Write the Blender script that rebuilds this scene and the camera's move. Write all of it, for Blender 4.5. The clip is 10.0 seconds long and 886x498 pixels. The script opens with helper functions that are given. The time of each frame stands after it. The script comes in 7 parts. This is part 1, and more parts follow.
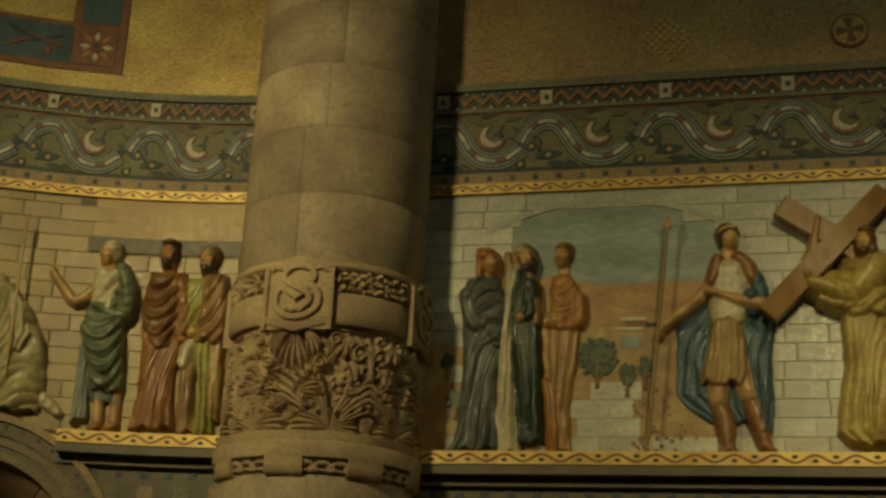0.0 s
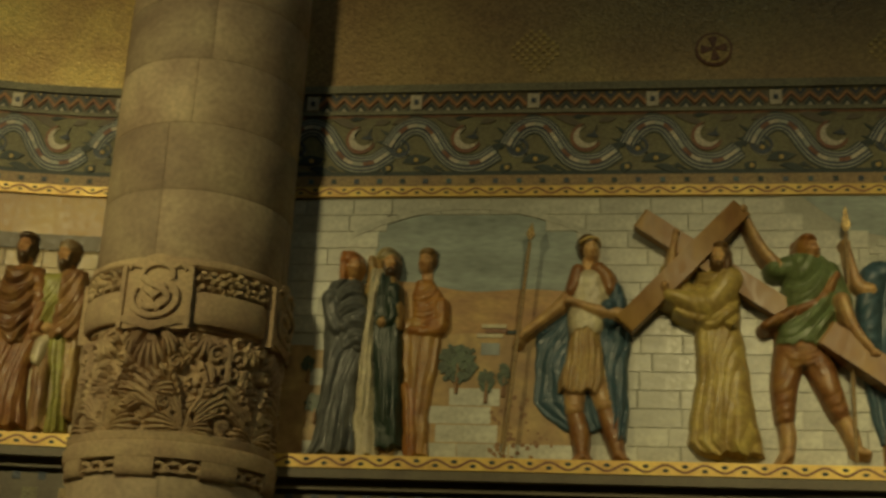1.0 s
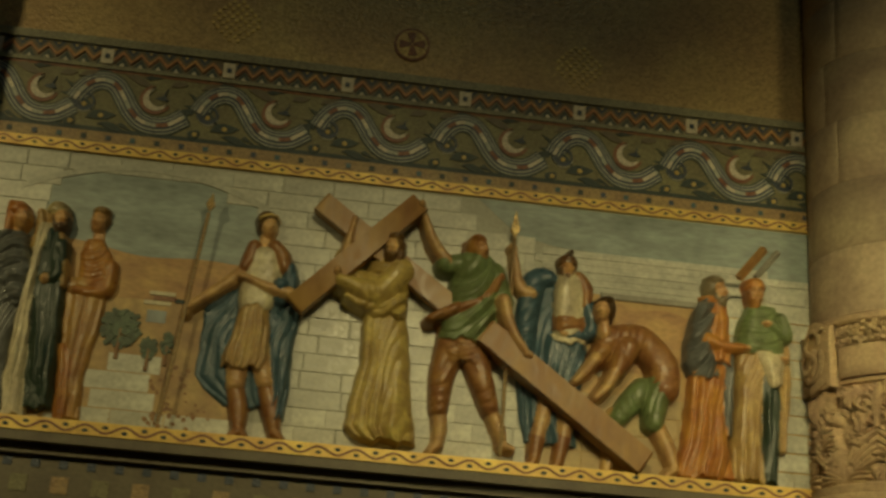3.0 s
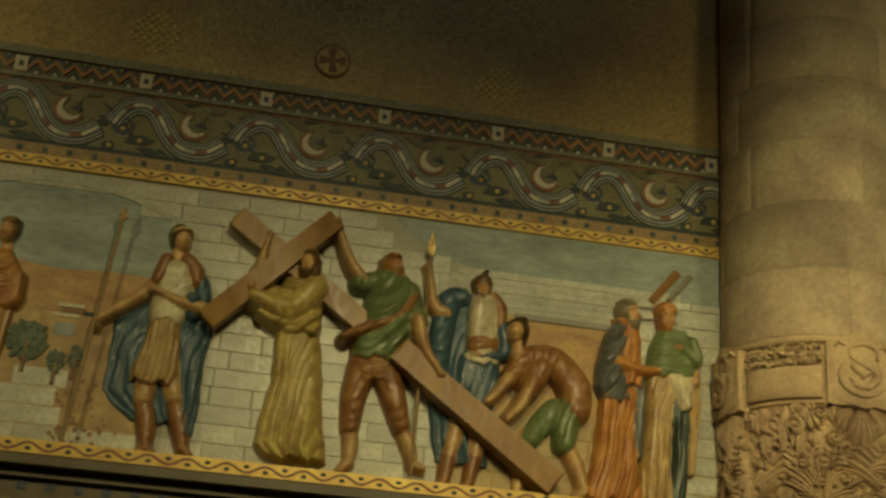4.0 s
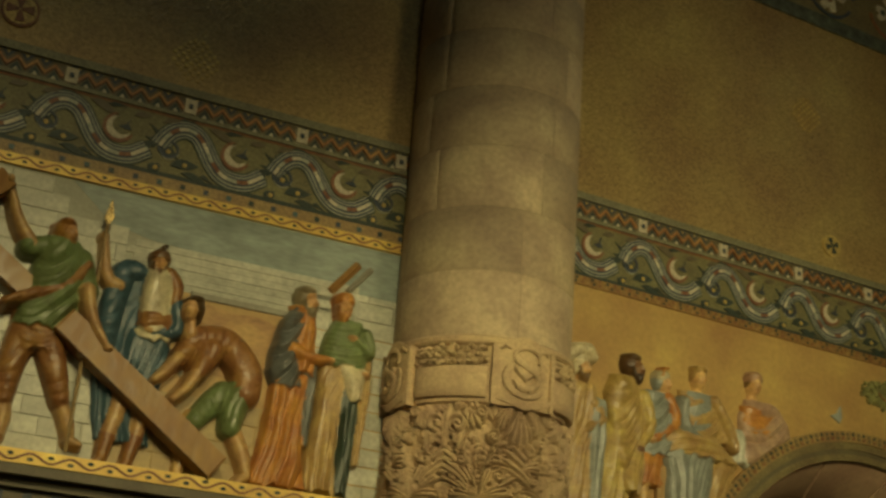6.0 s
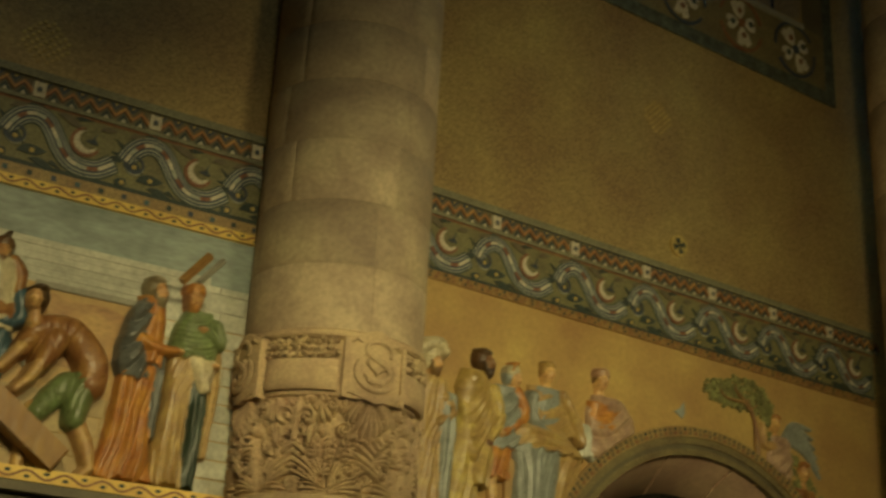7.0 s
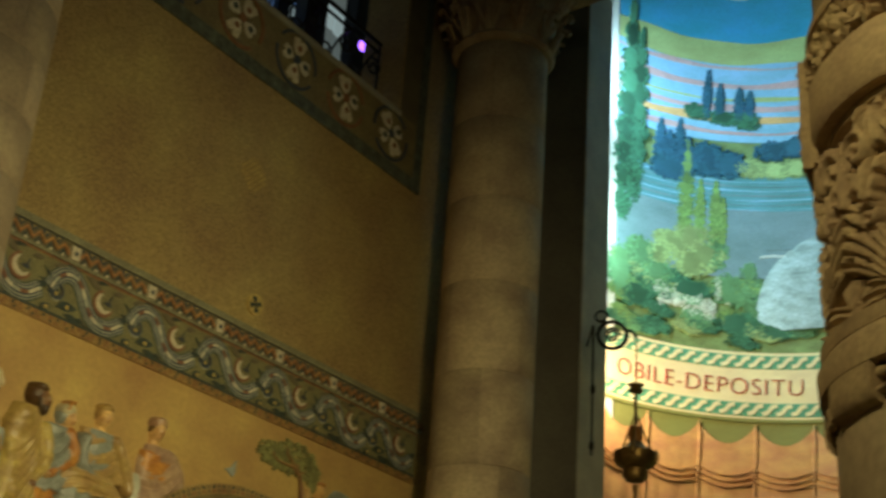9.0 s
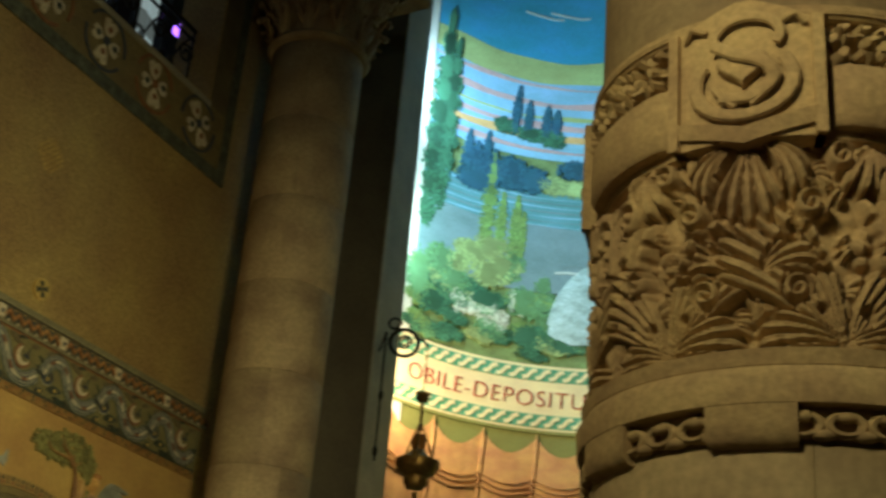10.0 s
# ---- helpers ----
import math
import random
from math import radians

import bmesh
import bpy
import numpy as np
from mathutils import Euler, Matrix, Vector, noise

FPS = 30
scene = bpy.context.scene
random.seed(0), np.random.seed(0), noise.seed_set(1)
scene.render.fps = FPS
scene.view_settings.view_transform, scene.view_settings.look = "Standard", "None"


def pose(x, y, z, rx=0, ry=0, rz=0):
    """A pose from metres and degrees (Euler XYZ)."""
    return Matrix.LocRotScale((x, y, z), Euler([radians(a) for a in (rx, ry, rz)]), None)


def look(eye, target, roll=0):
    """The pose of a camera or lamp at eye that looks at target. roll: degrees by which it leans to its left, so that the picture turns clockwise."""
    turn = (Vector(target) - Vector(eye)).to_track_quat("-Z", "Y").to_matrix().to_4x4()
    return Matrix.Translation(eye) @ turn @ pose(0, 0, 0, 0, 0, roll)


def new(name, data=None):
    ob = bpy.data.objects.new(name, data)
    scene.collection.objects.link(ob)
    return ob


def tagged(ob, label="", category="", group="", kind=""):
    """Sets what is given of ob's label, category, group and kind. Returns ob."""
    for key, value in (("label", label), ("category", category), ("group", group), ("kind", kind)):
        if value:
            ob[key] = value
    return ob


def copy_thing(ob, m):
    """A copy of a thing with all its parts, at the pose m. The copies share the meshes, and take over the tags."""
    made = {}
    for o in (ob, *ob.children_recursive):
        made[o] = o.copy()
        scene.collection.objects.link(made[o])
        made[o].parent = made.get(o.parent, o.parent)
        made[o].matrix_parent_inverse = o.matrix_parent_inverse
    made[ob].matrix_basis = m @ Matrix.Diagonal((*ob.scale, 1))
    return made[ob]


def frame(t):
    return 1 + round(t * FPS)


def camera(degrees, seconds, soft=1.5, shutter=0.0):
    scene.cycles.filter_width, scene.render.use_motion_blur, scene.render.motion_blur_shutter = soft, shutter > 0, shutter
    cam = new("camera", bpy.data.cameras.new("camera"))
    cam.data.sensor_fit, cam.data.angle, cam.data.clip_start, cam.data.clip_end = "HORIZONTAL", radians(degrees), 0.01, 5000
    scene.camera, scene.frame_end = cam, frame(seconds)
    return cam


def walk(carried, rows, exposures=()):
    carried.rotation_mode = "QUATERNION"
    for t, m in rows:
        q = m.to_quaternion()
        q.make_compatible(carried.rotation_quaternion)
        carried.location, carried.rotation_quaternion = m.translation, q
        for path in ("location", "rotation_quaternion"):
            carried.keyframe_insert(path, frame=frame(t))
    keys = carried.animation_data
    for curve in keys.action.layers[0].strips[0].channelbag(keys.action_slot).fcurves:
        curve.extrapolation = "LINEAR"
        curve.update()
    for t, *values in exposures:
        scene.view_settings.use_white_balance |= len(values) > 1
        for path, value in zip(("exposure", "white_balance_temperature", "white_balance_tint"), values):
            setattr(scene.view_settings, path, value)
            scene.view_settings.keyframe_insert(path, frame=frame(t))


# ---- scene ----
cam = camera(37.5, 10.0, soft=2.8, shutter=0.4)
PATH = [
    (0, (2.068, -1.083, 1.36), (1.622, 0.752, 2.021), 2.8),
    (0.5, (2.141, -1.087, 1.391), (1.765, 0.762, 2.053), 2.8),
    (1, (2.201, -1.057, 1.39), (1.928, 0.808, 2.06), 2.8),
    (1.5, (2.208, -1.055, 1.4), (2.043, 0.823, 2.069), 3.0),
    (2, (2.231, -1.062, 1.401), (2.211, 0.822, 2.072), 3.6),
    (2.5, (2.307, -1.075, 1.399), (2.377, 0.808, 2.07), 3.4),
    (3, (2.31, -1.071, 1.398), (2.502, 0.805, 2.063), 4.3),
    (4.5, (2.397, -1.06, 1.402), (2.785, 0.763, 2.129), 4.0),
    (5, (2.401, -1.051, 1.402), (2.946, 0.726, 2.139), 4.0),
    (6.5, (2.421, -0.993, 1.427), (3.266, 0.677, 2.131), 4.1),
    (7, (2.437, -1.035, 1.429), (3.384, 0.573, 2.147), 3.3),
    (7.5, (2.461, -1.062, 1.467), (3.499, 0.467, 2.23), 3.8),
    (8, (2.414, -1.006, 1.43), (3.579, 0.404, 2.24), 3.9),
    (8.5, (2.377, -0.862, 1.412), (3.662, 0.428, 2.238), 3.4),
    (9, (2.271, -0.89, 1.486), (3.69, 0.251, 2.313), 4.4),
    (9.5, (2.19, -1.015, 1.595), (3.691, 0.019, 2.417), 4.9),
    (10, (2.203, -1.002, 1.612), (3.785, -0.108, 2.445), 5.1),
]
walk(cam, [(t, look(eye, target, roll)) for t, eye, target, roll in PATH])

# ---- light and exposure ----
world = bpy.data.worlds.new("world")
scene.world = world
world.use_nodes = True
world.node_tree.nodes["Background"].inputs[0].default_value = (0.9, 0.75, 0.5, 1)
world.node_tree.nodes["Background"].inputs[1].default_value = 0.03
scene.view_settings.exposure = 0.0
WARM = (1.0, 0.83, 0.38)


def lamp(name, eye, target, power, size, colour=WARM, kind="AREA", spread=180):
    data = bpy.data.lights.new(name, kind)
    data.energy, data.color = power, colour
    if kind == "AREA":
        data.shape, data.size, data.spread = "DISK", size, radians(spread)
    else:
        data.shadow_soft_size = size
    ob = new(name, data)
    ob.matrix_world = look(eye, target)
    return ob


# Area lights added out of view; none of these sources is seen.
lamp("unseen_nave_light", (3.1, 1.2, 5.4), (3.35, 7, 2.45), 19, 0.8, spread=66)
# Added to brighten the column collar between the north and east bays.
lamp("unseen_nave_light", (4.2, 1.0, 4.2), (5.75, 6.8, 3.5), 12, 0.5, spread=52)
lamp("unseen_nave_light", (7.6, 1.2, 4.7), (9.3, 7, 4.2), 57, 1.3, spread=96)
lamp("unseen_nave_light", (-2.6, 0.2, 6.0), (-1.4, 6.8, 3.6), 34, 0.7, spread=68)
lamp("unseen_nave_light", (1.6, 0.3, 5.4), (6.0, -0.5, 3.35), 12, 0.8, spread=62)
# Broad high fill, tinted as daylight from unseen high windows.
lamp("unseen_nave_light", (4.0, -3.5, 13.5), (4.0, 4.0, 4.0), 54, 3.0, (0.80, 0.86, 0.62))
# the apse painting is washed by lamps that stand behind the pier
for z, power, colour in ((12.0, 142, (0.55, 0.86, 1.0)), (9.7, 98, (0.66, 0.98, 0.92)), (7.3, 105, (1.0, 0.78, 0.46))):
    tube_lamp = lamp("apse_tube_lamp", (16.0, 7.6, z), (17.2, 7.2, z), power, 0.1, colour)
    tube_lamp.data.shape, tube_lamp.data.size_y = "RECTANGLE", 1.1
lamp("gallery_window_light", (10.4, 10.6, 10.2), (10.4, 8, 9.6), 25, 1.5, (0.5, 0.75, 1.0))


# ---- materials ----
def mat(name, colour, rough=0.6, vary=0.25, fine=40.0, coarse=3.0, bump=0.3, metal=0.0, cell=0.0, tint=0.0, island=0.0, streak=1.0):
    """A procedural surface: noise at two scales, optional mosaic cells, and variation from piece to piece."""
    m = bpy.data.materials.new(name)
    m.use_nodes = True
    nt = m.node_tree
    N, L = nt.nodes, nt.links
    bsdf = N["Principled BSDF"]
    tc = N.new("ShaderNodeTexCoord")
    mp = N.new("ShaderNodeMapping")
    mp.inputs["Scale"].default_value = (1, 1, streak)
    L.new(tc.outputs["Object"], mp.inputs["Vector"])

    def noise_node(scale, detail):
        n = N.new("ShaderNodeTexNoise")
        n.inputs["Scale"].default_value, n.inputs["Detail"].default_value = scale, detail
        L.new(mp.outputs["Vector"], n.inputs["Vector"])
        return n.outputs["Fac"]

    def remap(src, lo, hi, a=0.25, b=0.75):
        r = N.new("ShaderNodeMapRange")
        r.inputs["From Min"].default_value, r.inputs["From Max"].default_value = a, b
        r.inputs["To Min"].default_value, r.inputs["To Max"].default_value = lo, hi
        L.new(src, r.inputs["Value"])
        return r.outputs["Result"]

    def times(a, b):
        t = N.new("ShaderNodeMath")
        t.operation = "MULTIPLY"
        L.new(a, t.inputs[0]), L.new(b, t.inputs[1])
        return t.outputs[0]

    f, c = noise_node(fine, 4), noise_node(coarse, 5)
    value = times(remap(f, 1 - vary * 0.7, 1 + vary * 0.7), remap(c, 1 - vary, 1 + vary))
    height = f
    if cell:
        v = N.new("ShaderNodeTexVoronoi")
        v.inputs["Scale"].default_value = cell
        L.new(mp.outputs["Vector"], v.inputs["Vector"])
        g = N.new("ShaderNodeSeparateColor")
        L.new(v.outputs["Color"], g.inputs[0])
        value = times(value, remap(g.outputs[0], 0.76, 1.24, 0, 1))
        height = v.outputs["Distance"]
    if tint:
        o = N.new("ShaderNodeObjectInfo")
        value = times(value, remap(o.outputs["Random"], 1 - tint, 1 + tint, 0, 1))
    if island:
        o = N.new("ShaderNodeNewGeometry")
        value = times(value, remap(o.outputs["Random Per Island"], 1 - island, 1 + island, 0, 1))
    hsv = N.new("ShaderNodeHueSaturation")
    hsv.inputs["Color"].default_value = (*colour, 1)
    L.new(value, hsv.inputs["Value"])
    shift = remap(c, 0.485, 0.515)
    L.new(shift, hsv.inputs["Hue"])
    L.new(hsv.outputs["Color"], bsdf.inputs["Base Color"])
    L.new(remap(f, max(rough - 0.12, 0.05), min(rough + 0.12, 1)), bsdf.inputs["Roughness"])
    bsdf.inputs["Metallic"].default_value = metal
    b = N.new("ShaderNodeBump")
    b.inputs["Strength"].default_value, b.inputs["Distance"].default_value = bump, 0.006
    L.new(height, b.inputs["Height"])
    L.new(b.outputs["Normal"], bsdf.inputs["Normal"])
    return m


def glow(name, colour, strength):
    m = bpy.data.materials.new(name)
    m.use_nodes = True
    b = m.node_tree.nodes["Principled BSDF"]
    b.inputs["Base Color"].default_value = (*colour, 1)
    b.inputs["Emission Color"].default_value, b.inputs["Emission Strength"].default_value = (*colour, 1), strength
    return m


GOLDWALL = mat("gold_mosaic", (0.355, 0.252, 0.105), 0.42, 0.22, 55, 1.2, 0.5, 0.25, cell=62)
SURROUND = mat("dark_green_mosaic", (0.075, 0.085, 0.065), 0.5, 0.55, 24, 9, 0.4, cell=22)
GOLDPALE = mat("bright_gold_mosaic", (0.52, 0.38, 0.13), 0.4, 0.2, 55, 3, 0.5, 0.25, cell=70)
GOLD = mat("gold_leaf", (0.62, 0.42, 0.11), 0.42, 0.18, 60, 5, 0.3, 0.25)
OLIVE = mat("olive_mosaic", (0.165, 0.152, 0.072), 0.5, 0.25, 60, 4, 0.4, cell=85)
GREYGREEN = mat("grey_green_mosaic", (0.185, 0.178, 0.11), 0.5, 0.2, 60, 4, 0.4, cell=80)
DARKTEAL = mat("dark_teal_mosaic", (0.025, 0.04, 0.035), 0.5, 0.3, 60, 4, 0.4, cell=85)
NAVY = mat("navy_mosaic", (0.035, 0.05, 0.075), 0.45, 0.3, 60, 4, 0.4, cell=85)
PALEBLUE = mat("pale_blue_mosaic", (0.35, 0.36, 0.285), 0.45, 0.2, 60, 4, 0.4, cell=85)
CREAM = mat("cream_mosaic", (0.52, 0.47, 0.35), 0.45, 0.18, 60, 4, 0.35, cell=80)
RUST = mat("rust_red_mosaic", (0.20, 0.085, 0.04), 0.45, 0.25, 60, 4, 0.4, cell=80)
ORANGE = mat("orange_mosaic", (0.36, 0.175, 0.06), 0.45, 0.25, 60, 4, 0.4, cell=80)
TANBAND = mat("tan_band_mosaic", (0.28, 0.19, 0.08), 0.45, 0.2, 60, 4, 0.4, cell=80)
BROWNFIELD = mat("brown_olive_mosaic", (0.17, 0.135, 0.065), 0.5, 0.25, 60, 4, 0.4, cell=80)
BROWNBAND = mat("brown_border_mosaic", (0.25, 0.145, 0.05), 0.45, 0.25, 60, 4, 0.4, cell=80)
YELLOW = mat("yellow_dot_mosaic", (0.45, 0.33, 0.10), 0.45, 0.2, 60, 4, 0.3)
STONE = mat("column_limestone", (0.405, 0.318, 0.208), 0.75, 0.30, 30, 2.6, 0.5, tint=0.17)
CARVED = mat("carved_limestone", (0.44, 0.325, 0.195), 0.85, 0.30, 45, 4, 0.7, tint=0.06)
STONEJOINT = mat("column_lime_joint", (0.27, 0.22, 0.145), 0.85, 0.3, 40, 5, 0.5)
MORTAR = mat("mortar", (0.22, 0.19, 0.14), 0.9, 0.3, 40, 5, 0.6)
BLOCK = mat("painted_wall_block", (0.44, 0.44, 0.36), 0.38, 0.28, 30, 4.5, 0.25, tint=0.13)
JOINT = mat("painted_wall_joint", (0.36, 0.36, 0.29), 0.6, 0.2, 40, 3, 0.3)
TANBLOCK = mat("tan_wall_block", (0.37, 0.28, 0.13), 0.45, 0.18, 30, 2.5, 0.3, tint=0.12)
TANGROUND = mat("ochre_painted_ground", (0.41, 0.27, 0.10), 0.45, 0.2, 25, 2, 0.3)
SKYPAINT = mat("painted_sky", (0.265, 0.315, 0.285), 0.4, 0.3, 12, 2.2, 0.2, streak=3)
HILL = mat("painted_hill", (0.39, 0.235, 0.09), 0.45, 0.3, 20, 4, 0.3, streak=2)
FIELD = mat("painted_field", (0.36, 0.24, 0.10), 0.45, 0.35, 16, 5, 0.35)
TREEPAINT = mat("painted_tree", (0.07, 0.10, 0.06), 0.45, 0.4, 40, 9, 0.4, island=0.3)
GREENLEAF = mat("painted_leaf", (0.19, 0.19, 0.075), 0.45, 0.4, 40, 9, 0.4, island=0.35)
BARK = mat("painted_bark", (0.24, 0.13, 0.05), 0.5, 0.3, 40, 9, 0.5)
WOOD = mat("painted_wood_beam", (0.30, 0.165, 0.05), 0.42, 0.25, 22, 5, 0.5, streak=0.5)
R_TEAL = mat("painted_teal_cloth", (0.055, 0.10, 0.115), 0.48, 0.3, 16, 5, 0.8, streak=0.4)
R_ORANGE = mat("painted_orange_cloth", (0.41, 0.175, 0.035), 0.48, 0.3, 16, 5, 0.8, streak=0.4)
R_PALE = mat("painted_pale_cloth", (0.50, 0.45, 0.30), 0.48, 0.3, 16, 5, 0.8, streak=0.4)
R_TAN = mat("painted_tan_cloth", (0.42, 0.28, 0.12), 0.48, 0.3, 16, 5, 0.8, streak=0.4)
R_GREY = mat("painted_grey_blue_cloth", (0.26, 0.29, 0.28), 0.48, 0.3, 16, 5, 0.8, streak=0.4)
HELMET = mat("gilded_helmet", (0.62, 0.45, 0.20), 0.25, 0.2, 40, 6, 0.2, 0.7)
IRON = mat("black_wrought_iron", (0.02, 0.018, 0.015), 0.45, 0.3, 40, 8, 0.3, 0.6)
BRASS = mat("tarnished_brass", (0.34, 0.21, 0.075), 0.4, 0.35, 40, 8, 0.4, 0.8)
# Stone darkened so that the pier's shade sits in its colour.
SHADESTONE = mat("shaded_stone", (0.135, 0.118, 0.09), 0.8, 0.25, 25, 1.5, 0.4)
PLASTER = mat("plain_plaster", (0.30, 0.25, 0.17), 0.8, 0.2, 20, 1, 0.3)
FLOORSTONE = mat("floor_stone", (0.22, 0.18, 0.13), 0.5, 0.25, 20, 1, 0.3)
VOUSSOIR = mat("arch_soffit_plaster", (0.46, 0.31, 0.21), 0.6, 0.2, 25, 2, 0.35, tint=0.1)
# Dark tone of mouldings; also painted in for shade under ledges and in recesses.
MOULDSHADE = mat("dark_moulding", (0.12, 0.10, 0.06), 0.5, 0.25, 40, 4, 0.3)
# Pale tone of rosette petals, and of the pier edge painted as lit.
PALESTRIP = mat("pale_petal_and_lit_edge", (0.50, 0.46, 0.37), 0.5, 0.2, 30, 3, 0.3)
GREYSTRIP = mat("grey_marble_trim", (0.26, 0.25, 0.20), 0.5, 0.2, 30, 3, 0.3)


# ---- mesh helpers ----
class Build:
    """Gathers vertices and faces, with a material slot for each face."""

    def __init__(self):
        self.v, self.f, self.s, self.mats = [], [], [], []

    def slot(self, m):
        if m not in self.mats:
            self.mats.append(m)
        return self.mats.index(m)

    def add(self, verts, faces, m):
        k, s = len(self.v), self.slot(m)
        self.v += [tuple(p) for p in verts]
        self.f += [tuple(i + k for i in f) for f in faces]
        self.s += [s] * len(faces)
        return self

    def box(self, x0, x1, y0, y1, z0, z1, m, bevel=0.0):
        if bevel:
            b = bevel
            ring = lambda e, y: [(x0 + e, y, z0 + e), (x1 - e, y, z0 + e), (x1 - e, y, z1 - e), (x0 + e, y, z1 - e)]
            v = ring(b, y0) + ring(0, y0 + b) + ring(0, y1)
            f = [(3, 2, 1, 0)[::-1], (8, 9, 10, 11)[::-1]]
            for k in (0, 4):
                f += [(k + i, k + 4 + i, k + 4 + (i + 1) % 4, k + (i + 1) % 4) for i in range(4)]
            return self.add(v, f, m)
        v = [(x, y, z) for x in (x0, x1) for y in (y0, y1) for z in (z0, z1)]
        return self.add(v, [(0, 1, 3, 2), (4, 6, 7, 5), (0, 4, 5, 1), (2, 3, 7, 6), (0, 2, 6, 4), (1, 5, 7, 3)], m)

    def rings(self, rows, m, closed=True, caps=True):
        n = len(rows[0])
        v = [p for r in rows for p in r]
        f = []
        for i in range(len(rows) - 1):
            for j in range(n if closed else n - 1):
                a, b = i * n + j, i * n + (j + 1) % n
                f.append((a, b, b + n, a + n))
        if caps:
            f += [tuple(range(n))[::-1], tuple(range((len(rows) - 1) * n, len(rows) * n))]
        return self.add(v, f, m)

    def tube(self, pts, radii, m, n=8, flat=1.0, across=None):
        """A tube along pts; flat squashes it along y."""
        pts = [Vector(p) for p in pts]
        if not hasattr(radii, "__len__"):
            radii = [radii] * len(pts)
        rows = []
        for i, p in enumerate(pts):
            d = (pts[min(i + 1, len(pts) - 1)] - pts[max(i - 1, 0)]).normalized()
            side = d.cross(Vector((0, 1, 0)))
            side = side.normalized() if side.length > 1e-3 else Vector((1, 0, 0))
            up = side.cross(d).normalized()
            rows.append([p + (side * math.cos(a) + up * math.sin(a) * flat) * radii[i] for a in [2 * math.pi * j / n for j in range(n)]])
        return self.rings(rows, m)

    def blob(self, c, r, m, n=10, k=7):
        rows = []
        for i in range(k + 1):
            a = math.pi * (0.04 + 0.92 * i / k)
            rows.append([(c[0] + r[0] * math.sin(a) * math.cos(t), c[1] + r[1] * math.sin(a) * math.sin(t), c[2] - r[2] * math.cos(a)) for t in [2 * math.pi * j / n for j in range(n)]])
        return self.rings(rows, m)

    def plate(self, poly, y0, y1, m, inset=0.0):
        """An outline in x and z, raised from y1 (back) to y0 (front), with a chamfer."""
        n = len(poly)
        cx, cz = sum(p[0] for p in poly) / n, sum(p[1] for p in poly) / n
        size = max(max(abs(p[0] - cx), abs(p[1] - cz)) for p in poly)
        k = 1 - inset / size if inset else 1
        front = [(cx + (x - cx) * k, y0, cz + (z - cz) * k) for x, z in poly]
        mid = [(x, y0 + inset, z) for x, z in poly]
        back = [(x, y1, z) for x, z in poly]
        rows = [back, mid, front] if inset else [back, front]
        return self.rings(rows, m)

    def warp(self, fn):
        self.v = [fn(*p) for p in self.v]
        return self

    def mesh(self, name, smooth=True):
        me = bpy.data.meshes.new(name)
        me.from_pydata(self.v, [], self.f)
        for m in self.mats:
            me.materials.append(m)
        me.polygons.foreach_set("material_index", self.s)
        me.validate()
        bm = bmesh.new()
        bm.from_mesh(me)
        bmesh.ops.recalc_face_normals(bm, faces=bm.faces)
        if smooth:
            for f in bm.faces:
                f.smooth = True
            for e in bm.edges:
                if len(e.link_faces) == 2 and e.calc_face_angle(0) > 0.7:
                    e.smooth = False
        bm.to_mesh(me)
        bm.free()
        return me


def part(name, b, parent, label="", m=None, smooth=True, kind=""):
    """Links a Build or a shared mesh as one mesh object under a thing or part."""
    ob = new(name, b.mesh(name, smooth) if isinstance(b, Build) else b)
    if parent:
        ob.parent = parent
    if m is not None:
        ob.matrix_basis = m
    return tagged(ob, label, kind=kind)


def thing(name, label, category, m=None, group="", kind=""):
    ob = new(name)
    ob.empty_display_size = 0.1
    if m is not None:
        ob.matrix_basis = m
    return tagged(ob, label, category, group, kind)


def solid(name, b, label, category, m=None, group="", kind="", smooth=True):
    ob = new(name, b.mesh(name, smooth))
    if m is not None:
        ob.matrix_basis = m
    return tagged(ob, label, category, group, kind)


# ---- the three bays of the wall: u runs along the wall, y goes into it ----
TURN_E = radians(3.87)
ARC_R, ARC_X, ARC_Y = 4.6, -0.9, 2.4


def flat_warp(u, y, z):
    return (u, y, z)


def arc_warp(u, y, z):
    a = -(u + 0.9) / ARC_R
    return (ARC_X - (ARC_R + y) * math.sin(a), ARC_Y + (ARC_R + y) * math.cos(a), z)


class Bay:
    def __init__(self, name, m, warp, u0, u1, squares, pitch, low):
        self.name, self.m, self.warp, self.u0, self.u1, self.squares, self.pitch, self.low = name, m, warp, u0, u1, squares, pitch, low


NORTH = Bay("north", pose(0, 7.0, 0), flat_warp, -0.62, 6.25, [0.06, 0.79, 1.6, 2.4, 3.21, 4.01, 4.81, 5.57], 0.8, 2.83)
EAST = Bay("east", pose(7.684, 7.01, 0, 0, 0, math.degrees(TURN_E)), flat_warp, -1.45, 4.62, [-0.85, -0.04, 0.775, 1.585, 2.385, 3.18, 3.97], 0.797, 2.83)
WEST = Bay("west", Matrix.Identity(4), arc_warp, -5.2, -0.62, [-2.07 - 0.735 * i for i in range(-1, 4)], 0.735, 2.92)
BAYS = (NORTH, EAST, WEST)


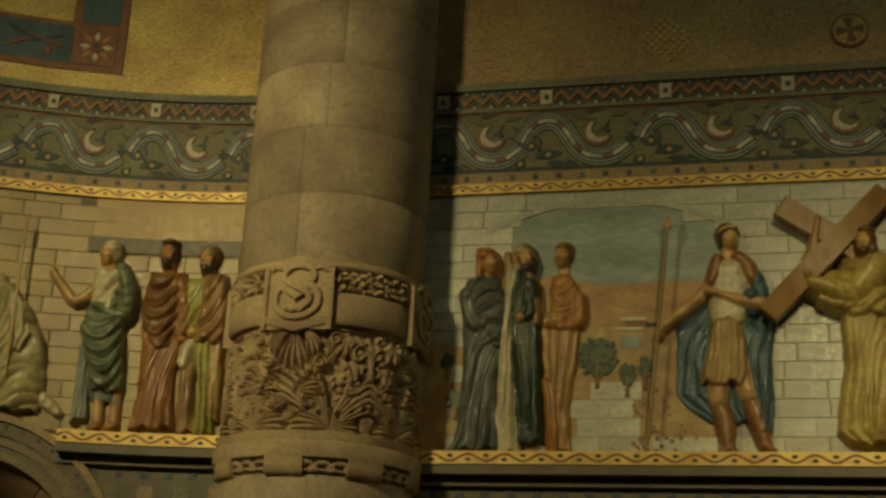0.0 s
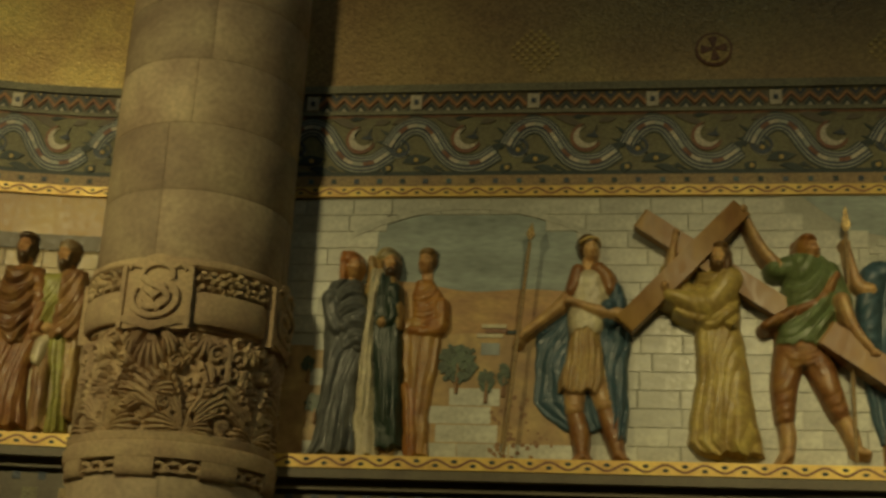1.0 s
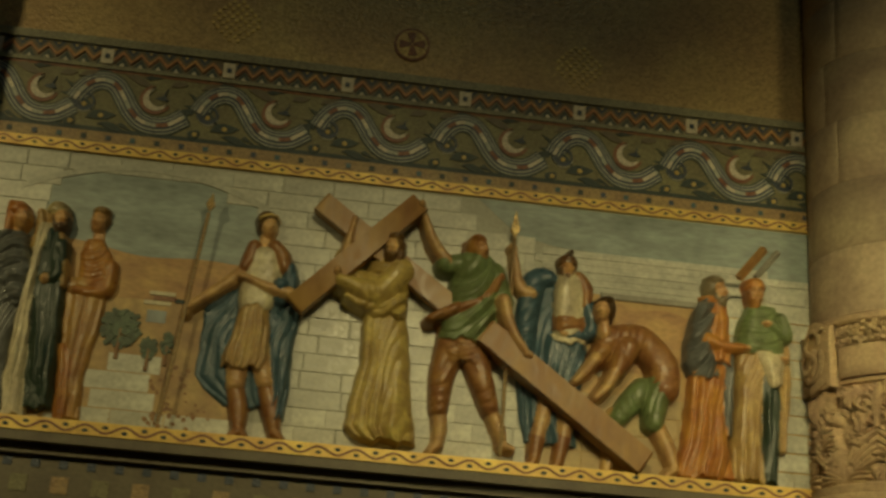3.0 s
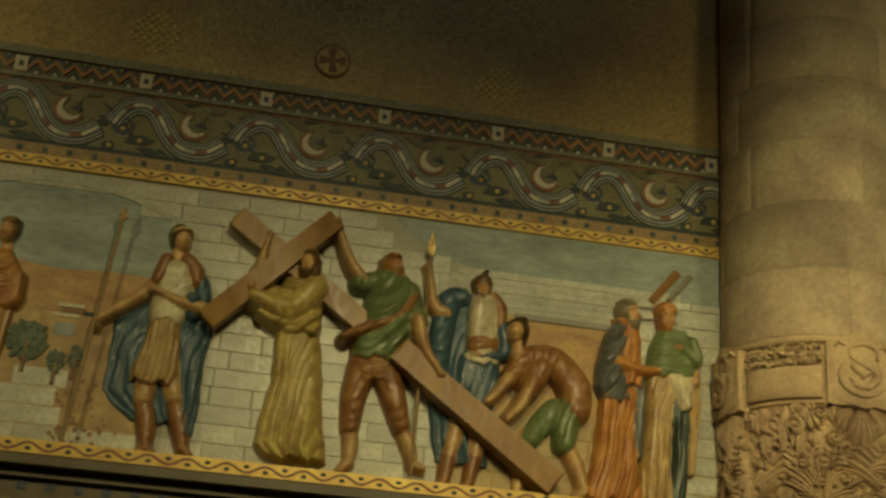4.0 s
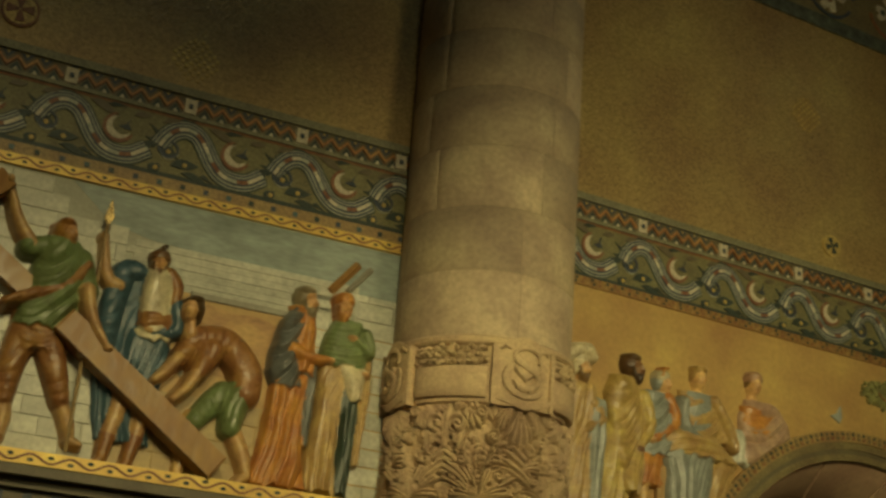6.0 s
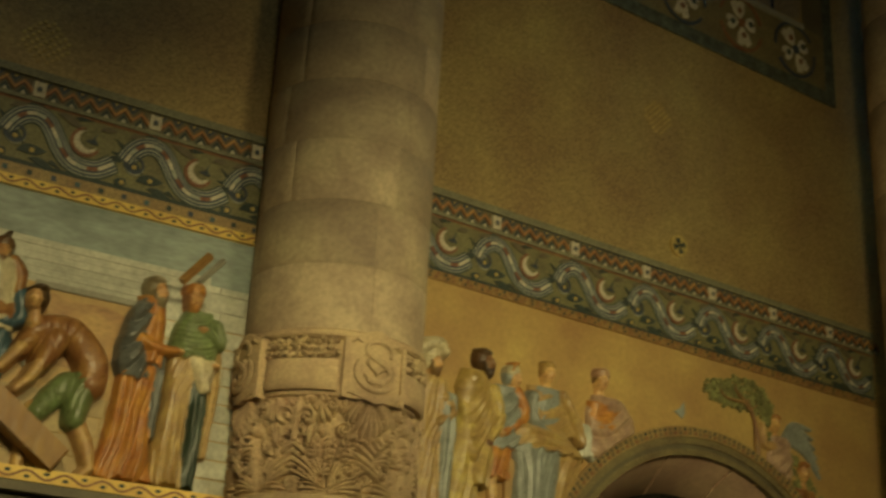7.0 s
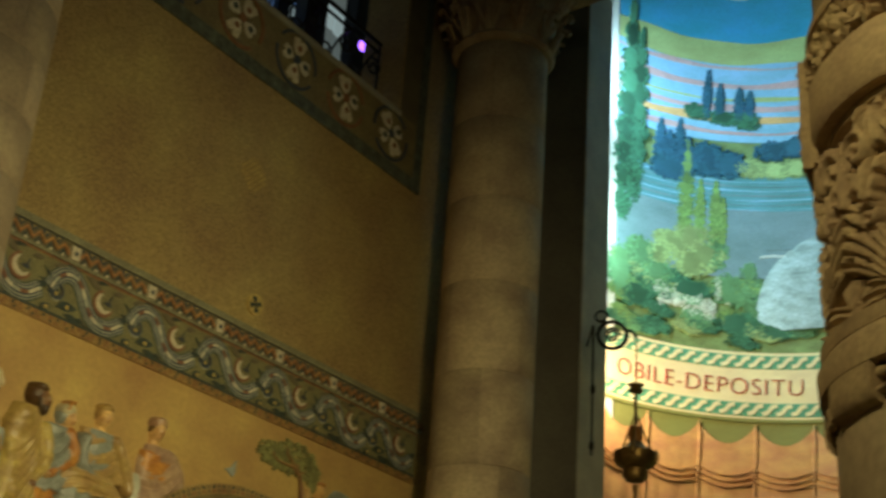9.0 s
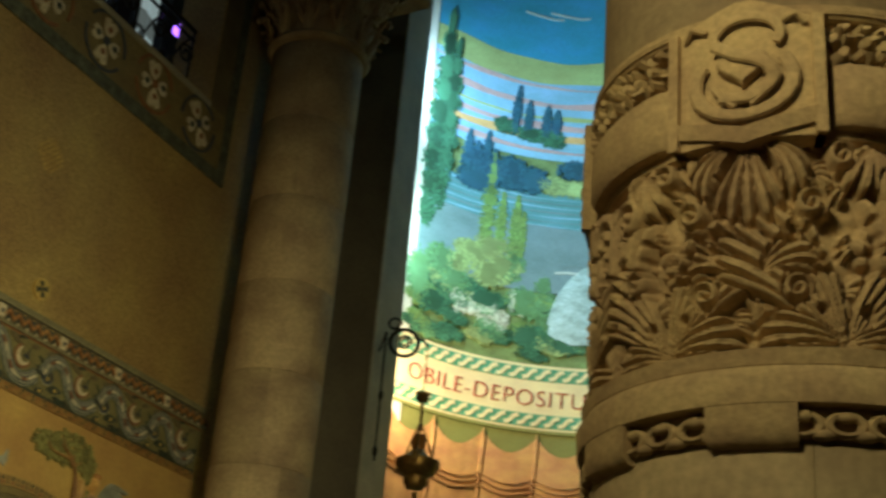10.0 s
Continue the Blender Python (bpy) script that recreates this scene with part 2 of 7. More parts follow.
def strip(bay, y0, y1, z0, z1, m, b=None, u0=None, u1=None):
    b = b or Build()
    u0, u1 = bay.u0 if u0 is None else u0, bay.u1 if u1 is None else u1
    n = max(1, int((u1 - u0) / 0.12)) if bay is WEST else 1
    rows = []
    for i in range(n + 1):
        u = u0 + (u1 - u0) * i / n
        rows.append([bay.warp(u, y, z) for y, z in ((y0, z0), (y0, z1), (y1, z1), (y1, z0))])
    return b.rings(rows, m)


# ---- walls, floor, ceiling ----
TOP = 15.0


def arch_polygon_wall(b, u0, u1, z0, z1, uc, zc, r, y0, y1, m, n=28):
    """A flat wall with a round-headed opening that reaches down to z0."""
    low = [(u0, z0), (uc - r, z0)] + [(uc - r * math.cos(math.pi * i / n), zc + r * math.sin(math.pi * i / n)) for i in range(n + 1)] + [(uc + r, z0), (u1, z0)]
    b.rings([[(u, y0, z), (u, y0, z1), (u, y1, z1), (u, y1, z)] for u, z in low], m)


wall = Build()
wall.box(-0.62, 6.25, 0.012, 0.6, 0, TOP, GOLDWALL)
wall_north = solid("wall_north", wall, "gold mosaic church wall above painted relief", "wall", NORTH.m, kind="structure", smooth=False)

E_ARCH_U, E_ARCH_Z, E_ARCH_R = 2.267, 2.183, 1.923
WIN_U0, WIN_U1, WIN_Z0, WIN_Z1 = 0.24, 3.82, 8.66, 12.7
wall = Build()
arch_polygon_wall(wall, -1.45, 5.6, 0, 5.0, E_ARCH_U, E_ARCH_Z, E_ARCH_R - 0.238, 0.012, 0.6, GOLDPALE)
wall.box(-1.45, 5.6, 0.012, 0.6, 5.0, WIN_Z0, GOLDWALL)
wall.box(-1.45, WIN_U0, 0.012, 0.6, WIN_Z0, WIN_Z1, GOLDWALL)
wall.box(WIN_U1, 5.6, 0.012, 0.6, WIN_Z0, WIN_Z1, GOLDWALL)
wall.box(-1.45, 5.6, 0.012, 0.6, WIN_Z1, TOP, GOLDWALL)
wall_east = solid("wall_east", wall, "gold mosaic church wall with arched doorway and gallery opening", "wall", EAST.m, kind="structure", smooth=False)

wall = Build()
strip(WEST, 0.012, 0.5, 3.1, TOP, GOLDPALE, wall)
strip(WEST, 0.012, 0.5, 0, 3.1, GOLDPALE, wall, u1=-3.75)
strip(WEST, 0.012, 0.5, 0, 3.1, GOLDPALE, wall, u0=-2.21)
head_ = Build()
for i in range(28):
    ua, ub = -2.98 - 0.77 * math.cos(math.pi * i / 28), -2.98 - 0.77 * math.cos(math.pi * (i + 1) / 28)
    za, zb = 2.02 + 0.77 * math.sin(math.pi * i / 28), 2.02 + 0.77 * math.sin(math.pi * (i + 1) / 28)
    head_.rings([[(ua, 0.012, za), (ua, 0.012, 3.1), (ua, 0.5, 3.1), (ua, 0.5, za)], [(ub, 0.012, zb), (ub, 0.012, 3.1), (ub, 0.5, 3.1), (ub, 0.5, zb)]], GOLDPALE)
head_.warp(arc_warp)
wall.add(head_.v, head_.f, GOLDPALE)
wall_west = solid("wall_west", wall, "curved gold mosaic wall beside a stone column", "wall", kind="structure")

b = Build().box(-14, 24, -14, 20, -0.2, 0, FLOORSTONE)
floor = solid("floor", b, "grey stone church floor", "floor", kind="structure")
b = Build().box(-14, 24, -14, 20, TOP, TOP + 0.3, PLASTER)
ceiling = solid("ceiling", b, "dark plaster church ceiling", "ceiling", kind="structure")
for nm, box in (("wall_south", (-14, 24, -14.4, -14)), ("wall_far_west", (-14.4, -14, -14, 20)), ("wall_far_north", (-14, 24, 20, 20.4)), ("wall_far_east", (24, 24.4, -14, 20))):
    solid(nm, Build().box(*box, 0, TOP, PLASTER), "plain plaster wall closing the church", "wall", kind="structure")


# ---- friezes ----
def scroll_paths():
    pts = [(-0.165, 0.205), (-0.13, 0.275), (-0.07, 0.34), (0.01, 0.365), (0.09, 0.335), (0.15, 0.255), (0.2, 0.175), (0.27, 0.105), (0.36, 0.08), (0.46, 0.095), (0.56, 0.165)]
    fine = []
    for i in range(len(pts) - 1):
        p0, p1, p2, p3 = pts[max(i - 1, 0)], pts[i], pts[i + 1], pts[min(i + 2, len(pts) - 1)]
        for k in range(4):
            t = k / 4
            fine.append(tuple(0.5 * (2 * p1[j] + (p2[j] - p0[j]) * t + (2 * p0[j] - 5 * p1[j] + 4 * p2[j] - p3[j]) * t * t + (3 * p1[j] - p0[j] - 3 * p2[j] + p3[j]) * t ** 3) for j in (0, 1)))
    return fine + [pts[-1]]


def ribbon(b, path, off0, off1, y0, y1, m, z, pick=None):
    rows = []
    for i, p in enumerate(path):
        q0, q1 = path[max(i - 1, 0)], path[min(i + 1, len(path) - 1)]
        d = Vector((q1[0] - q0[0], q1[1] - q0[1])).normalized()
        nx, nz = -d.y, d.x
        rows.append([(p[0] + nx * o, y, z + p[1] + nz * o) for o, y in ((off0, y0), (off1, y0), (off1, y1), (off0, y1))])
    if pick is None:
        b.rings(rows, m)
    else:
        for i in range(len(rows) - 1):
            b.rings(rows[i:i + 2], pick[(i // 3) % len(pick)])


SCROLL_Z = 4.815
PATHS = scroll_paths()


def scroll_build():
    b = Build()
    for o0, o1, y, m in ((0.013, 0.027, -0.016, NAVY), (0.027, 0.037, -0.013, PALEBLUE), (0.037, 0.051, -0.010, NAVY), (0.051, 0.058, -0.009, PALEBLUE), (0.058, 0.070, -0.007, DARKTEAL)):
        ribbon(b, PATHS, o0, o1, y, 0.004, m, SCROLL_Z)
        ribbon(b, PATHS, -o1, -o0, y, 0.004, m, SCROLL_Z)
    ribbon(b, PATHS, -0.013, 0.013, -0.02, 0.004, CREAM, SCROLL_Z, (CREAM, PALEBLUE, RUST))
    # the head of the scroll turns in on itself
    curl = [(-0.095 + (0.078 - 0.0022 * k) * math.cos(0.35 * k - 3.4), 0.205 + (0.078 - 0.0022 * k) * math.sin(0.35 * k - 3.4)) for k in range(22)]
    ribbon(b, curl, -0.008, 0.008, -0.011, 0.004, NAVY, SCROLL_Z)
    ribbon(b, [(p[0] + 0.003, p[1] - 0.012) for p in curl[:12]], -0.004, 0.004, -0.009, 0.004, PALEBLUE, SCROLL_Z)
    for x, z, dx, dz in ((-0.19, 0.30, -0.06, 0.05), (-0.20, 0.24, -0.07, 0.01), (0.60, 0.20, 0.05, 0.05), (0.16, 0.06, 0.07, -0.035), (0.30, 0.42, 0.09, 0.01), (-0.03, 0.425, 0.08, 0.012)):
        b.plate([(x, SCROLL_Z + z - 0.018), (x + dx, SCROLL_Z + z + dz), (x, SCROLL_Z + z + 0.018), (x - 0.4 * dx, SCROLL_Z + z)], -0.008, 0.004, DARKTEAL, 0.003)
    return b


def crescent_build():
    b = Build()
    z = SCROLL_Z + 0.265

    def moon(r0, r1, shift, y, m, a0, a1, n=16):
        outer = [(0.355 + r0 * math.cos(a), z + r0 * math.sin(a)) for a in [a0 + (a1 - a0) * i / n for i in range(n + 1)]]
        inner = [(0.355 + shift[0] + r1 * math.cos(a), z + shift[1] + r1 * math.sin(a)) for a in [a1 + (a0 - a1) * i / n for i in range(n + 1)]]
        rows = []
        for p, q in zip(outer, inner[::-1]):
            rows.append([(p[0], y, p[1]), (q[0], y, q[1]), (q[0], 0.004, q[1]), (p[0], 0.004, p[1])])
        b.rings(rows, m)

    moon(0.105, 0.085, (0.02, 0.02), -0.011, RUST, radians(110), radians(330))
    moon(0.082, 0.068, (0.024, 0.02), -0.016, CREAM, radians(115), radians(320))
    b.plate([(0.37 + 0.055 * math.cos(a), z + 0.01 + 0.055 * math.sin(a)) for a in [2 * math.pi * i / 14 for i in range(14)]], -0.008, 0.004, OLIVE, 0.004)
    b.plate([(0.35, z + 0.01), (0.40, z + 0.03), (0.43, z + 0.09), (0.415, z + 0.035), (0.44, z + 0.0), (0.40, z - 0.005)], -0.013, 0.004, NAVY, 0.003)
    return b


def leaf_build(cx, cz, length, width, turn, m, dot=None):
    b = Build()
    n = 7
    up = [(length * (i / n - 0.5), width * math.sin(math.pi * (i / n) ** 0.75)) for i in range(n + 1)]
    dn = [(length * (i / n - 0.5), -0.55 * width * math.sin(math.pi * (i / n) ** 1.3)) for i in range(n - 1, 0, -1)]
    c, s = math.cos(turn), math.sin(turn)
    poly = [(cx + x * c - z * s, SCROLL_Z + cz + x * s + z * c) for x, z in up + dn]
    b.plate(poly, -0.009, 0.004, m, 0.003)
    if dot:
        b.plate([(cx + 0.017 * math.cos(a), SCROLL_Z + cz + 0.004 + 0.017 * math.sin(a)) for a in [2 * math.pi * i / 10 for i in range(10)]], -0.015, -0.008, dot, 0.004)
    return b


def eye_build():
    """The curl at the scroll's root: a dark leaf with a yellow eye."""
    b = leaf_build(-0.10, 0.175, 0.15, 0.045, radians(-25), DARKTEAL, YELLOW)
    ribbon(b, [(-0.165, 0.21), (-0.14, 0.17), (-0.09, 0.145), (-0.045, 0.17)], -0.008, 0.008, -0.012, 0.004, NAVY, SCROLL_Z)
    return b


def tail_build():
    b = Build()
    b.plate([(0.545, SCROLL_Z + 0.07), (0.60, SCROLL_Z + 0.13), (0.575, SCROLL_Z + 0.17), (0.61, SCROLL_Z + 0.24), (0.55, SCROLL_Z + 0.225), (0.505, SCROLL_Z + 0.20)], -0.008, 0.004, DARKTEAL, 0.003)
    return b


def tile_build():
    b = Build().box(-0.042, 0.042, -0.024, 0.004, 5.298, 5.408, CREAM, 0.004)
    b.plate([(0.018 * math.cos(a), 5.353 + 0.022 * math.sin(a)) for a in [2 * math.pi * i / 8 for i in range(8)]], -0.03, -0.02, NAVY, 0.004)
    return b


def zigzag_build(pitch):
    b = Build()
    n = 6
    w = (pitch - 0.084) / n
    pts = []
    for i in range(n):
        u = 0.042 + w * i
        pts += [(u, 0.028), (u + w / 2, 0.092)]
        b.plate([(u + w * 0.12, 5.292), (u + w * 0.88, 5.292), (u + w / 2, 5.36)], -0.006, 0.004, DARKTEAL)
        b.plate([(u + w * 0.36, 5.296), (u + w * 0.64, 5.296), (u + w / 2, 5.322)], -0.014, 0.0, CREAM)
        b.plate([(u - w * 0.36, 5.425), (u + w * 0.36, 5.425), (u, 5.375)], -0.006, 0.004, NAVY)
        b.plate([(u - w * 0.1, 5.418), (u + w * 0.1, 5.418), (u, 5.398)], -0.012, 0.0, YELLOW)
    pts.append((0.042 + w * n, 0.028))
    ribbon(b, pts, -0.016, 0.016, -0.014, 0.004, RUST, 5.30)
    ribbon(b, pts, -0.007, 0.011, -0.017, 0.004, ORANGE, 5.30)
    return b


def wave_and_eyes(bay, zc, half, pitch, y, name, parent):
    """The dark wavy line of a gold border, and the dark ovals between its waves."""
    b, e = Build(), Build()
    n = int((bay.u1 - bay.u0) / (pitch / 8))
    path = [(bay.u0 + (bay.u1 - bay.u0) * i / n, half * 0.55 * math.sin(2 * math.pi * ((bay.u1 - bay.u0) * i / n) / pitch)) for i in range(n + 1)]
    ribbon(b, path, -half * 0.17, half * 0.17, y - 0.004, y + 0.004, RUST, zc)
    k = int((bay.u1 - bay.u0) / pitch)
    for i in range(k):
        for j, s in ((0.25, -1), (0.75, 1)):
            u = bay.u0 + pitch * (i + j)
            z = zc + s * half * 0.30
            e.plate([(u + half * 0.46 * math.cos(a), z + half * 0.27 * math.sin(a)) for a in [2 * math.pi * q / 8 for q in range(8)]], y - 0.005, y + 0.004, DARKTEAL)
    part("wave_line", b.warp(bay.warp), parent)
    part("oval_row", e.warp(bay.warp), parent, kind="stuff")


def dots_row(bay, z, size, pitch, y, mats, name, parent):
    n = int((bay.u1 - bay.u0) / pitch)
    b = Build()
    for i in range(n):
        u = bay.u0 + pitch * (i + 0.5)
        b.box(u - size, u + size, y - 0.006, y + 0.004, z - size, z + size, mats[i % len(mats)])
    part(name, b.warp(bay.warp), parent, kind="stuff")


for bay in BAYS:
    fr = thing("frieze", "mosaic scroll frieze with crescents and zigzag border on church wall", "frieze", bay.m, "wall friezes", "structure")
    part("ground_band", strip(bay, 0.0, 0.012, 4.81, 5.262, OLIVE), fr)
    part("lower_shadow_band", strip(bay, -0.004, 0.011, 4.81, 4.842, DARKTEAL), fr)
    part("top_vine_band", strip(bay, -0.004, 0.011, 5.246, 5.262, RUST), fr)
    part("fillet", strip(bay, -0.022, 0.012, 5.262, 5.29, GREYGREEN), fr)
    part("zigzag_ground", strip(bay, -0.002, 0.012, 5.29, 5.428, MOULDSHADE), fr)
    part("cornice_band", strip(bay, -0.03, 0.012, 5.428, 5.485, GREYGREEN), fr)
    if bay is EAST:
        part("gold_border", strip(bay, -0.02, 0.012, 4.742, 4.81, BROWNBAND), fr)
        dots_row(bay, 4.792, 0.010, 0.07, -0.02, (RUST, DARKTEAL), "dot_row", fr)
        dots_row(bay, 4.762, 0.009, 0.055, -0.02, (RUST, TANBAND, DARKTEAL), "dot_row", fr)
    else:
        part("dotted_band", strip(bay, -0.006, 0.012, 4.722, 4.81, TANBAND), fr)
        dots_row(bay, 4.768, 0.017, 0.158, -0.006, (NAVY, R_TEAL, DARKTEAL), "dot_row", fr)
        part("gold_border", strip(bay, -0.03, 0.012, 4.652, 4.722, GOLD), fr)
        wave_and_eyes(bay, 4.687, 0.035, 0.2, -0.03, "border", fr)
    builders = (("scroll", scroll_build), ("crescent", crescent_build), ("curl", eye_build), ("tail", tail_build),
                ("leaf", lambda: leaf_build(0.02, 0.105, 0.2, 0.05, radians(12), DARKTEAL, YELLOW)),
                ("leaf", lambda: leaf_build(-0.17, 0.045, 0.09, 0.05, radians(60), DARKTEAL, YELLOW)),
                ("leaf", lambda: leaf_build(0.10, 0.03, 0.2, 0.035, radians(-12), DARKTEAL)),
                ("leaf", lambda: leaf_build(0.24, 0.385, 0.2, 0.04, radians(-18), MOULDSHADE)),
                ("leaf", lambda: leaf_build(-0.1, 0.40, 0.14, 0.025, radians(20), MOULDSHADE)),
                ("leaf", lambda: leaf_build(0.5, 0.39, 0.12, 0.03, radians(15), MOULDSHADE)),
                ("zigzag_row", lambda: zigzag_build(bay.pitch)), ("square_tile", tile_build))
    for nm, fn in builders:
        shared = None if bay is WEST else fn().mesh(nm)
        reach = {"scroll": 0.6, "crescent": 0.48, "tail": 0.62, "zigzag_row": bay.pitch}.get(nm, 0.3)
        for u in bay.squares:
            if u - 0.2 < bay.u0 - 0.35 or u + reach > bay.u1 + 0.45:
                continue
            if bay is WEST:
                q = fn()
                k = bay.pitch / 0.8 if nm != "zigzag_row" else 1
                part(nm, q.warp(lambda x, y, z: arc_warp(u + x * k, y, z)), fr)
            else:
                part(nm, shared, fr, m=pose(u, 0, 0))

# lower gold ledges and dado
for bay in (NORTH, WEST):
    lo = bay.low
    ledge = thing("gold_ledge", "gold mosaic ledge with wavy border under painted relief", "ledge", bay.m, "gold ledges", "structure")
    whole = bay
    if bay is WEST:
        bay = Bay("west", WEST.m, arc_warp, -2.42, WEST.u1, [], 0.7, lo)
        strip_ = lambda *a: strip(WEST, *a, u0=-2.42)
    else:
        strip_ = lambda *a: strip(NORTH, *a)
    part("gold_border", strip_(-0.16, 0.012, lo - 0.04, lo + 0.042, GOLD), ledge)
    wave_and_eyes(bay, lo, 0.042, 0.232, -0.16, "border", ledge)
    # Fillet, strip and dado are coloured dark for the shade under the ledge.
    part("stone_fillet", strip_(-0.15, 0.012, lo - 0.1, lo - 0.04, MOULDSHADE), ledge)
    part("shadow_moulding", strip_(-0.06, 0.012, lo - 0.16, lo - 0.1, MOULDSHADE), ledge)
    part("dado_band", strip_(-0.004, 0.012, lo - 0.85, lo - 0.16, MOULDSHADE), ledge)
    dots_row(bay, lo - 0.205, 0.026, 0.165, -0.004, (NAVY,), "dot_row", ledge)
    dots_row(bay, lo - 0.33, 0.05, 0.24, -0.004, (TANBAND, OLIVE), "tile_row", ledge)


# ---- doorway arches ----
def arch_ring(b, uc, zc, r0, r1, y0, y1, m, n=40, a0=0.0, a1=math.pi):
    rows = []
    for i in range(n + 1):
        a = a0 + (a1 - a0) * i / n
        c, s = -math.cos(a), math.sin(a)
        rows.append([(uc + r * c, y, zc + r * s) for r, y in ((r0, y0), (r1, y0), (r1, y1), (r0, y1))])
    return b.rings(rows, m)


def doorway(bay, uc, zc, r, rim=TANBAND):
    d = thing("doorway_arch", "round doorway arch with dotted gold rim and stone soffit", "arch", bay.m, "doorway arches", "structure")
    w = bay.warp
    part("dotted_rim", arch_ring(Build(), uc, zc, r - 0.09, r, -0.035, 0.012, rim).warp(w), d)
    dots = Build()
    n = int(math.pi * r / 0.06)
    for i in range(n):
        a = math.pi * (i + 0.5) / n
        for rr, mm in ((r - 0.03, DARKTEAL), (r - 0.065, RUST)):
            x, z = uc - rr * math.cos(a), zc + rr * math.sin(a)
            dots.box(x - 0.012, x + 0.012, -0.041, -0.03, z - 0.012, z + 0.012, mm if i % 2 else MOULDSHADE)
    part("rim_dots", dots.warp(w), d, kind="stuff")
    part("outer_moulding", arch_ring(Build(), uc, zc, r - 0.15, r - 0.09, -0.02, 0.012, BROWNFIELD).warp(w), d)
    part("dark_moulding", arch_ring(Build(), uc, zc, r - 0.19, r - 0.15, -0.005, 0.1, MOULDSHADE).warp(w), d)
    part("inner_moulding", arch_ring(Build(), uc, zc, r - 0.24, r - 0.19, -0.012, 0.1, BROWNFIELD).warp(w), d)
    k = 7
    for i in range(k):
        a0, a1 = math.pi * i / k + 0.008, math.pi * (i + 1) / k - 0.008
        rows = []
        for j in range(9):
            a = a0 + (a1 - a0) * j / 8
            c, s = -math.cos(a), math.sin(a)
            rows.append([w(uc + q * c, y, zc + q * s) for q, y in ((r - 0.24, 0.05), (r - 0.52, 0.42), (r - 0.52, 0.52), (r - 0.24, 0.5))])
        part("voussoir", Build().rings(rows, VOUSSOIR), d)
    part("joint_backing", arch_ring(Build(), uc, zc, r - 0.5, r - 0.22, 0.45, 0.56, MORTAR).warp(w), d)
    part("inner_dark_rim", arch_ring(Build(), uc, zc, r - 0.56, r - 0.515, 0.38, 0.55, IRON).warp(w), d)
    return d


doorway(EAST, E_ARCH_U, E_ARCH_Z, E_ARCH_R)
dw = doorway(WEST, -2.98, 2.02, 1.0, MOULDSHADE)
part("gold_rim", arch_ring(Build(), -2.98, 2.02, 1.0, 1.05, -0.06, 0.012, TANBAND).warp(arc_warp), dw)
# Both door recesses get a dark colour in place of their shade.
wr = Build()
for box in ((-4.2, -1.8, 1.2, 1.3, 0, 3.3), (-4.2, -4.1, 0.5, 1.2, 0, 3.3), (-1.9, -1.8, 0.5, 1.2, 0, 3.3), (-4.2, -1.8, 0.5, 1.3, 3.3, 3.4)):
    wr.box(*box, MOULDSHADE)
solid("door_recess", wr.warp(arc_warp), "recess behind the doorway arch, coloured dark for its shade", "recess", kind="structure")
b = Build().box(E_ARCH_U - 1.8, E_ARCH_U + 1.8, 1.6, 1.7, 0, 4.5, MOULDSHADE)
b.box(E_ARCH_U - 1.8, E_ARCH_U - 1.7, 0.6, 1.6, 0, 4.5, MOULDSHADE).box(E_ARCH_U + 1.7, E_ARCH_U + 1.8, 0.6, 1.6, 0, 4.5, MOULDSHADE).box(E_ARCH_U - 1.8, E_ARCH_U + 1.8, 0.6, 1.7, 4.5, 4.6, MOULDSHADE)
solid("door_recess", b, "recess behind the doorway arch, coloured dark for its shade", "recess", EAST.m, kind="structure")


# ---- stone columns with a carved collar ----
R_SHAFT, R_CARVE = 0.612, 0.565


def wrap(r):
    """Lays s (along the round), y (minus is out) and z onto a cylinder whose front faces minus y."""
    def fn(s, y, z):
        a = s / r
        return ((r - y) * math.sin(a), -(r - y) * math.cos(a), z)
    return fn


def lathe(rows, m, n=72):
    b = Build()
    return b.rings([[(r * math.sin(2 * math.pi * j / n), -r * math.cos(2 * math.pi * j / n), z) for j in range(n)] for r, z in rows], m)


def curve_points(pts, k=6):
    out = []
    for i in range(len(pts) - 1):
        p0, p1, p2, p3 = (Vector(pts[j]) for j in (max(i - 1, 0), i, i + 1, min(i + 2, len(pts) - 1)))
        for q in range(k):
            t = q / k
            out.append(0.5 * (2 * p1 + (p2 - p0) * t + (2 * p0 - 5 * p1 + 4 * p2 - p3) * t * t + (3 * p1 - p0 - 3 * p2 + p3) * t ** 3))
    return out + [Vector(pts[-1])]


def block_mesh(z0, z1, r, a0, a1, m):
    """One curved ashlar block of a shaft, with worn edges."""
    n = max(4, int((a1 - a0) / 0.09))
    g = 0.0015 / r
    rows = []
    for i, (e, f) in enumerate([(0.0025, 0.0)] + [(0.0, q / n) for q in range(n + 1)] + [(0.0025, 1.0)]):
        a = a0 + g + (a1 - a0 - 2 * g) * f + (0.006 / r if 0 < i and f == 0 else -0.006 / r if i < n + 2 and f == 1 and e == 0 else 0)
        c, s_ = math.sin(a), -math.cos(a)
        prof = ((r - 0.05, z0), (r - e - 0.004, z0 + 0.001), (r - e, z0 + 0.006), (r - e, z1 - 0.006), (r - e - 0.004, z1 - 0.001), (r - 0.05, z1))
        rows.append([(q * c, q * s_, z) for q, z in prof])
    return Build().rings(rows, m)


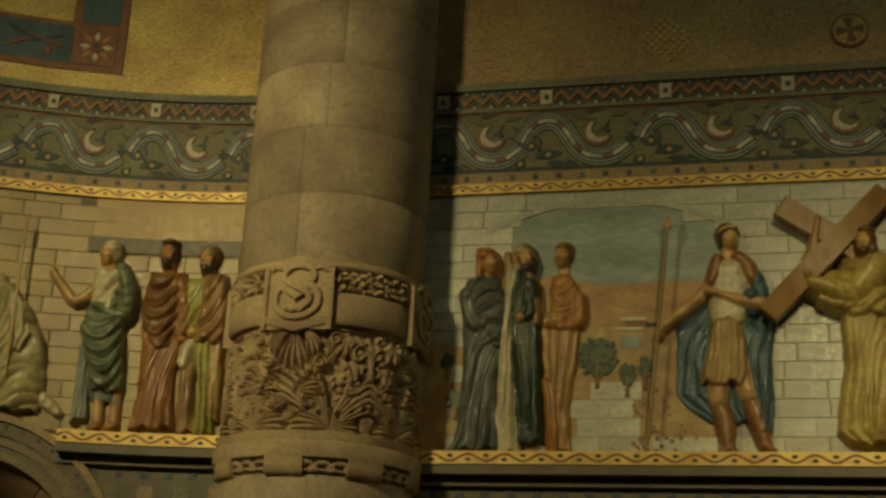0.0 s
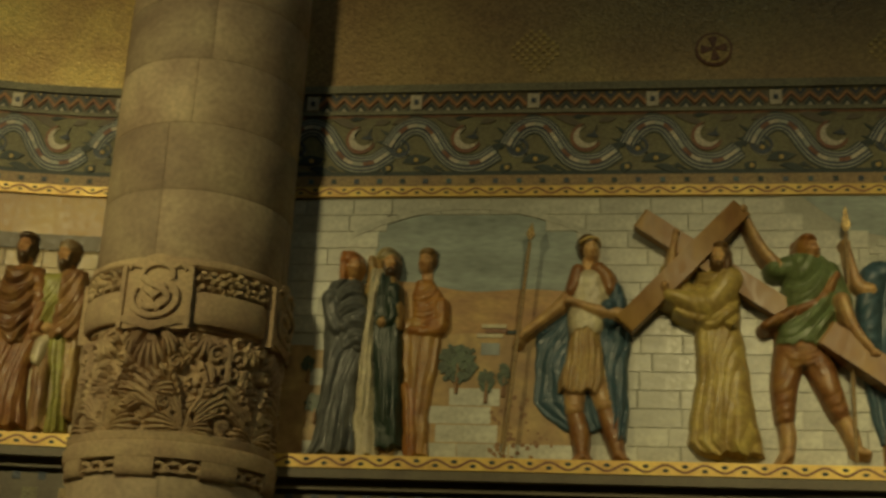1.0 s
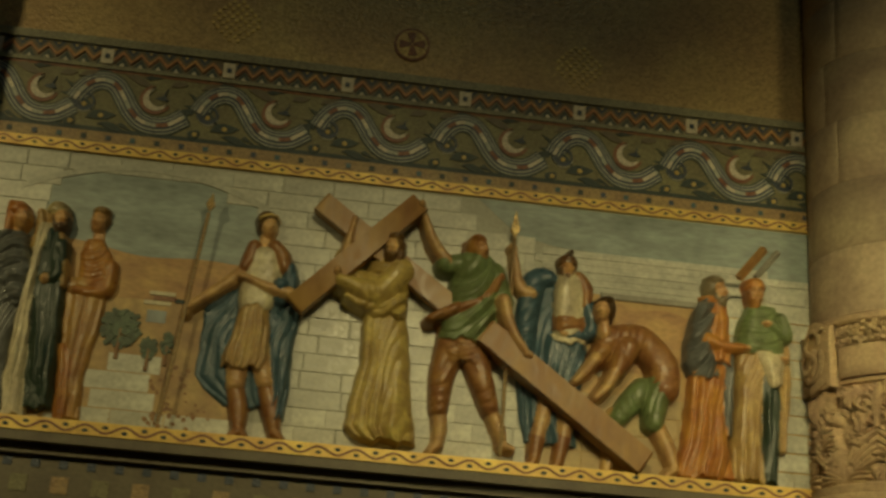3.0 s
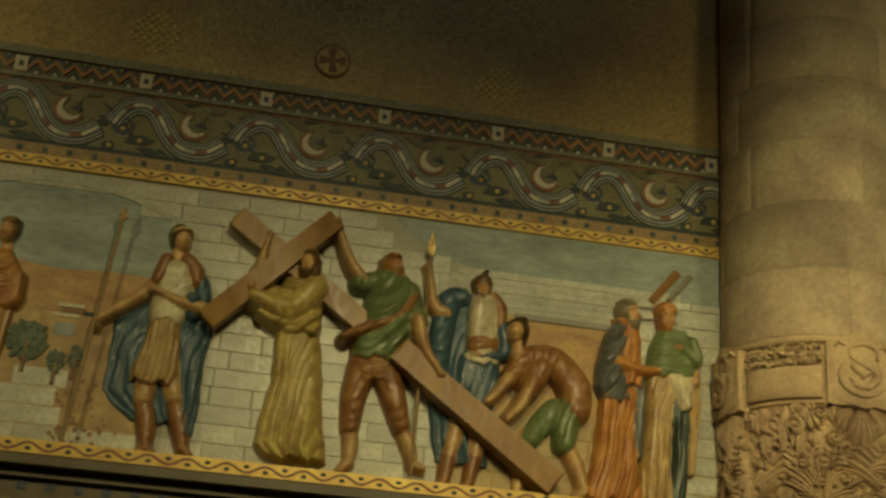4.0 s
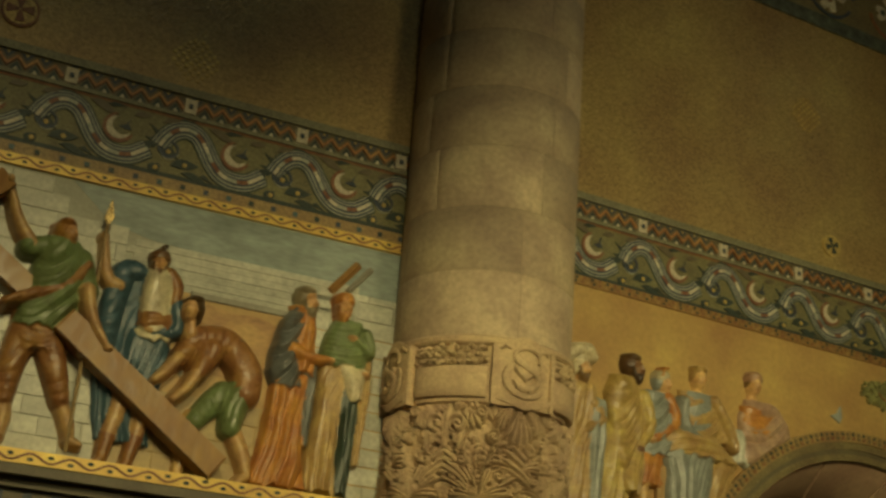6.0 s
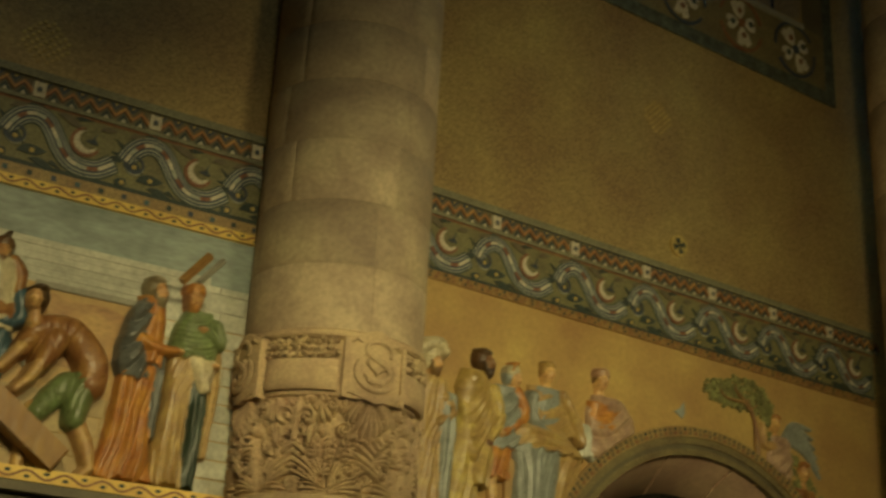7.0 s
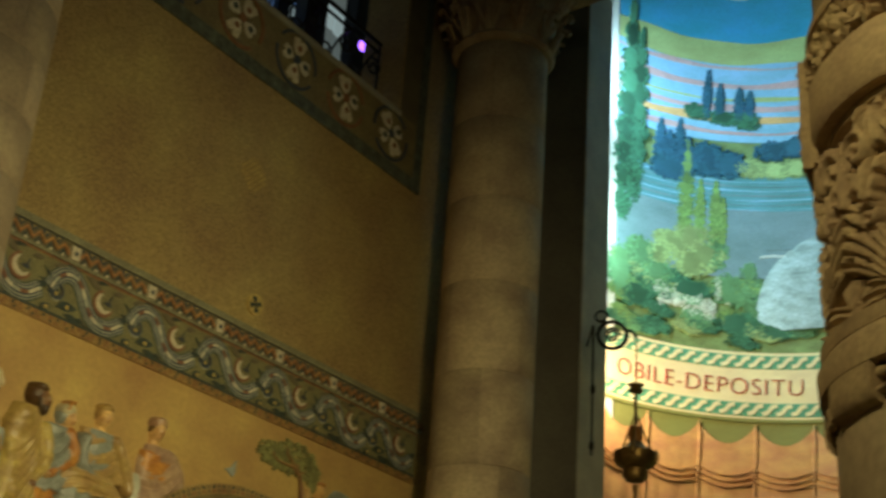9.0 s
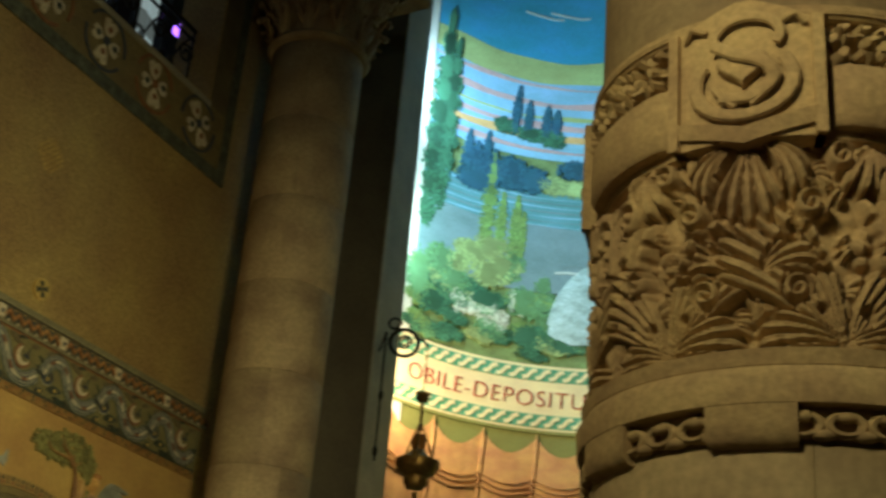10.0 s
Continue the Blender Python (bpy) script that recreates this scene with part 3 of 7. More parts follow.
def drum_blocks(parent, z0, z1, r, seed, m):
    rng = random.Random(seed)
    cuts = sorted(rng.uniform(0, 2 * math.pi) + 0 for _ in range(1))
    k = rng.choice((4, 5))
    a = cuts[0]
    for i in range(k):
        w = 2 * math.pi / k
        part("ashlar_block", block_mesh(z0 + 0.001, z1 - 0.001, r, a + w * i, a + w * (i + 1), m), parent)


def leaf_field(S, Z):
    """Height (0 to 1) of the carved foliage at arc place S and height Z: fluted fans, curling leaves and drilled gaps."""
    rng = random.Random(8)
    H = 0.10 * np.abs(np.sin(S * 37 + 2 * np.sin(Z * 29))) * np.abs(np.sin(Z * 41 + 2 * np.sin(S * 31)))

    def fan(x, z, a0, a1, reach, lobes, level, bend=0.0, droop=0.25, thin=0.0):
        """Lobes that spread from one root between two angles (from upright), each with a groove beside it."""
        nonlocal H
        du, dz = S - x, Z - z
        r = np.hypot(du, dz) / reach
        mid = (a0 + a1) / 2
        th = (np.arctan2(du, dz) - mid + math.pi) % (2 * math.pi) - math.pi + mid - bend * r
        g = (th - a0) / (a1 - a0)
        wave = np.abs(np.sin(math.pi * lobes * g))
        edge = (0.72 + 0.28 * wave ** 0.6) * (0.80 + 0.20 * np.sin(math.pi * np.clip(g, 0, 1)))
        inside = (g > 0) & (g < 1) & (r < edge) & (r > thin)
        t = r / edge
        groove = 0.40 + 0.60 * wave ** 0.6
        rise = 0.50 + 0.62 * np.sin(math.pi * (0.08 + 0.62 * np.clip(t, 0, 1))) - droop * np.clip(t - 0.72, 0, 1) * 2.2
        vein = 1 - 0.12 * np.exp(-((wave - 1) / 0.05) ** 2)
        rim = np.clip((1 - t) * 8, 0.3, 1) * np.clip(np.minimum(g, 1 - g) * lobes * 2.5, 0.3, 1)
        H = np.where(inside, np.maximum(level * groove * rise * vein * rim, 0.45 * H), H)

    def curl(x, z, r, level, hand):
        """A leaf tip rolled into a small volute."""
        nonlocal H
        du, dz = (S - x) * hand, Z - z
        d = np.hypot(du, dz) / r
        spiral = np.abs(np.sin(math.pi * (1.6 * d + np.arctan2(dz, du) / (2 * math.pi))))
        H = np.where(d < 0.95, np.maximum(0.4 * H, level * (0.35 + 0.65 * spiral ** 0.6) * np.clip((1 - d) * 6, 0, 1)), H)

    for _ in range(70):
        # small leaves fill the ground between the large ones
        x, z, a = rng.uniform(-0.44, 0.44), rng.uniform(2.95, 3.45), rng.uniform(-1.8, 1.8)
        fan(x, z, a - 0.8, a + 0.8, rng.uniform(0.07, 0.12), rng.choice((3, 5)), rng.uniform(0.42, 0.66), bend=rng.uniform(-0.8, 0.8))
    for s in (-1, 1):
        def both(x, z, a0, a1, *rest, bend=0.0, **more):
            lo, hi = (a0, a1) if s > 0 else (-a1, -a0)
            fan(s * x, z, lo, hi, *rest, bend=s * bend, **more)
        both(0.444, 2.90, -0.42, 0.42, 0.58, 7, 0.84)
        both(0.225, 2.90, -0.72, 0.08, 0.50, 7, 0.90, bend=-0.35)
        both(0.225, 2.90, -0.02, 0.70, 0.46, 6, 0.86, bend=0.55)
        both(0.24, 2.94, -1.62, -0.85, 0.25, 4, 0.94, bend=-0.25)
        both(0.20, 2.93, 0.85, 1.6, 0.22, 4, 0.90, bend=0.3)
        both(0.03, 3.48, 1.55, 2.45, 0.19, 4, 0.98, bend=0.6)
        both(0.30, 3.48, 2.3, 3.9, 0.16, 5, 0.92, bend=0.2)
        both(0.02, 3.12, 0.2, 1.3, 0.17, 4, 0.82, bend=0.5)
        for x, z, r in ((0.375, 3.36, 0.062), (0.155, 3.30, 0.046), (0.335, 3.16, 0.045), (0.115, 3.08, 0.042), (0.235, 3.43, 0.045)):
            curl(s * x, z, r, 0.9, s)
    fan(0.0, 3.49, math.pi - 0.55, math.pi + 0.55, 0.26, 5, 0.9, droop=0.6)
    for _ in range(34):
        # holes drilled between the lobes
        x, z, r = rng.uniform(0.03, 0.43), rng.uniform(2.97, 3.46), rng.uniform(0.008, 0.016)
        for s in (-1, 1):
            H = H * (1 - 0.9 * np.exp(-(((S - s * x) / r) ** 2 + ((Z - z) / (r * 0.8)) ** 2) ** 2))
    return H


def ring_drop(z):
    """Height of the ring's mouldings, drawn for a ring of even pitch, as the ring stands."""
    return float(np.interp(z, (2.61, 2.80, 2.92, 2.95), (2.585, 2.70, 2.848, 2.88)))


def foliage_panel():
    """A quarter of the foliage zone, cut deep between the leaves."""
    nu, nz = 230, 150
    s, z = np.linspace(-0.444, 0.444, nu), np.linspace(2.925, 3.495, nz)
    S, Z = np.meshgrid(s, z)
    H = leaf_field(S, Z)
    H[0], H[-1] = 0, 0
    # soften the cuts a little, as worn stone
    H[1:-1, 1:-1] = 0.5 * H[1:-1, 1:-1] + 0.125 * (H[:-2, 1:-1] + H[2:, 1:-1] + H[1:-1, :-2] + H[1:-1, 2:])
    rows = []
    for i in range(nz):
        row = []
        for j in range(nu):
            a = s[j] / R_CARVE
            r = R_CARVE - 0.005 + 0.085 * H[i, j] + 0.003 * noise.noise(Vector((s[j] * 28, z[i] * 28, 0.3)))
            row.append((r * math.sin(a), -r * math.cos(a), 3.495 - (3.495 - z[i]) * 1.135))
        rows.append(row)
    return Build().rings(rows, CARVED, closed=False, caps=False)


def medallion():
    """A pointed tablet that carries an interlaced ring, a looped ribbon and a heart-shaped knot."""
    b = Build()
    outline = [(-0.205, 3.47), (0.205, 3.47), (0.205, 3.86), (0.15, 3.905), (0.06, 3.915), (0.0, 3.95), (-0.06, 3.925), (-0.205, 3.865)]
    cols = 9
    for k in range(cols):
        x0, x1 = -0.205 + 0.41 * k / cols, -0.205 + 0.41 * (k + 1) / cols
        top = lambda x: 3.868 + 0.075 * max(0, 1 - abs(x) / 0.16) ** 0.8
        b.rings([[(x, -0.055, 3.47), (x, -0.055, top(x)), (x, 0.02, top(x) + 0.012), (x, 0.02, 3.47)] for x in (x0, x1)], CARVED)
    for s in (-1, 1):
        b.box(s * 0.19 - 0.014, s * 0.19 + 0.014, -0.075, 0.02, 3.47, 3.86, CARVED)
        b.rings([[(s * x, -y, z) for y, z in ((0.02, z0), (0.068, z0), (0.08, z0 + 0.045), (0.02, z0 + 0.05))] for x, z0 in [(0.02 * i, 3.452 + 0.006 * i) for i in range(10)]], CARVED)
    return b


def monogram():
    """The interlaced ribbons on the tablet."""
    b = Build()
    ring = [(0.125 * math.cos(a), -0.07, 3.655 + 0.115 * math.sin(a)) for a in [radians(-215 + 250 * k / 26) for k in range(27)]]
    b.tube(ring, 0.02, CARVED, 8, 0.6)
    upper = [(0.012 + 0.085 * math.cos(a), -0.072, 3.80 + 0.065 * math.sin(a)) for a in [radians(-30 + 225 * k / 20) for k in range(21)]]
    b.tube(upper, [0.018 - 0.006 * abs(k / 10 - 1) for k in range(21)], CARVED, 8, 0.6)
    b.tube(curve_points([(-0.07, -0.075, 3.78), (-0.02, -0.09, 3.735), (0.06, -0.09, 3.69), (0.075, -0.08, 3.64), (0.02, -0.075, 3.595), (-0.06, -0.075, 3.60)]), 0.019, CARVED, 8, 0.6)
    heart = [(0.062 * math.sin(a) ** 3 * 1.15, 3.70 + 0.0042 * (13 * math.cos(a) - 5 * math.cos(2 * a) - 2 * math.cos(3 * a) - math.cos(4 * a))) for a in [2 * math.pi * i / 24 for i in range(24)]]
    b.plate(heart, -0.083, -0.04, CARVED, 0.012)
    for s in (-1, 1):
        b.tube(curve_points([(s * 0.02, -0.07, 3.57), (s * 0.05, -0.075, 3.60), (s * 0.075, -0.07, 3.64)]), 0.010, CARVED, 6)
        b.tube([(s * 0.10, -0.06, 3.845), (s * 0.135, -0.075, 3.86), (s * 0.16, -0.06, 3.835)], 0.011, CARVED, 6)
    return b


def collar_block():
    b = Build()
    n = 12
    prof = lambda e: [(0.02, 3.515), (-0.038 + e, 3.515), (-0.05 + e, 3.53), (-0.05 + e, 3.70), (-0.038 + e, 3.715), (0.02, 3.715)]
    b.rings([[(-0.235 + 0.47 * i / n, y, z) for y, z in prof(0.012 if i in (0, n) else 0)] for i in range(n + 1)], CARVED)
    return b


def collar_ornament():
    """Small foliage in a running strip above the plain blocks."""
    b = Build()
    rng = random.Random(21)
    for k in range(17):
        x = -0.235 + 0.47 * (k + 0.5) / 17
        for j in range(3):
            z = 3.745 + 0.045 * j + rng.uniform(-0.01, 0.01)
            a = rng.uniform(0, 6.28)
            b.tube([(x, 0.0, z), (x + 0.014 * math.cos(a), -0.045, z + 0.014 * math.sin(a)), (x + 0.03 * math.cos(a), -0.03, z + 0.03 * math.sin(a))], [0.016, 0.017, 0.004], CARVED, 6)
    for k in range(8):
        b.rings([[(x, y, z) for y, z in ((-0.035, 3.865), (-0.05, 3.885), (-0.02, 3.915), (0.02, 3.92), (0.02, 3.865))] for x in (-0.24 + 0.06 * k, -0.18 + 0.06 * k)], CARVED)
    return b


def pearl_panel():
    """A sunk panel of linked pearls in the ring below the leaves."""
    b = Build()
    for k in range(4):
        x = -0.15 + 0.1 * k
        b.tube([(x + 0.042 * math.cos(a), -0.02, 2.715 + 0.045 * math.sin(a)) for a in [2 * math.pi * q / 12 for q in range(13)]], 0.014, CARVED, 7)
        b.blob((x, -0.018, 2.75), (0.032, 0.018, 0.026), CARVED)
        b.blob((x + 0.045, -0.016, 2.672), (0.034, 0.02, 0.026), CARVED)
    return b


def make_column():
    c = thing("stone_column", "round limestone column with carved foliage collar beside church wall", "column", group="church columns")
    part("lower_core", lathe([(0.607, 0), (0.607, 2.61)], STONEJOINT), c)
    for k in range(4):
        drum_blocks(c, 0.65 * k, 0.65 * (k + 1), 0.612, k + 40, STONE)
    for k in range(24):
        drum_blocks(c, 3.92 + 0.455 * k, 3.92 + 0.455 * (k + 1), R_SHAFT, k + 3, STONE)
    part("shaft_core", lathe([(R_SHAFT - 0.006, 3.88), (R_SHAFT - 0.006, TOP)], STONEJOINT), c)
    part("ring_core", lathe([(r, ring_drop(z)) for r, z in ((0.58, 2.61), (0.602, 2.62), (0.60, 2.86), (0.64, 2.885), (0.645, 2.92), (0.57, 2.95))], CARVED), c, "weathered carved stone ring")
    part("leaf_ground", lathe([(R_CARVE - 0.02, 2.84), (R_CARVE - 0.02, 3.5)], CARVED), c)
    part("collar_core", lathe([(0.57, 3.48), (0.592, 3.49), (0.592, 3.86), (0.64, 3.875), (0.64, 3.905), (0.612, 3.925)], CARVED), c)
    meshes = {"foliage_panel": foliage_panel().mesh("foliage_panel")}
    w2 = wrap(0.592)
    meshes.update({nm: fn().warp(w2).mesh(nm) for nm, fn in (("medallion", medallion), ("monogram", monogram), ("collar_block", collar_block), ("foliage_strip", collar_ornament))})
    w3 = lambda s, y, z: wrap(0.602)(s, y, ring_drop(z))
    meshes["pearl_panel"] = pearl_panel().warp(w3).mesh("pearl_panel")
    plain = Build()
    for k in range(8):
        x0, x1 = -0.11 + 0.022 * k * 1.25, -0.11 + 0.022 * (k + 1) * 1.25
        plain.rings([[(x, y, z) for y, z in ((0.0, 2.612), (-0.028, 2.622), (-0.046, 2.655), (-0.048, 2.72), (-0.048, 2.80), (0.01, 2.83))] for x in (x0, x1)], CARVED)
    lip = Build()
    for k in range(40):
        x0, x1 = -0.49 + 0.0245 * k, -0.49 + 0.0245 * (k + 1)
        lip.rings([[(x, y, z) for y, z in ((0.01, 2.795), (-0.05, 2.80), (-0.055, 2.86), (-0.03, 2.89), (0.01, 2.90))] for x in (x0, x1)], CARVED)
    meshes["plain_block"], meshes["ring_lip"] = plain.warp(w3).mesh("plain_block"), lip.warp(w3).mesh("ring_lip")
    turns = {"foliage_panel": [90 * k for k in range(4)], "medallion": [90 * k for k in range(4)],
             "collar_block": [45 + 90 * k for k in range(4)], "foliage_strip": [45 + 90 * k for k in range(4)], "pearl_panel": [26 + 52 * 0 + 45 * k for k in range(8)], "plain_block": [0 + 45 * k for k in range(8)], "ring_lip": [90 * k for k in range(4)]}
    for nm, angles in turns.items():
        for a in angles:
            p = part(nm, meshes[nm], c, m=pose(0, 0, 0, 0, 0, a))
            if nm == "medallion":
                part("monogram", meshes["monogram"], p)
    return c


column = make_column()
column.matrix_basis = pose(5.984, -0.131, 0, 0, 0, 2.6)
copy_thing(column, pose(-0.58, 6.75, 0))
copy_thing(column, pose(6.20, 6.75, 0))


# ---- the painted relief of the north bay ----
def bricks(bay, parent, u0, u1, z0, z1, keep, m, h=0.12, w=0.34, seed=1, y=-0.008, name="wall_block"):
    rng = random.Random(seed)
    z, row, made = z0, 0, {}
    while z < z1 - 0.03:
        u = u0 - (row % 2) * w * 0.5 + rng.uniform(-0.04, 0.04)
        while u < u1:
            ww = w * rng.choice((0.8, 1.0, 1.2))
            a, c = max(u, u0), min(u + ww, u1)
            if c - a > 0.05 and keep((a + c) / 2, z + h / 2):
                key = (round(c - a, 2), round(min(h, z1 - z), 2))
                if bay is WEST:
                    b = Build()
                    b.box(a + 0.004, c - 0.004, y, 0.008, z + 0.004, z + key[1] - 0.004, m, 0.003)
                    part(name, b.warp(bay.warp), parent)
                else:
                    if key not in made:
                        made[key] = Build().box(0.002, key[0] - 0.002, y, 0.008, 0.002, key[1] - 0.002, m, 0.003).mesh(name)
                    part(name, made[key], parent, m=pose(a, 0, z))
            u += ww
        z += h
        row += 1


PZ0, PZ1 = 2.872, 4.652


def ground_line(u, base, amp, k):
    return base + amp * math.sin(u * k) + amp * 0.5 * math.sin(u * k * 2.7 + 1)


def land(bay, parent, name, u0, u1, z0, base, amp, k, y0, m):
    n = 24
    top = [(u0 + (u1 - u0) * i / n, ground_line(u0 + (u1 - u0) * i / n, base, amp, k)) for i in range(n + 1)]
    b = Build()
    b.rings([[(u, y0, z0), (u, y0, z), (u, 0.01, z), (u, 0.01, z0)] for u, z in top], m)
    return part(name, b.warp(bay.warp), parent)


def dabs(b, cx, cz, rx, rz, n, size, y, m, seed, rise=0.014):
    """A crown of many small painted leaf clumps with an uneven outline."""
    rng = random.Random(seed)
    for _ in range(n):
        a, q = rng.uniform(0, 6.283), rng.random() ** 0.5 * rng.uniform(0.75, 1.08)
        x, z = cx + rx * q * math.cos(a), cz + rz * q * math.sin(a)
        s, t = size * rng.uniform(0.5, 1.2), rng.uniform(0, 6.283)
        k = rng.randrange(5, 8)
        b.plate([(x + s * rng.uniform(0.7, 1.1) * math.cos(t + 6.283 * i / k), z + s * rng.uniform(0.7, 1.1) * math.sin(t + 6.283 * i / k)) for i in range(k)], y - rng.uniform(0.15, 1.0) * rise, 0.006, m)
    return b


panel = thing("relief_background", "painted plaster backdrop of masonry, arch and landscape", "wall painting", NORTH.m, "painted backdrops", "structure")
part("plaster_ground", Build().box(-0.62, 6.25, 0.002, 0.012, PZ0, PZ1, JOINT), panel)


def in_arch(u, z):
    return 0.42 < u < 1.95 and z < 4.36 + 0.2 * (1 - ((u - 1.2) / 0.78) ** 2)


def keep_north(u, z):
    if in_arch(u, z) and not (u > 0.95 and u < 1.75 and z < 3.3 and not (u > 1.45 and z > 3.0)):
        return False
    if u < 0.55 and z < 3.75 and u < 0.3:
        return False
    return u < 3.75 and not (u > 3.35 and z > 4.36)


bricks(NORTH, panel, -0.2, 3.75, PZ0, PZ1 - 0.02, keep_north, BLOCK, 0.118, 0.33, 3)
part("painted_sky_field", Build().plate([(0.42, 3.9), (0.42, 4.36)] + [(0.42 + 1.53 * i / 14, 4.36 + 0.2 * (1 - ((0.42 + 1.53 * i / 14 - 1.2) / 0.78) ** 2)) for i in range(15)] + [(1.95, 3.9)], -0.001, 0.006, SKYPAINT), panel)
arch_line = [(0.40 + 1.58 * i / 20, 4.38 + 0.2 * (1 - ((0.40 + 1.58 * i / 20 - 1.2) / 0.79) ** 2)) for i in range(21)]
ab = Build()
ribbon(ab, arch_line, -0.018, 0.022, -0.012, 0.008, BLOCK, 0)
part("arch_edge", ab, panel)
land(NORTH, panel, "painted_hill", 0.42, 1.95, 3.3, 4.02, 0.03, 3.1, -0.004, HILL)
land(NORTH, panel, "painted_field", 0.42, 1.95, PZ0, 3.72, 0.03, 4.0, -0.007, FIELD)
land(NORTH, panel, "painted_field", -0.6, 0.32, PZ0, 3.6, 0.02, 5.0, -0.007, FIELD)
for cx, cz, rx, rz, n in ((1.15, 3.50, 0.125, 0.125, 120), (1.34, 3.39, 0.05, 0.075, 30), (1.45, 3.43, 0.04, 0.07, 24), (0.24, 3.23, 0.06, 0.06, 30), (0.18, 3.49, 0.04, 0.05, 20)):
    t = thing("painted_tree", "small dark green tree in a painted landscape", "painted tree", NORTH.m, "painted trees")
    part("trunk", Build().tube([(cx, -0.012, cz - rz - 0.07), (cx + 0.006, -0.014, cz)], [0.014, 0.009], BARK, 6), t)
    part("crown", dabs(Build(), cx, cz, rx, rz, n * 3, 0.017, -0.01, TREEPAINT, int(cx * 100)), t)
bush = Build()
rng = random.Random(31)
for _ in range(60):
    dabs(bush, rng.uniform(1.38, 1.78), rng.uniform(2.9, 3.3), 0.01, 0.01, 1, 0.016, -0.008, BARK, rng.randrange(9999), 0.002)
tagged(part("painted_shrubs", bush, panel), kind="stuff")
# the right-hand house: pale sky, thin courses, a barred opening
part("painted_sky_field", Build().plate([(3.62, 4.42), (3.35, 4.645), (6.2, 4.645), (6.2, 4.3), (5.35, 4.3), (3.9, 4.36)], -0.001, 0.006, SKYPAINT), panel)
for k in range(6):
    z = 4.06 + 0.048 * k
    part("thin_course", Build().box(3.75 + 0.05 * (k % 2), 5.35, -0.008 - 0.002 * (k % 2), 0.006, z, z + 0.0465, BLOCK, 0.0015), panel)
part("painted_wall_field", Build().box(3.75, 6.2, -0.003, 0.006, PZ0, 4.06, TANGROUND), panel)
bricks(NORTH, panel, 4.88, 6.2, PZ0, 4.3, lambda u, z: u > 5.3 or z > 3.7, BLOCK, 0.125, 0.36, 8, -0.01)
land(NORTH, panel, "painted_hill", 4.25, 4.86, 3.55, 3.97, 0.03, 6.0, -0.007, HILL)
ob_ = Build()
for box in ((4.2, 4.25, 3.5, 4.05), (4.86, 4.92, 3.4, 4.05), (4.2, 4.92, 4.03, 4.075)):
    ob_.box(box[0], box[1], -0.022, 0.006, box[2], box[3], GREYSTRIP, 0.006)
part("opening_frame", ob_, panel)
bricks(NORTH, panel, 3.75, 5.0, PZ0, 3.4, lambda u, z: True, TANBLOCK, 0.13, 0.3, 12, -0.009, "ground_stone")
part("slanting_beam", Build().tube([(5.14, -0.03, 4.27), (5.32, -0.03, 4.5)], 0.03, WOOD, 4), panel)
part("slanting_strut", Build().tube([(5.26, -0.025, 4.29), (5.42, -0.025, 4.49)], 0.022, GREYSTRIP, 4), panel)
sign = Build()
for k, (a, c, m_) in enumerate(((1.30, 1.46, R_PALE), (1.33, 1.47, RUST), (1.27, 1.44, R_PALE))):
    sign.box(a, c, -0.014, 0.004, 3.74 - 0.032 * k, 3.765 - 0.032 * k, m_)
sign.box(1.46, 1.66, -0.014, 0.004, 3.7, 3.725, DARKTEAL).box(1.3, 1.42, -0.01, 0.004, 3.56, 3.64, R_GREY)
part("painted_pool", sign, panel)


def limb(b, pts, r0, r1, m, n=9):
    pts = curve_points(pts, 5)
    b.tube(pts, [0.8 * (r0 + (r1 - r0) * i / (len(pts) - 1)) * (1 + 0.12 * math.sin(9 * i / len(pts))) for i in range(len(pts))], m, n)


# ---- relief figures: painted shapes carved in depth, one mesh each ----
def polychrome():
    """Aged satin paint on carved stone: the carver's colours, dulled by grime and wear."""
    m = mat("polychrome_relief_paint", (0.5, 0.5, 0.5), 0.36, 0.30, 30, 9, 0.6)
    nt = m.node_tree
    paint = nt.nodes.new("ShaderNodeVertexColor")
    paint.layer_name = "paint"
    for n in nt.nodes:
        if n.type == "HUE_SAT":
            nt.links.new(paint.outputs["Color"], n.inputs["Color"])
    return m


POLY = polychrome()
FLESH, TANNED, DARKSKIN = (0.45, 0.28, 0.115), (0.37, 0.21, 0.08), (0.15, 0.075, 0.028)
DARKHAIR, BROWNHAIR, REDHAIR, GREYHAIR = (0.075, 0.046, 0.02), (0.15, 0.085, 0.03), (0.32, 0.15, 0.04), (0.19, 0.155, 0.09)
SLATE, TEALC, GREENC, BOTTLE = (0.105, 0.112, 0.105), (0.05, 0.095, 0.12), (0.14, 0.185, 0.075), (0.022, 0.04, 0.026)
ORANGEC, MUSTARD, BROWNC, PALEC = (0.40, 0.175, 0.04), (0.44, 0.33, 0.10), (0.26, 0.125, 0.042), (0.50, 0.44, 0.28)
TANC, GREYC, PINKC, LIMEC, GILT = (0.36, 0.24, 0.09), (0.23, 0.25, 0.225), (0.36, 0.24, 0.16), (0.28, 0.27, 0.06), (0.60, 0.44, 0.16)


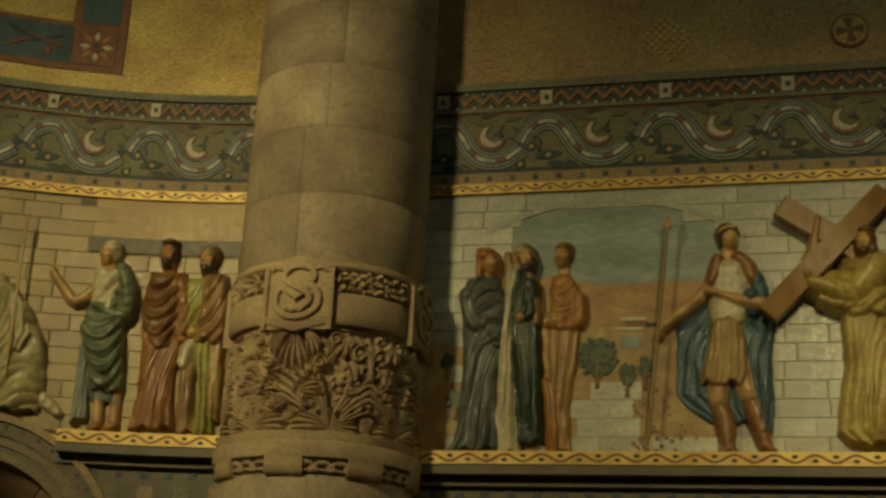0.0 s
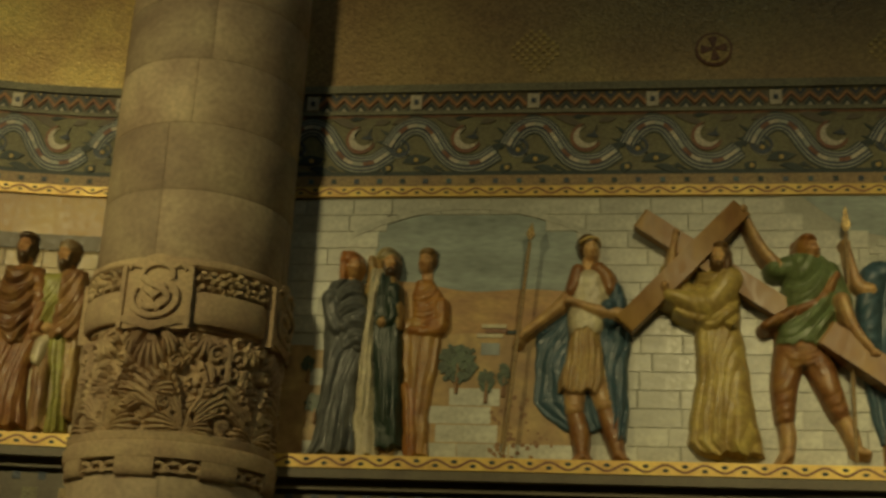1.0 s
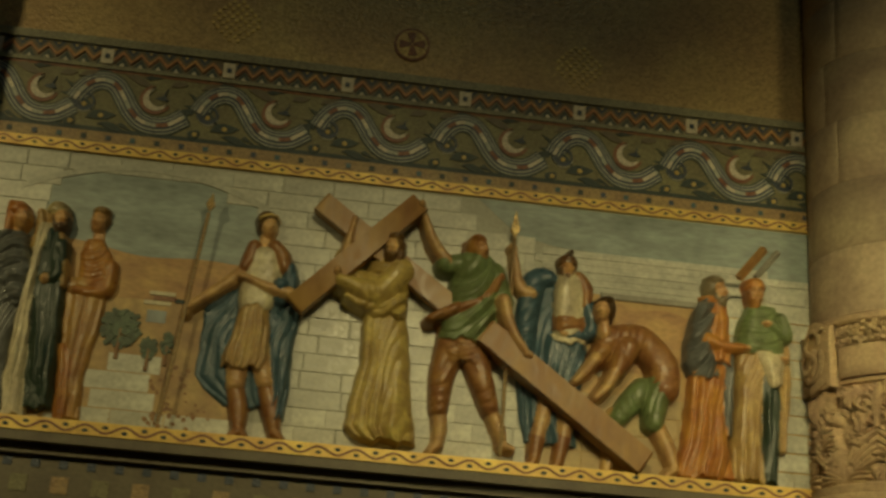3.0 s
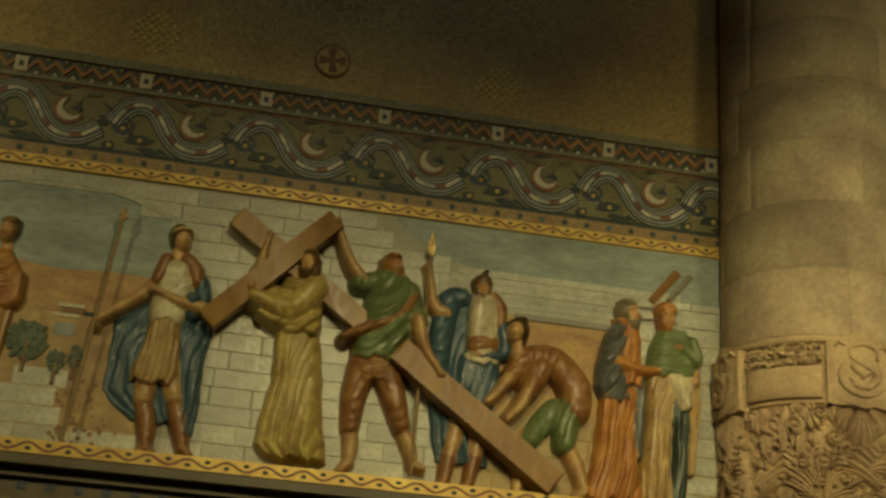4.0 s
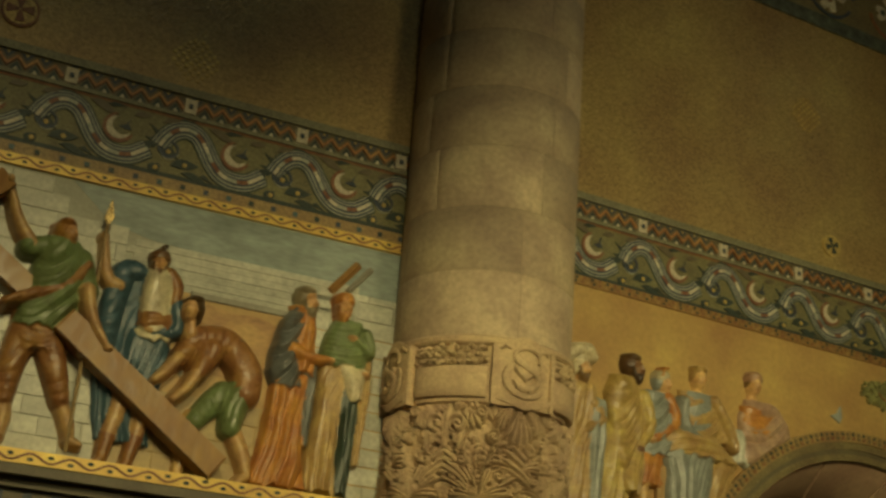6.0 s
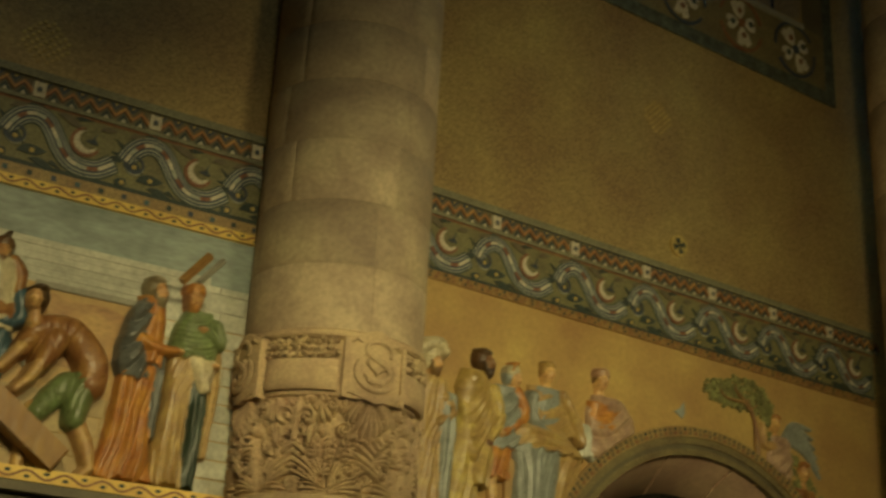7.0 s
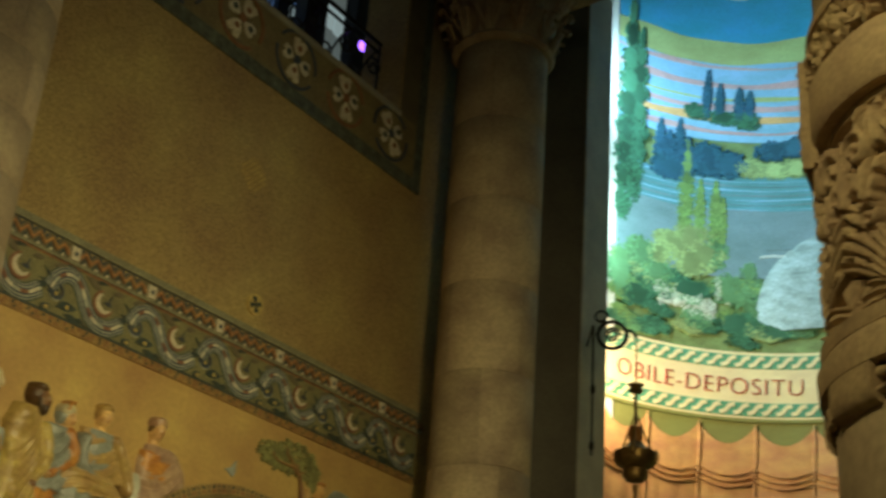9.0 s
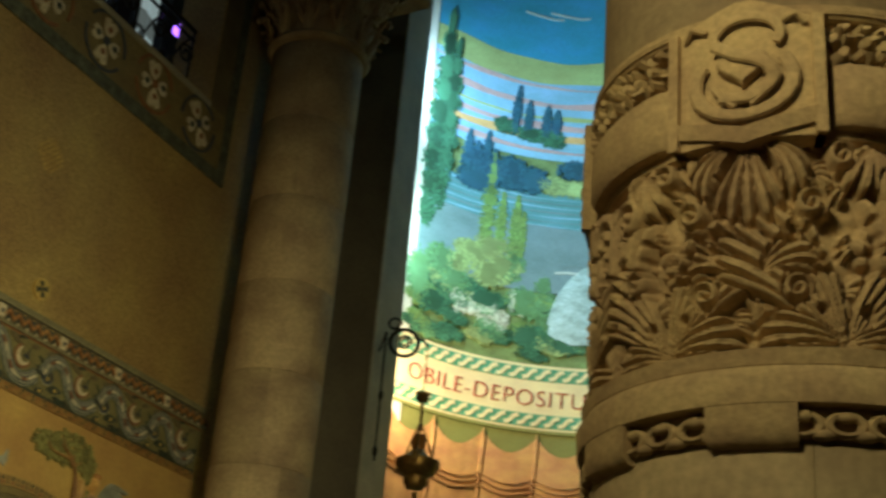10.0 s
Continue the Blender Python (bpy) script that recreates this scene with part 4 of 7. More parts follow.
class Relief:
    """A carved surface over a patch of wall: height out of the wall and paint, place by place."""

    def __init__(self, u0, u1, z0, z1, step=0.0065):
        self.u = np.arange(u0, u1 + step, step)
        self.z = np.arange(z0, z1 + step, step)
        self.U, self.Z = np.meshgrid(self.u, self.z)
        self.H = np.full(self.U.shape, -0.04)
        self.C = np.zeros(self.U.shape + (3,))
        self.k = 0

    def lay(self, h, colour):
        top = h > self.H
        self.H = np.where(top, h, self.H)
        self.C[top] = colour

    def ripple(self, s):
        """A smooth irregular wave, different for each piece laid."""
        k = self.k
        return np.sin(5.3 * self.U + 3.1 * self.Z + 1.7 * k + s) * 0.6 + np.sin(11 * self.U - 6 * self.Z + 2.9 * k + 2 * s) * 0.3 + np.sin(15 * self.Z + 13 * self.U + k) * 0.12

    def limb(self, pts, radii, colour, base=0.1, depth=0.06, folds=0):
        self.k += 1
        pts = curve_points([(p[0], 0, p[1]) for p in pts], 4) if len(pts) > 2 else [Vector((p[0], 0, p[1])) for p in pts]
        n = len(pts) - 1
        D, R, T = np.full(self.U.shape, 9.0), np.zeros(self.U.shape), np.zeros(self.U.shape)
        for i in range(n):
            (ax, _, az), (bx, _, bz) = pts[i], pts[i + 1]
            dx, dz = bx - ax, bz - az
            t = np.clip(((self.U - ax) * dx + (self.Z - az) * dz) / max(dx * dx + dz * dz, 1e-9), 0, 1)
            d = np.hypot(self.U - ax - t * dx, self.Z - az - t * dz)
            g = (i + t) / n
            r = np.interp(g, np.linspace(0, 1, len(radii)), radii)
            near = d - r < D - R
            D, R, T = np.where(near, d, D), np.where(near, r, R), np.where(near, g, T)
        q = np.clip(D / R, 0, 1)
        h = 0.6 * base + (depth + 0.4 * base) * np.sqrt(1 - q * q)
        if folds:
            h = h + 0.020 * (np.abs(np.sin(0.8 * folds * T + 7.0 * self.ripple(0.3) + 16 * (self.U - 0.4 * self.Z))) ** 0.7 - 0.7) * (1 - q ** 4)
        self.lay(np.where(D > R, 0.6 * base - 9 * (D - R), h), colour)

    def cloth(self, rows, colour, base=0.05, depth=0.07, hang=5.0, swag=0.0, sag=0.0, amp=0.028, wild=0.5):
        """Cloth between left and right edges given from the top down; hang: upright folds, swag: slung ones."""
        self.k += 1
        rows = sorted(rows)
        zs = [r[0] for r in rows]
        left = np.interp(self.Z, zs, [r[1] for r in rows]) + 0.006 * np.sin(9 * self.Z + 2 * self.k) + 0.0025 * np.sin(37 * self.Z + self.k)
        right = np.interp(self.Z, zs, [r[2] for r in rows]) + 0.006 * np.sin(8 * self.Z + 3 * self.k + 1) + 0.0025 * np.sin(33 * self.Z + self.k)
        wide = np.maximum(right - left, 0.02)
        q = np.clip((self.U - left) / wide, 0, 1)
        v = np.clip((zs[-1] - self.Z) / (zs[-1] - zs[0]), 0, 1)
        wave = self.ripple(0.0)
        phase = math.pi * (hang * (0.7 + 0.3 * v) * (q + 0.07 * np.sin(5 * self.Z + 2 * self.k)) + swag * v + sag * (2 * q - 1) ** 2) + wild * wave * 1.6 + self.k
        fold = np.abs(np.sin(phase)) ** 0.85 * np.clip(0.65 + 0.9 * self.ripple(2.0) + 0.45 * np.sin(7 * self.Z + 6 * q + self.k), 0.12, 1.5) + 0.32 * np.abs(np.sin(2.6 * phase + 2.0 * wave + 1)) ** 0.8
        grow = (0.4 + 0.6 * v) if hang > abs(swag) else 0.9
        shoulder = np.clip((zs[-1] - self.Z) / 0.07, 0, 1)
        round_ = np.sqrt(np.clip(1 - np.abs(2 * q - 1) ** 3, 0, 1))
        h = 0.5 * base + (depth + 0.5 * base) * round_ * (0.45 + 0.55 * np.sqrt(shoulder * (2 - shoulder))) + 1.7 * amp * grow * (fold - 0.55) * np.clip(round_ * 2, 0.25, 1)
        hem = 0.012 * np.sin(40 * self.U + self.k) + 0.006 * np.sin(83 * self.U)
        out = np.maximum(np.maximum(left - self.U, self.U - right), np.maximum(zs[0] + hem - self.Z, self.Z - zs[-1]))
        self.lay(np.where(out > 0, 0.5 * base - 9 * out, h), colour)

    def ball(self, c, rx, rz, colour, base=0.1, depth=0.06, lean=0.0):
        du, dz = self.U - c[0], self.Z - c[1]
        ca, sa = math.cos(lean), math.sin(lean)
        x, y = (du * ca + dz * sa) / rx, (dz * ca - du * sa) / rz
        q = np.hypot(x, y)
        self.lay(np.where(q > 1, 0.6 * base - 9 * (q - 1) * min(rx, rz), 0.6 * base + (depth + 0.4 * base) * np.sqrt(np.clip(1 - q * q, 0, 1))), colour)

    def mark(self, c, r, colour, cut=0.006, flat=1.0):
        """A small painted and cut detail: an eye, lips, a brow."""
        g = np.exp(-((self.U - c[0]) ** 2 + ((self.Z - c[1]) / flat) ** 2) / (r * r))
        self.H = self.H - cut * g
        self.C = self.C * (1 - 0.6 * g[..., None]) + np.array(colour) * 0.6 * g[..., None]

    def head(self, c, s, face, skin, hair, cap=None, beard=None, base=0.1, long=0.0, crest=None):
        """face: -1 looks left, 0 ahead, 1 right."""
        u, z = c
        f = face
        base, s = 0.7 * base, 1.2 * s
        skin = tuple(min(1.0, 1.3 * x) for x in skin)
        z = z + 0.1 * s
        self.limb([(u - 0.15 * f * s, z - 1.45 * s), (u, z - 0.5 * s)], [0.44 * s, 0.4 * s], skin, base - 0.03, 0.3 * s)
        self.ball((u - 0.14 * f * s, z + 0.14 * s), (0.76 if abs(f) > 0.5 else 0.68) * s, 0.84 * s, hair, base - 0.03, 0.9 * s)
        if long:
            self.limb([(u - 0.5 * f * s, z + 0.2 * s), (u - 0.75 * f * s, z - 0.5 * s), (u - 0.7 * f * s, z - long * s)], [0.42 * s, 0.45 * s, 0.25 * s], hair, base - 0.01, 0.6 * s, 7)
        self.ball((u + 0.2 * f * s, z - 0.1 * s), 0.54 * s, 0.8 * s, skin, base + 0.01, 0.82 * s, 0.08 * f)
        for side in (-1, 1):
            self.ball((u + 0.2 * f * s + side * 0.24 * s, z - 0.18 * s), 0.22 * s, 0.24 * s, skin, base + 0.66 * s, 0.22 * s)
        if beard:
            self.ball((u + 0.3 * f * s, z - 0.78 * s), 0.43 * s, 0.5 * s, beard, base + 0.02, 0.8 * s)
            self.limb([(u + 0.2 * f * s - 0.42 * s, z - 0.1 * s), (u + 0.28 * f * s - 0.3 * s, z - 0.6 * s)], [0.13 * s, 0.2 * s], beard, base + 0.02, 0.6 * s)
            self.limb([(u + 0.2 * f * s + 0.42 * s, z - 0.1 * s), (u + 0.28 * f * s + 0.3 * s, z - 0.6 * s)], [0.13 * s, 0.2 * s], beard, base + 0.02, 0.6 * s)
        # brow ridge, nose and lips stand forward; the eyes lie deep
        self.limb([(u + 0.38 * f * s, z + 0.16 * s), (u + 0.62 * f * s, z - 0.24 * s)], [0.08 * s, 0.15 * s], skin, base + 0.72 * s, 0.34 * s)
        for side in (-1, 1):
            e = u + 0.36 * f * s + side * 0.26 * s
            self.mark((e, z + 0.06 * s), 0.10 * s, tuple(0.4 * x for x in skin), 0.08 * s, 0.5)
        self.mark((u + 0.44 * f * s, z - 0.47 * s), 0.15 * s, (0.2, 0.07, 0.03), 0.05 * s, 0.4)
        self.ball((u - 0.10 * f * s, z + 0.60 * s), 0.62 * s, 0.36 * s, cap or hair, base + 0.02, 0.74 * s, -0.12 * f)
        if cap:
            self.ball((u - 0.16 * f * s, z + 0.40 * s), 0.74 * s, 0.58 * s, cap, base + 0.0, 0.84 * s, -0.18 * f)
            self.limb([(u - 0.55 * s - 0.18 * f * s, z + 0.26 * s), (u, z + 0.36 * s), (u + 0.5 * s, z + 0.28 * s)], [0.05 * s, 0.08 * s, 0.05 * s], tuple(min(1, 1.2 * x) for x in cap), base + 0.5 * s, 0.34 * s)
        if crest:
            self.limb([(u - 0.6 * f * s, z + 0.4 * s), (u - 0.3 * f * s, z + 0.98 * s), (u + 0.25 * s, z + 1.12 * s)], [0.12 * s, 0.2 * s, 0.14 * s], crest, base + 0.03, 0.6 * s, 8)

    def foot(self, a, b, colour, base=0.1):
        self.limb([a, b], [0.042, 0.03], colour, base, 0.06)

    def mesh(self, bay):
        H, C = self.H.copy(), self.C
        mix = lambda A: 0.5 * A[1:-1, 1:-1] + 0.125 * (A[:-2, 1:-1] + A[2:, 1:-1] + A[1:-1, :-2] + A[1:-1, 2:])
        H[1:-1, 1:-1] = mix(H)
        if bay is not NORTH:
            uc, zc, rr = (E_ARCH_U, E_ARCH_Z, E_ARCH_R) if bay is EAST else (-2.98, 2.02, 1.06)
            H = np.where(np.hypot(self.U - uc, self.Z - zc) < rr, -0.03, H)
        H = H + 0.0012 * self.ripple(7) + 0.0010 * np.sin(150 * self.U + 4 * np.sin(60 * self.Z)) * np.sin(140 * self.Z)
        H = np.where(H > 0, H * (0.60 if bay is EAST else 0.74), np.maximum(H, -0.03))
        nz, nu = H.shape
        if bay is WEST:
            a = -(self.U + 0.9) / ARC_R
            V = np.stack([ARC_X - (ARC_R - H) * np.sin(a), ARC_Y + (ARC_R - H) * np.cos(a), self.Z], -1).reshape(-1, 3)
        else:
            V = np.stack([self.U, -H, self.Z], -1).reshape(-1, 3)
        I = np.arange(nz * nu).reshape(nz, nu)
        F = np.stack([I[:-1, :-1], I[:-1, 1:], I[1:, 1:], I[1:, :-1]], -1).reshape(-1, 4)
        F = F[(H.reshape(-1)[F] > -0.02).any(1)]
        used = np.unique(F)
        back = np.zeros(nz * nu, int)
        back[used] = np.arange(len(used))
        me = bpy.data.meshes.new("relief_figure")
        me.from_pydata(V[used].tolist(), [], back[F].tolist())
        me.materials.append(POLY)
        me.polygons.foreach_set("use_smooth", [True] * len(F))
        att = me.color_attributes.new("paint", "FLOAT_COLOR", "POINT")
        att.data.foreach_set("color", np.concatenate([C.reshape(-1, 3)[used], np.ones((len(used), 1))], 1).ravel())
        me.update()
        return me


def figure(bay, label, fn, span):
    r = Relief(*span)
    fn(r)
    ob = new("relief_figure", r.mesh(bay))
    ob.matrix_basis = bay.m
    return tagged(ob, label, "relief figure", "relief figures")


BASE = PZ0 - 0.02


def f_hooded(r):
    r.cloth([(4.05, 0.29, 0.49), (3.92, 0.25, 0.54), (3.73, 0.27, 0.57), (3.58, 0.27, 0.56), (3.33, 0.27, 0.52), (3.11, 0.27, 0.53), (2.97, 0.25, 0.56), (2.89, 0.20, 0.57)], SLATE, 0.05, 0.09, 3.5, 2.0, 0.6, 0.04)
    r.cloth([(4.04, 0.33, 0.50), (3.88, 0.30, 0.55), (3.70, 0.30, 0.57), (3.57, 0.40, 0.56)], SLATE, 0.09, 0.07, 1.0, 4.0, -0.5, 0.03)
    r.limb([(0.310, 3.911), (0.375, 3.709), (0.538, 3.807)], [0.07, 0.06, 0.045], SLATE, 0.13, 0.05, 6)
    r.head((0.435, 4.134), 0.088, 0.9, TANNED, ORANGEC, ORANGEC, None, 0.12)
    r.limb([(0.379, 4.222), (0.381, 4.107), (0.379, 4.022)], [0.03, 0.035, 0.025], ORANGEC, 0.10, 0.05)


def f_mantled(r):
    r.cloth([(4.09, 0.58, 0.73), (3.86, 0.57, 0.77), (3.64, 0.58, 0.79), (3.31, 0.62, 0.81), (2.94, 0.65, 0.83)], BOTTLE, 0.06, 0.08, 4.5, 0.0, 0.0, 0.035)
    r.cloth([(4.12, 0.54, 0.67), (3.93, 0.54, 0.62), (3.71, 0.54, 0.61), (3.41, 0.52, 0.62), (3.12, 0.50, 0.64), (2.87, 0.49, 0.69)], PALEC, 0.10, 0.05, 3.5, 0.5, 0.0, 0.03)
    r.limb([(0.704, 4.054), (0.752, 3.906), (0.769, 3.720)], [0.03, 0.026, 0.02], TANC, 0.11, 0.04)
    r.limb([(0.721, 3.979), (0.731, 3.791), (0.673, 3.750)], [0.05, 0.05, 0.04], BOTTLE, 0.12, 0.05, 4)
    r.ball((0.663, 3.749), 0.035, 0.04, FLESH, 0.15, 0.035)
    r.head((0.676, 4.160), 0.088, 0.7, TANNED, TANC, (0.33, 0.27, 0.13), DARKHAIR, 0.11)
    r.limb([(0.563, 4.190), (0.578, 4.083), (0.558, 3.967)], [0.03, 0.04, 0.035], TANC, 0.09, 0.05)


def f_orange(r):
    r.cloth([(3.80, 0.79, 1.03), (3.51, 0.79, 1.03), (3.15, 0.82, 0.99), (2.89, 0.84, 0.99)], (0.33, 0.185, 0.055), 0.02, 0.05, 4.0, 0.5, 0.0, 0.02)
    r.cloth([(3.36, 0.79, 0.89), (2.89, 0.84, 0.94)], (0.34, 0.155, 0.04), 0.035, 0.05, 3.0, 0.0, 0.0, 0.02)
    r.cloth([(4.06, 0.86, 0.98), (3.96, 0.84, 1.04), (3.81, 0.84, 1.08), (3.72, 0.87, 1.07)], (0.34, 0.155, 0.04), 0.03, 0.06, 1.5, 3.0, 0.5, 0.025)
    r.limb([(1.032, 3.889), (1.028, 3.720), (0.852, 3.707)], [0.05, 0.045, 0.03], (0.34, 0.155, 0.04), 0.06, 0.05, 5)
    r.ball((0.842, 3.706), 0.03, 0.022, TANNED, 0.07, 0.03)
    r.head((0.926, 4.179), 0.08, -0.4, TANNED, (0.2, 0.12, 0.04), None, None, 0.045)


def f_soldier(r):
    r.cloth([(4.09, 1.92, 2.09), (4.00, 1.83, 2.17), (3.85, 1.73, 2.23), (3.66, 1.65, 2.25), (3.44, 1.64, 2.23), (3.25, 1.64, 2.23), (3.17, 1.71, 2.23), (3.07, 1.84, 2.23)], TEALC, 0.015, 0.06, 6.0, 1.0, 0.6, 0.035)
    r.cloth([(3.69, 2.05, 2.23), (3.45, 2.03, 2.23), (3.16, 2.12, 2.23), (3.00, 2.13, 2.22)], TEALC, 0.05, 0.06, 3.0, 1.5, 0.0, 0.03)
    for a, b, c, d in (((1.903, 3.360), (1.903, 3.198), (1.939, 3.059), (1.955, 2.916)), ((2.043, 3.370), (2.089, 3.229), (2.137, 3.072), (2.176, 2.924))):
        r.limb([a, b], [0.075, 0.058], FLESH, 0.09, 0.06)
        r.ball(b, 0.052, 0.045, FLESH, 0.12, 0.05)
        r.limb([b, c, d], [0.055, 0.06, 0.04], BROWNC, 0.09, 0.06)
        r.foot(d, (d[0] + 0.035, d[1] - 0.03), BROWNC, 0.10)
    r.foot((1.956, 2.909), (1.898, 2.863), BROWNC, 0.11)
    r.cloth([(3.75, 1.87, 2.06), (3.58, 1.85, 2.08), (3.38, 1.80, 2.10), (3.30, 1.80, 2.08)], TANC, 0.11, 0.07, 7.0, 0.0, 0.0, 0.022, 0.25)
    r.cloth([(4.11, 1.91, 2.06), (3.96, 1.86, 2.12), (3.81, 1.85, 2.11), (3.70, 1.87, 2.07)], PALEC, 0.12, 0.085, 0.4, 1.0, 0.0, 0.012, 0.3)
    r.limb([(1.918, 4.101), (1.897, 4.011), (1.873, 3.952)], [0.05, 0.055, 0.04], BROWNC, 0.16, 0.05)
    r.limb([(2.048, 4.110), (2.104, 4.045), (2.124, 3.971)], [0.055, 0.06, 0.045], BROWNC, 0.16, 0.05)
    r.limb([(1.874, 3.944), (1.798, 3.863), (1.682, 3.764), (1.557, 3.658)], [0.058, 0.05, 0.042, 0.03], FLESH, 0.12, 0.055)
    r.ball((1.545, 3.635), 0.035, 0.04, FLESH, 0.12, 0.04)
    r.limb([(2.149, 3.980), (2.177, 3.842), (2.111, 3.773)], [0.055, 0.055, 0.05], TEALC, 0.13, 0.06, 4)
    r.limb([(2.173, 3.804), (2.028, 3.827), (1.894, 3.878)], [0.05, 0.045, 0.03], FLESH, 0.19, 0.05)
    r.ball((1.868, 3.883), 0.045, 0.03, FLESH, 0.20, 0.04)
    r.ball((2.112, 3.848), 0.055, 0.06, TEALC, 0.21, 0.05)
    r.head((1.986, 4.253), 0.083, 0.5, FLESH, (0.09, 0.05, 0.02), (0.11, 0.065, 0.025), None, 0.14)
    r.limb([(1.932, 4.288), (1.988, 4.315), (2.047, 4.312)], [0.008, 0.012, 0.008], GILT, 0.19, 0.02)


def f_bearer(r):
    r.cloth([(3.79, 2.66, 2.92), (3.61, 2.65, 2.95), (3.42, 2.65, 2.98), (3.21, 2.62, 3.01), (3.01, 2.60, 3.04), (2.93, 2.68, 3.05)], MUSTARD, 0.09, 0.10, 4.0, 1.0, -0.8, 0.04, 0.4)
    r.cloth([(4.10, 2.67, 2.91), (3.94, 2.60, 2.93), (3.79, 2.60, 2.93), (3.72, 2.66, 2.93)], MUSTARD, 0.15, 0.09, 1.0, 4.0, 0.8, 0.028)
    r.limb([(2.677, 3.936), (2.514, 4.000), (2.493, 4.113)], [0.085, 0.075, 0.06], MUSTARD, 0.10, 0.06, 6)
    r.limb([(2.500, 4.114), (2.532, 4.318)], [0.04, 0.03], FLESH, 0.20, 0.045)
    r.ball((2.538, 4.342), 0.032, 0.04, FLESH, 0.21, 0.04)
    r.limb([(2.855, 4.025), (2.725, 3.863), (2.483, 3.914)], [0.10, 0.10, 0.055], MUSTARD, 0.24, 0.08, 7)
    r.limb([(2.525, 3.819), (2.686, 3.778), (2.863, 3.843)], [0.02, 0.05, 0.05], MUSTARD, 0.20, 0.05, 5)
    r.ball((2.458, 3.965), 0.035, 0.045, FLESH, 0.30, 0.035)
    r.head((2.804, 4.168), 0.083, -0.55, FLESH, BROWNHAIR, None, BROWNHAIR, 0.36, 1.5)


def f_helper(r):
    for a, b, c, d, e in (((3.227, 3.582), (3.184, 3.378), (3.177, 3.168), (3.185, 2.949), (3.138, 2.894)), ((3.356, 3.591), (3.441, 3.377), (3.502, 3.201), (3.591, 2.976), (3.647, 2.959))):
        r.limb([a, b, c], [0.10, 0.082, 0.06], BROWNC, 0.10, 0.085, 6)
        r.limb([c, ((c[0] + d[0]) / 2 + 0.012, (c[1] + d[1]) / 2), d], [0.05, 0.052, 0.036], FLESH, 0.10, 0.06)
        r.foot(d, e, FLESH, 0.11)
    r.cloth([(3.72, 3.14, 3.45), (3.62, 3.13, 3.46), (3.48, 3.15, 3.45)], BROWNC, 0.11, 0.09, 1.5, 2.0, 0.8, 0.025)
    r.cloth([(4.21, 3.22, 3.44), (4.10, 3.20, 3.53), (3.91, 3.17, 3.54), (3.76, 3.16, 3.51), (3.62, 3.14, 3.48)], GREENC, 0.13, 0.11, 2.0, 3.0, 0.7, 0.03)
    r.limb([(3.298, 4.135), (3.151, 4.116)], [0.085, 0.07], GREENC, 0.16, 0.07, 3)
    r.limb([(3.166, 4.125), (3.065, 4.250), (2.976, 4.455)], [0.054, 0.046, 0.03], FLESH, 0.17, 0.055)
    r.ball((2.960, 4.485), 0.032, 0.04, FLESH, 0.28, 0.035)
    r.limb([(3.468, 4.090), (3.545, 3.905)], [0.085, 0.07], GREENC, 0.16, 0.07, 4)
    r.limb([(3.531, 3.885), (3.585, 3.708), (3.688, 3.560)], [0.056, 0.05, 0.034], FLESH, 0.29, 0.05)
    r.ball((3.703, 3.538), 0.045, 0.03, FLESH, 0.31, 0.035)
    r.limb([(3.513, 4.059), (3.407, 3.895), (3.245, 3.818), (3.071, 3.731)], [0.03, 0.05, 0.05, 0.035], BROWNC, 0.22, 0.05, 9)
    r.limb([(3.484, 3.693), (3.472, 3.563)], [0.035, 0.02], BROWNC, 0.14, 0.05, 4)
    r.head((3.354, 4.217), 0.085, 0.75, TANNED, REDHAIR, None, None, 0.34)


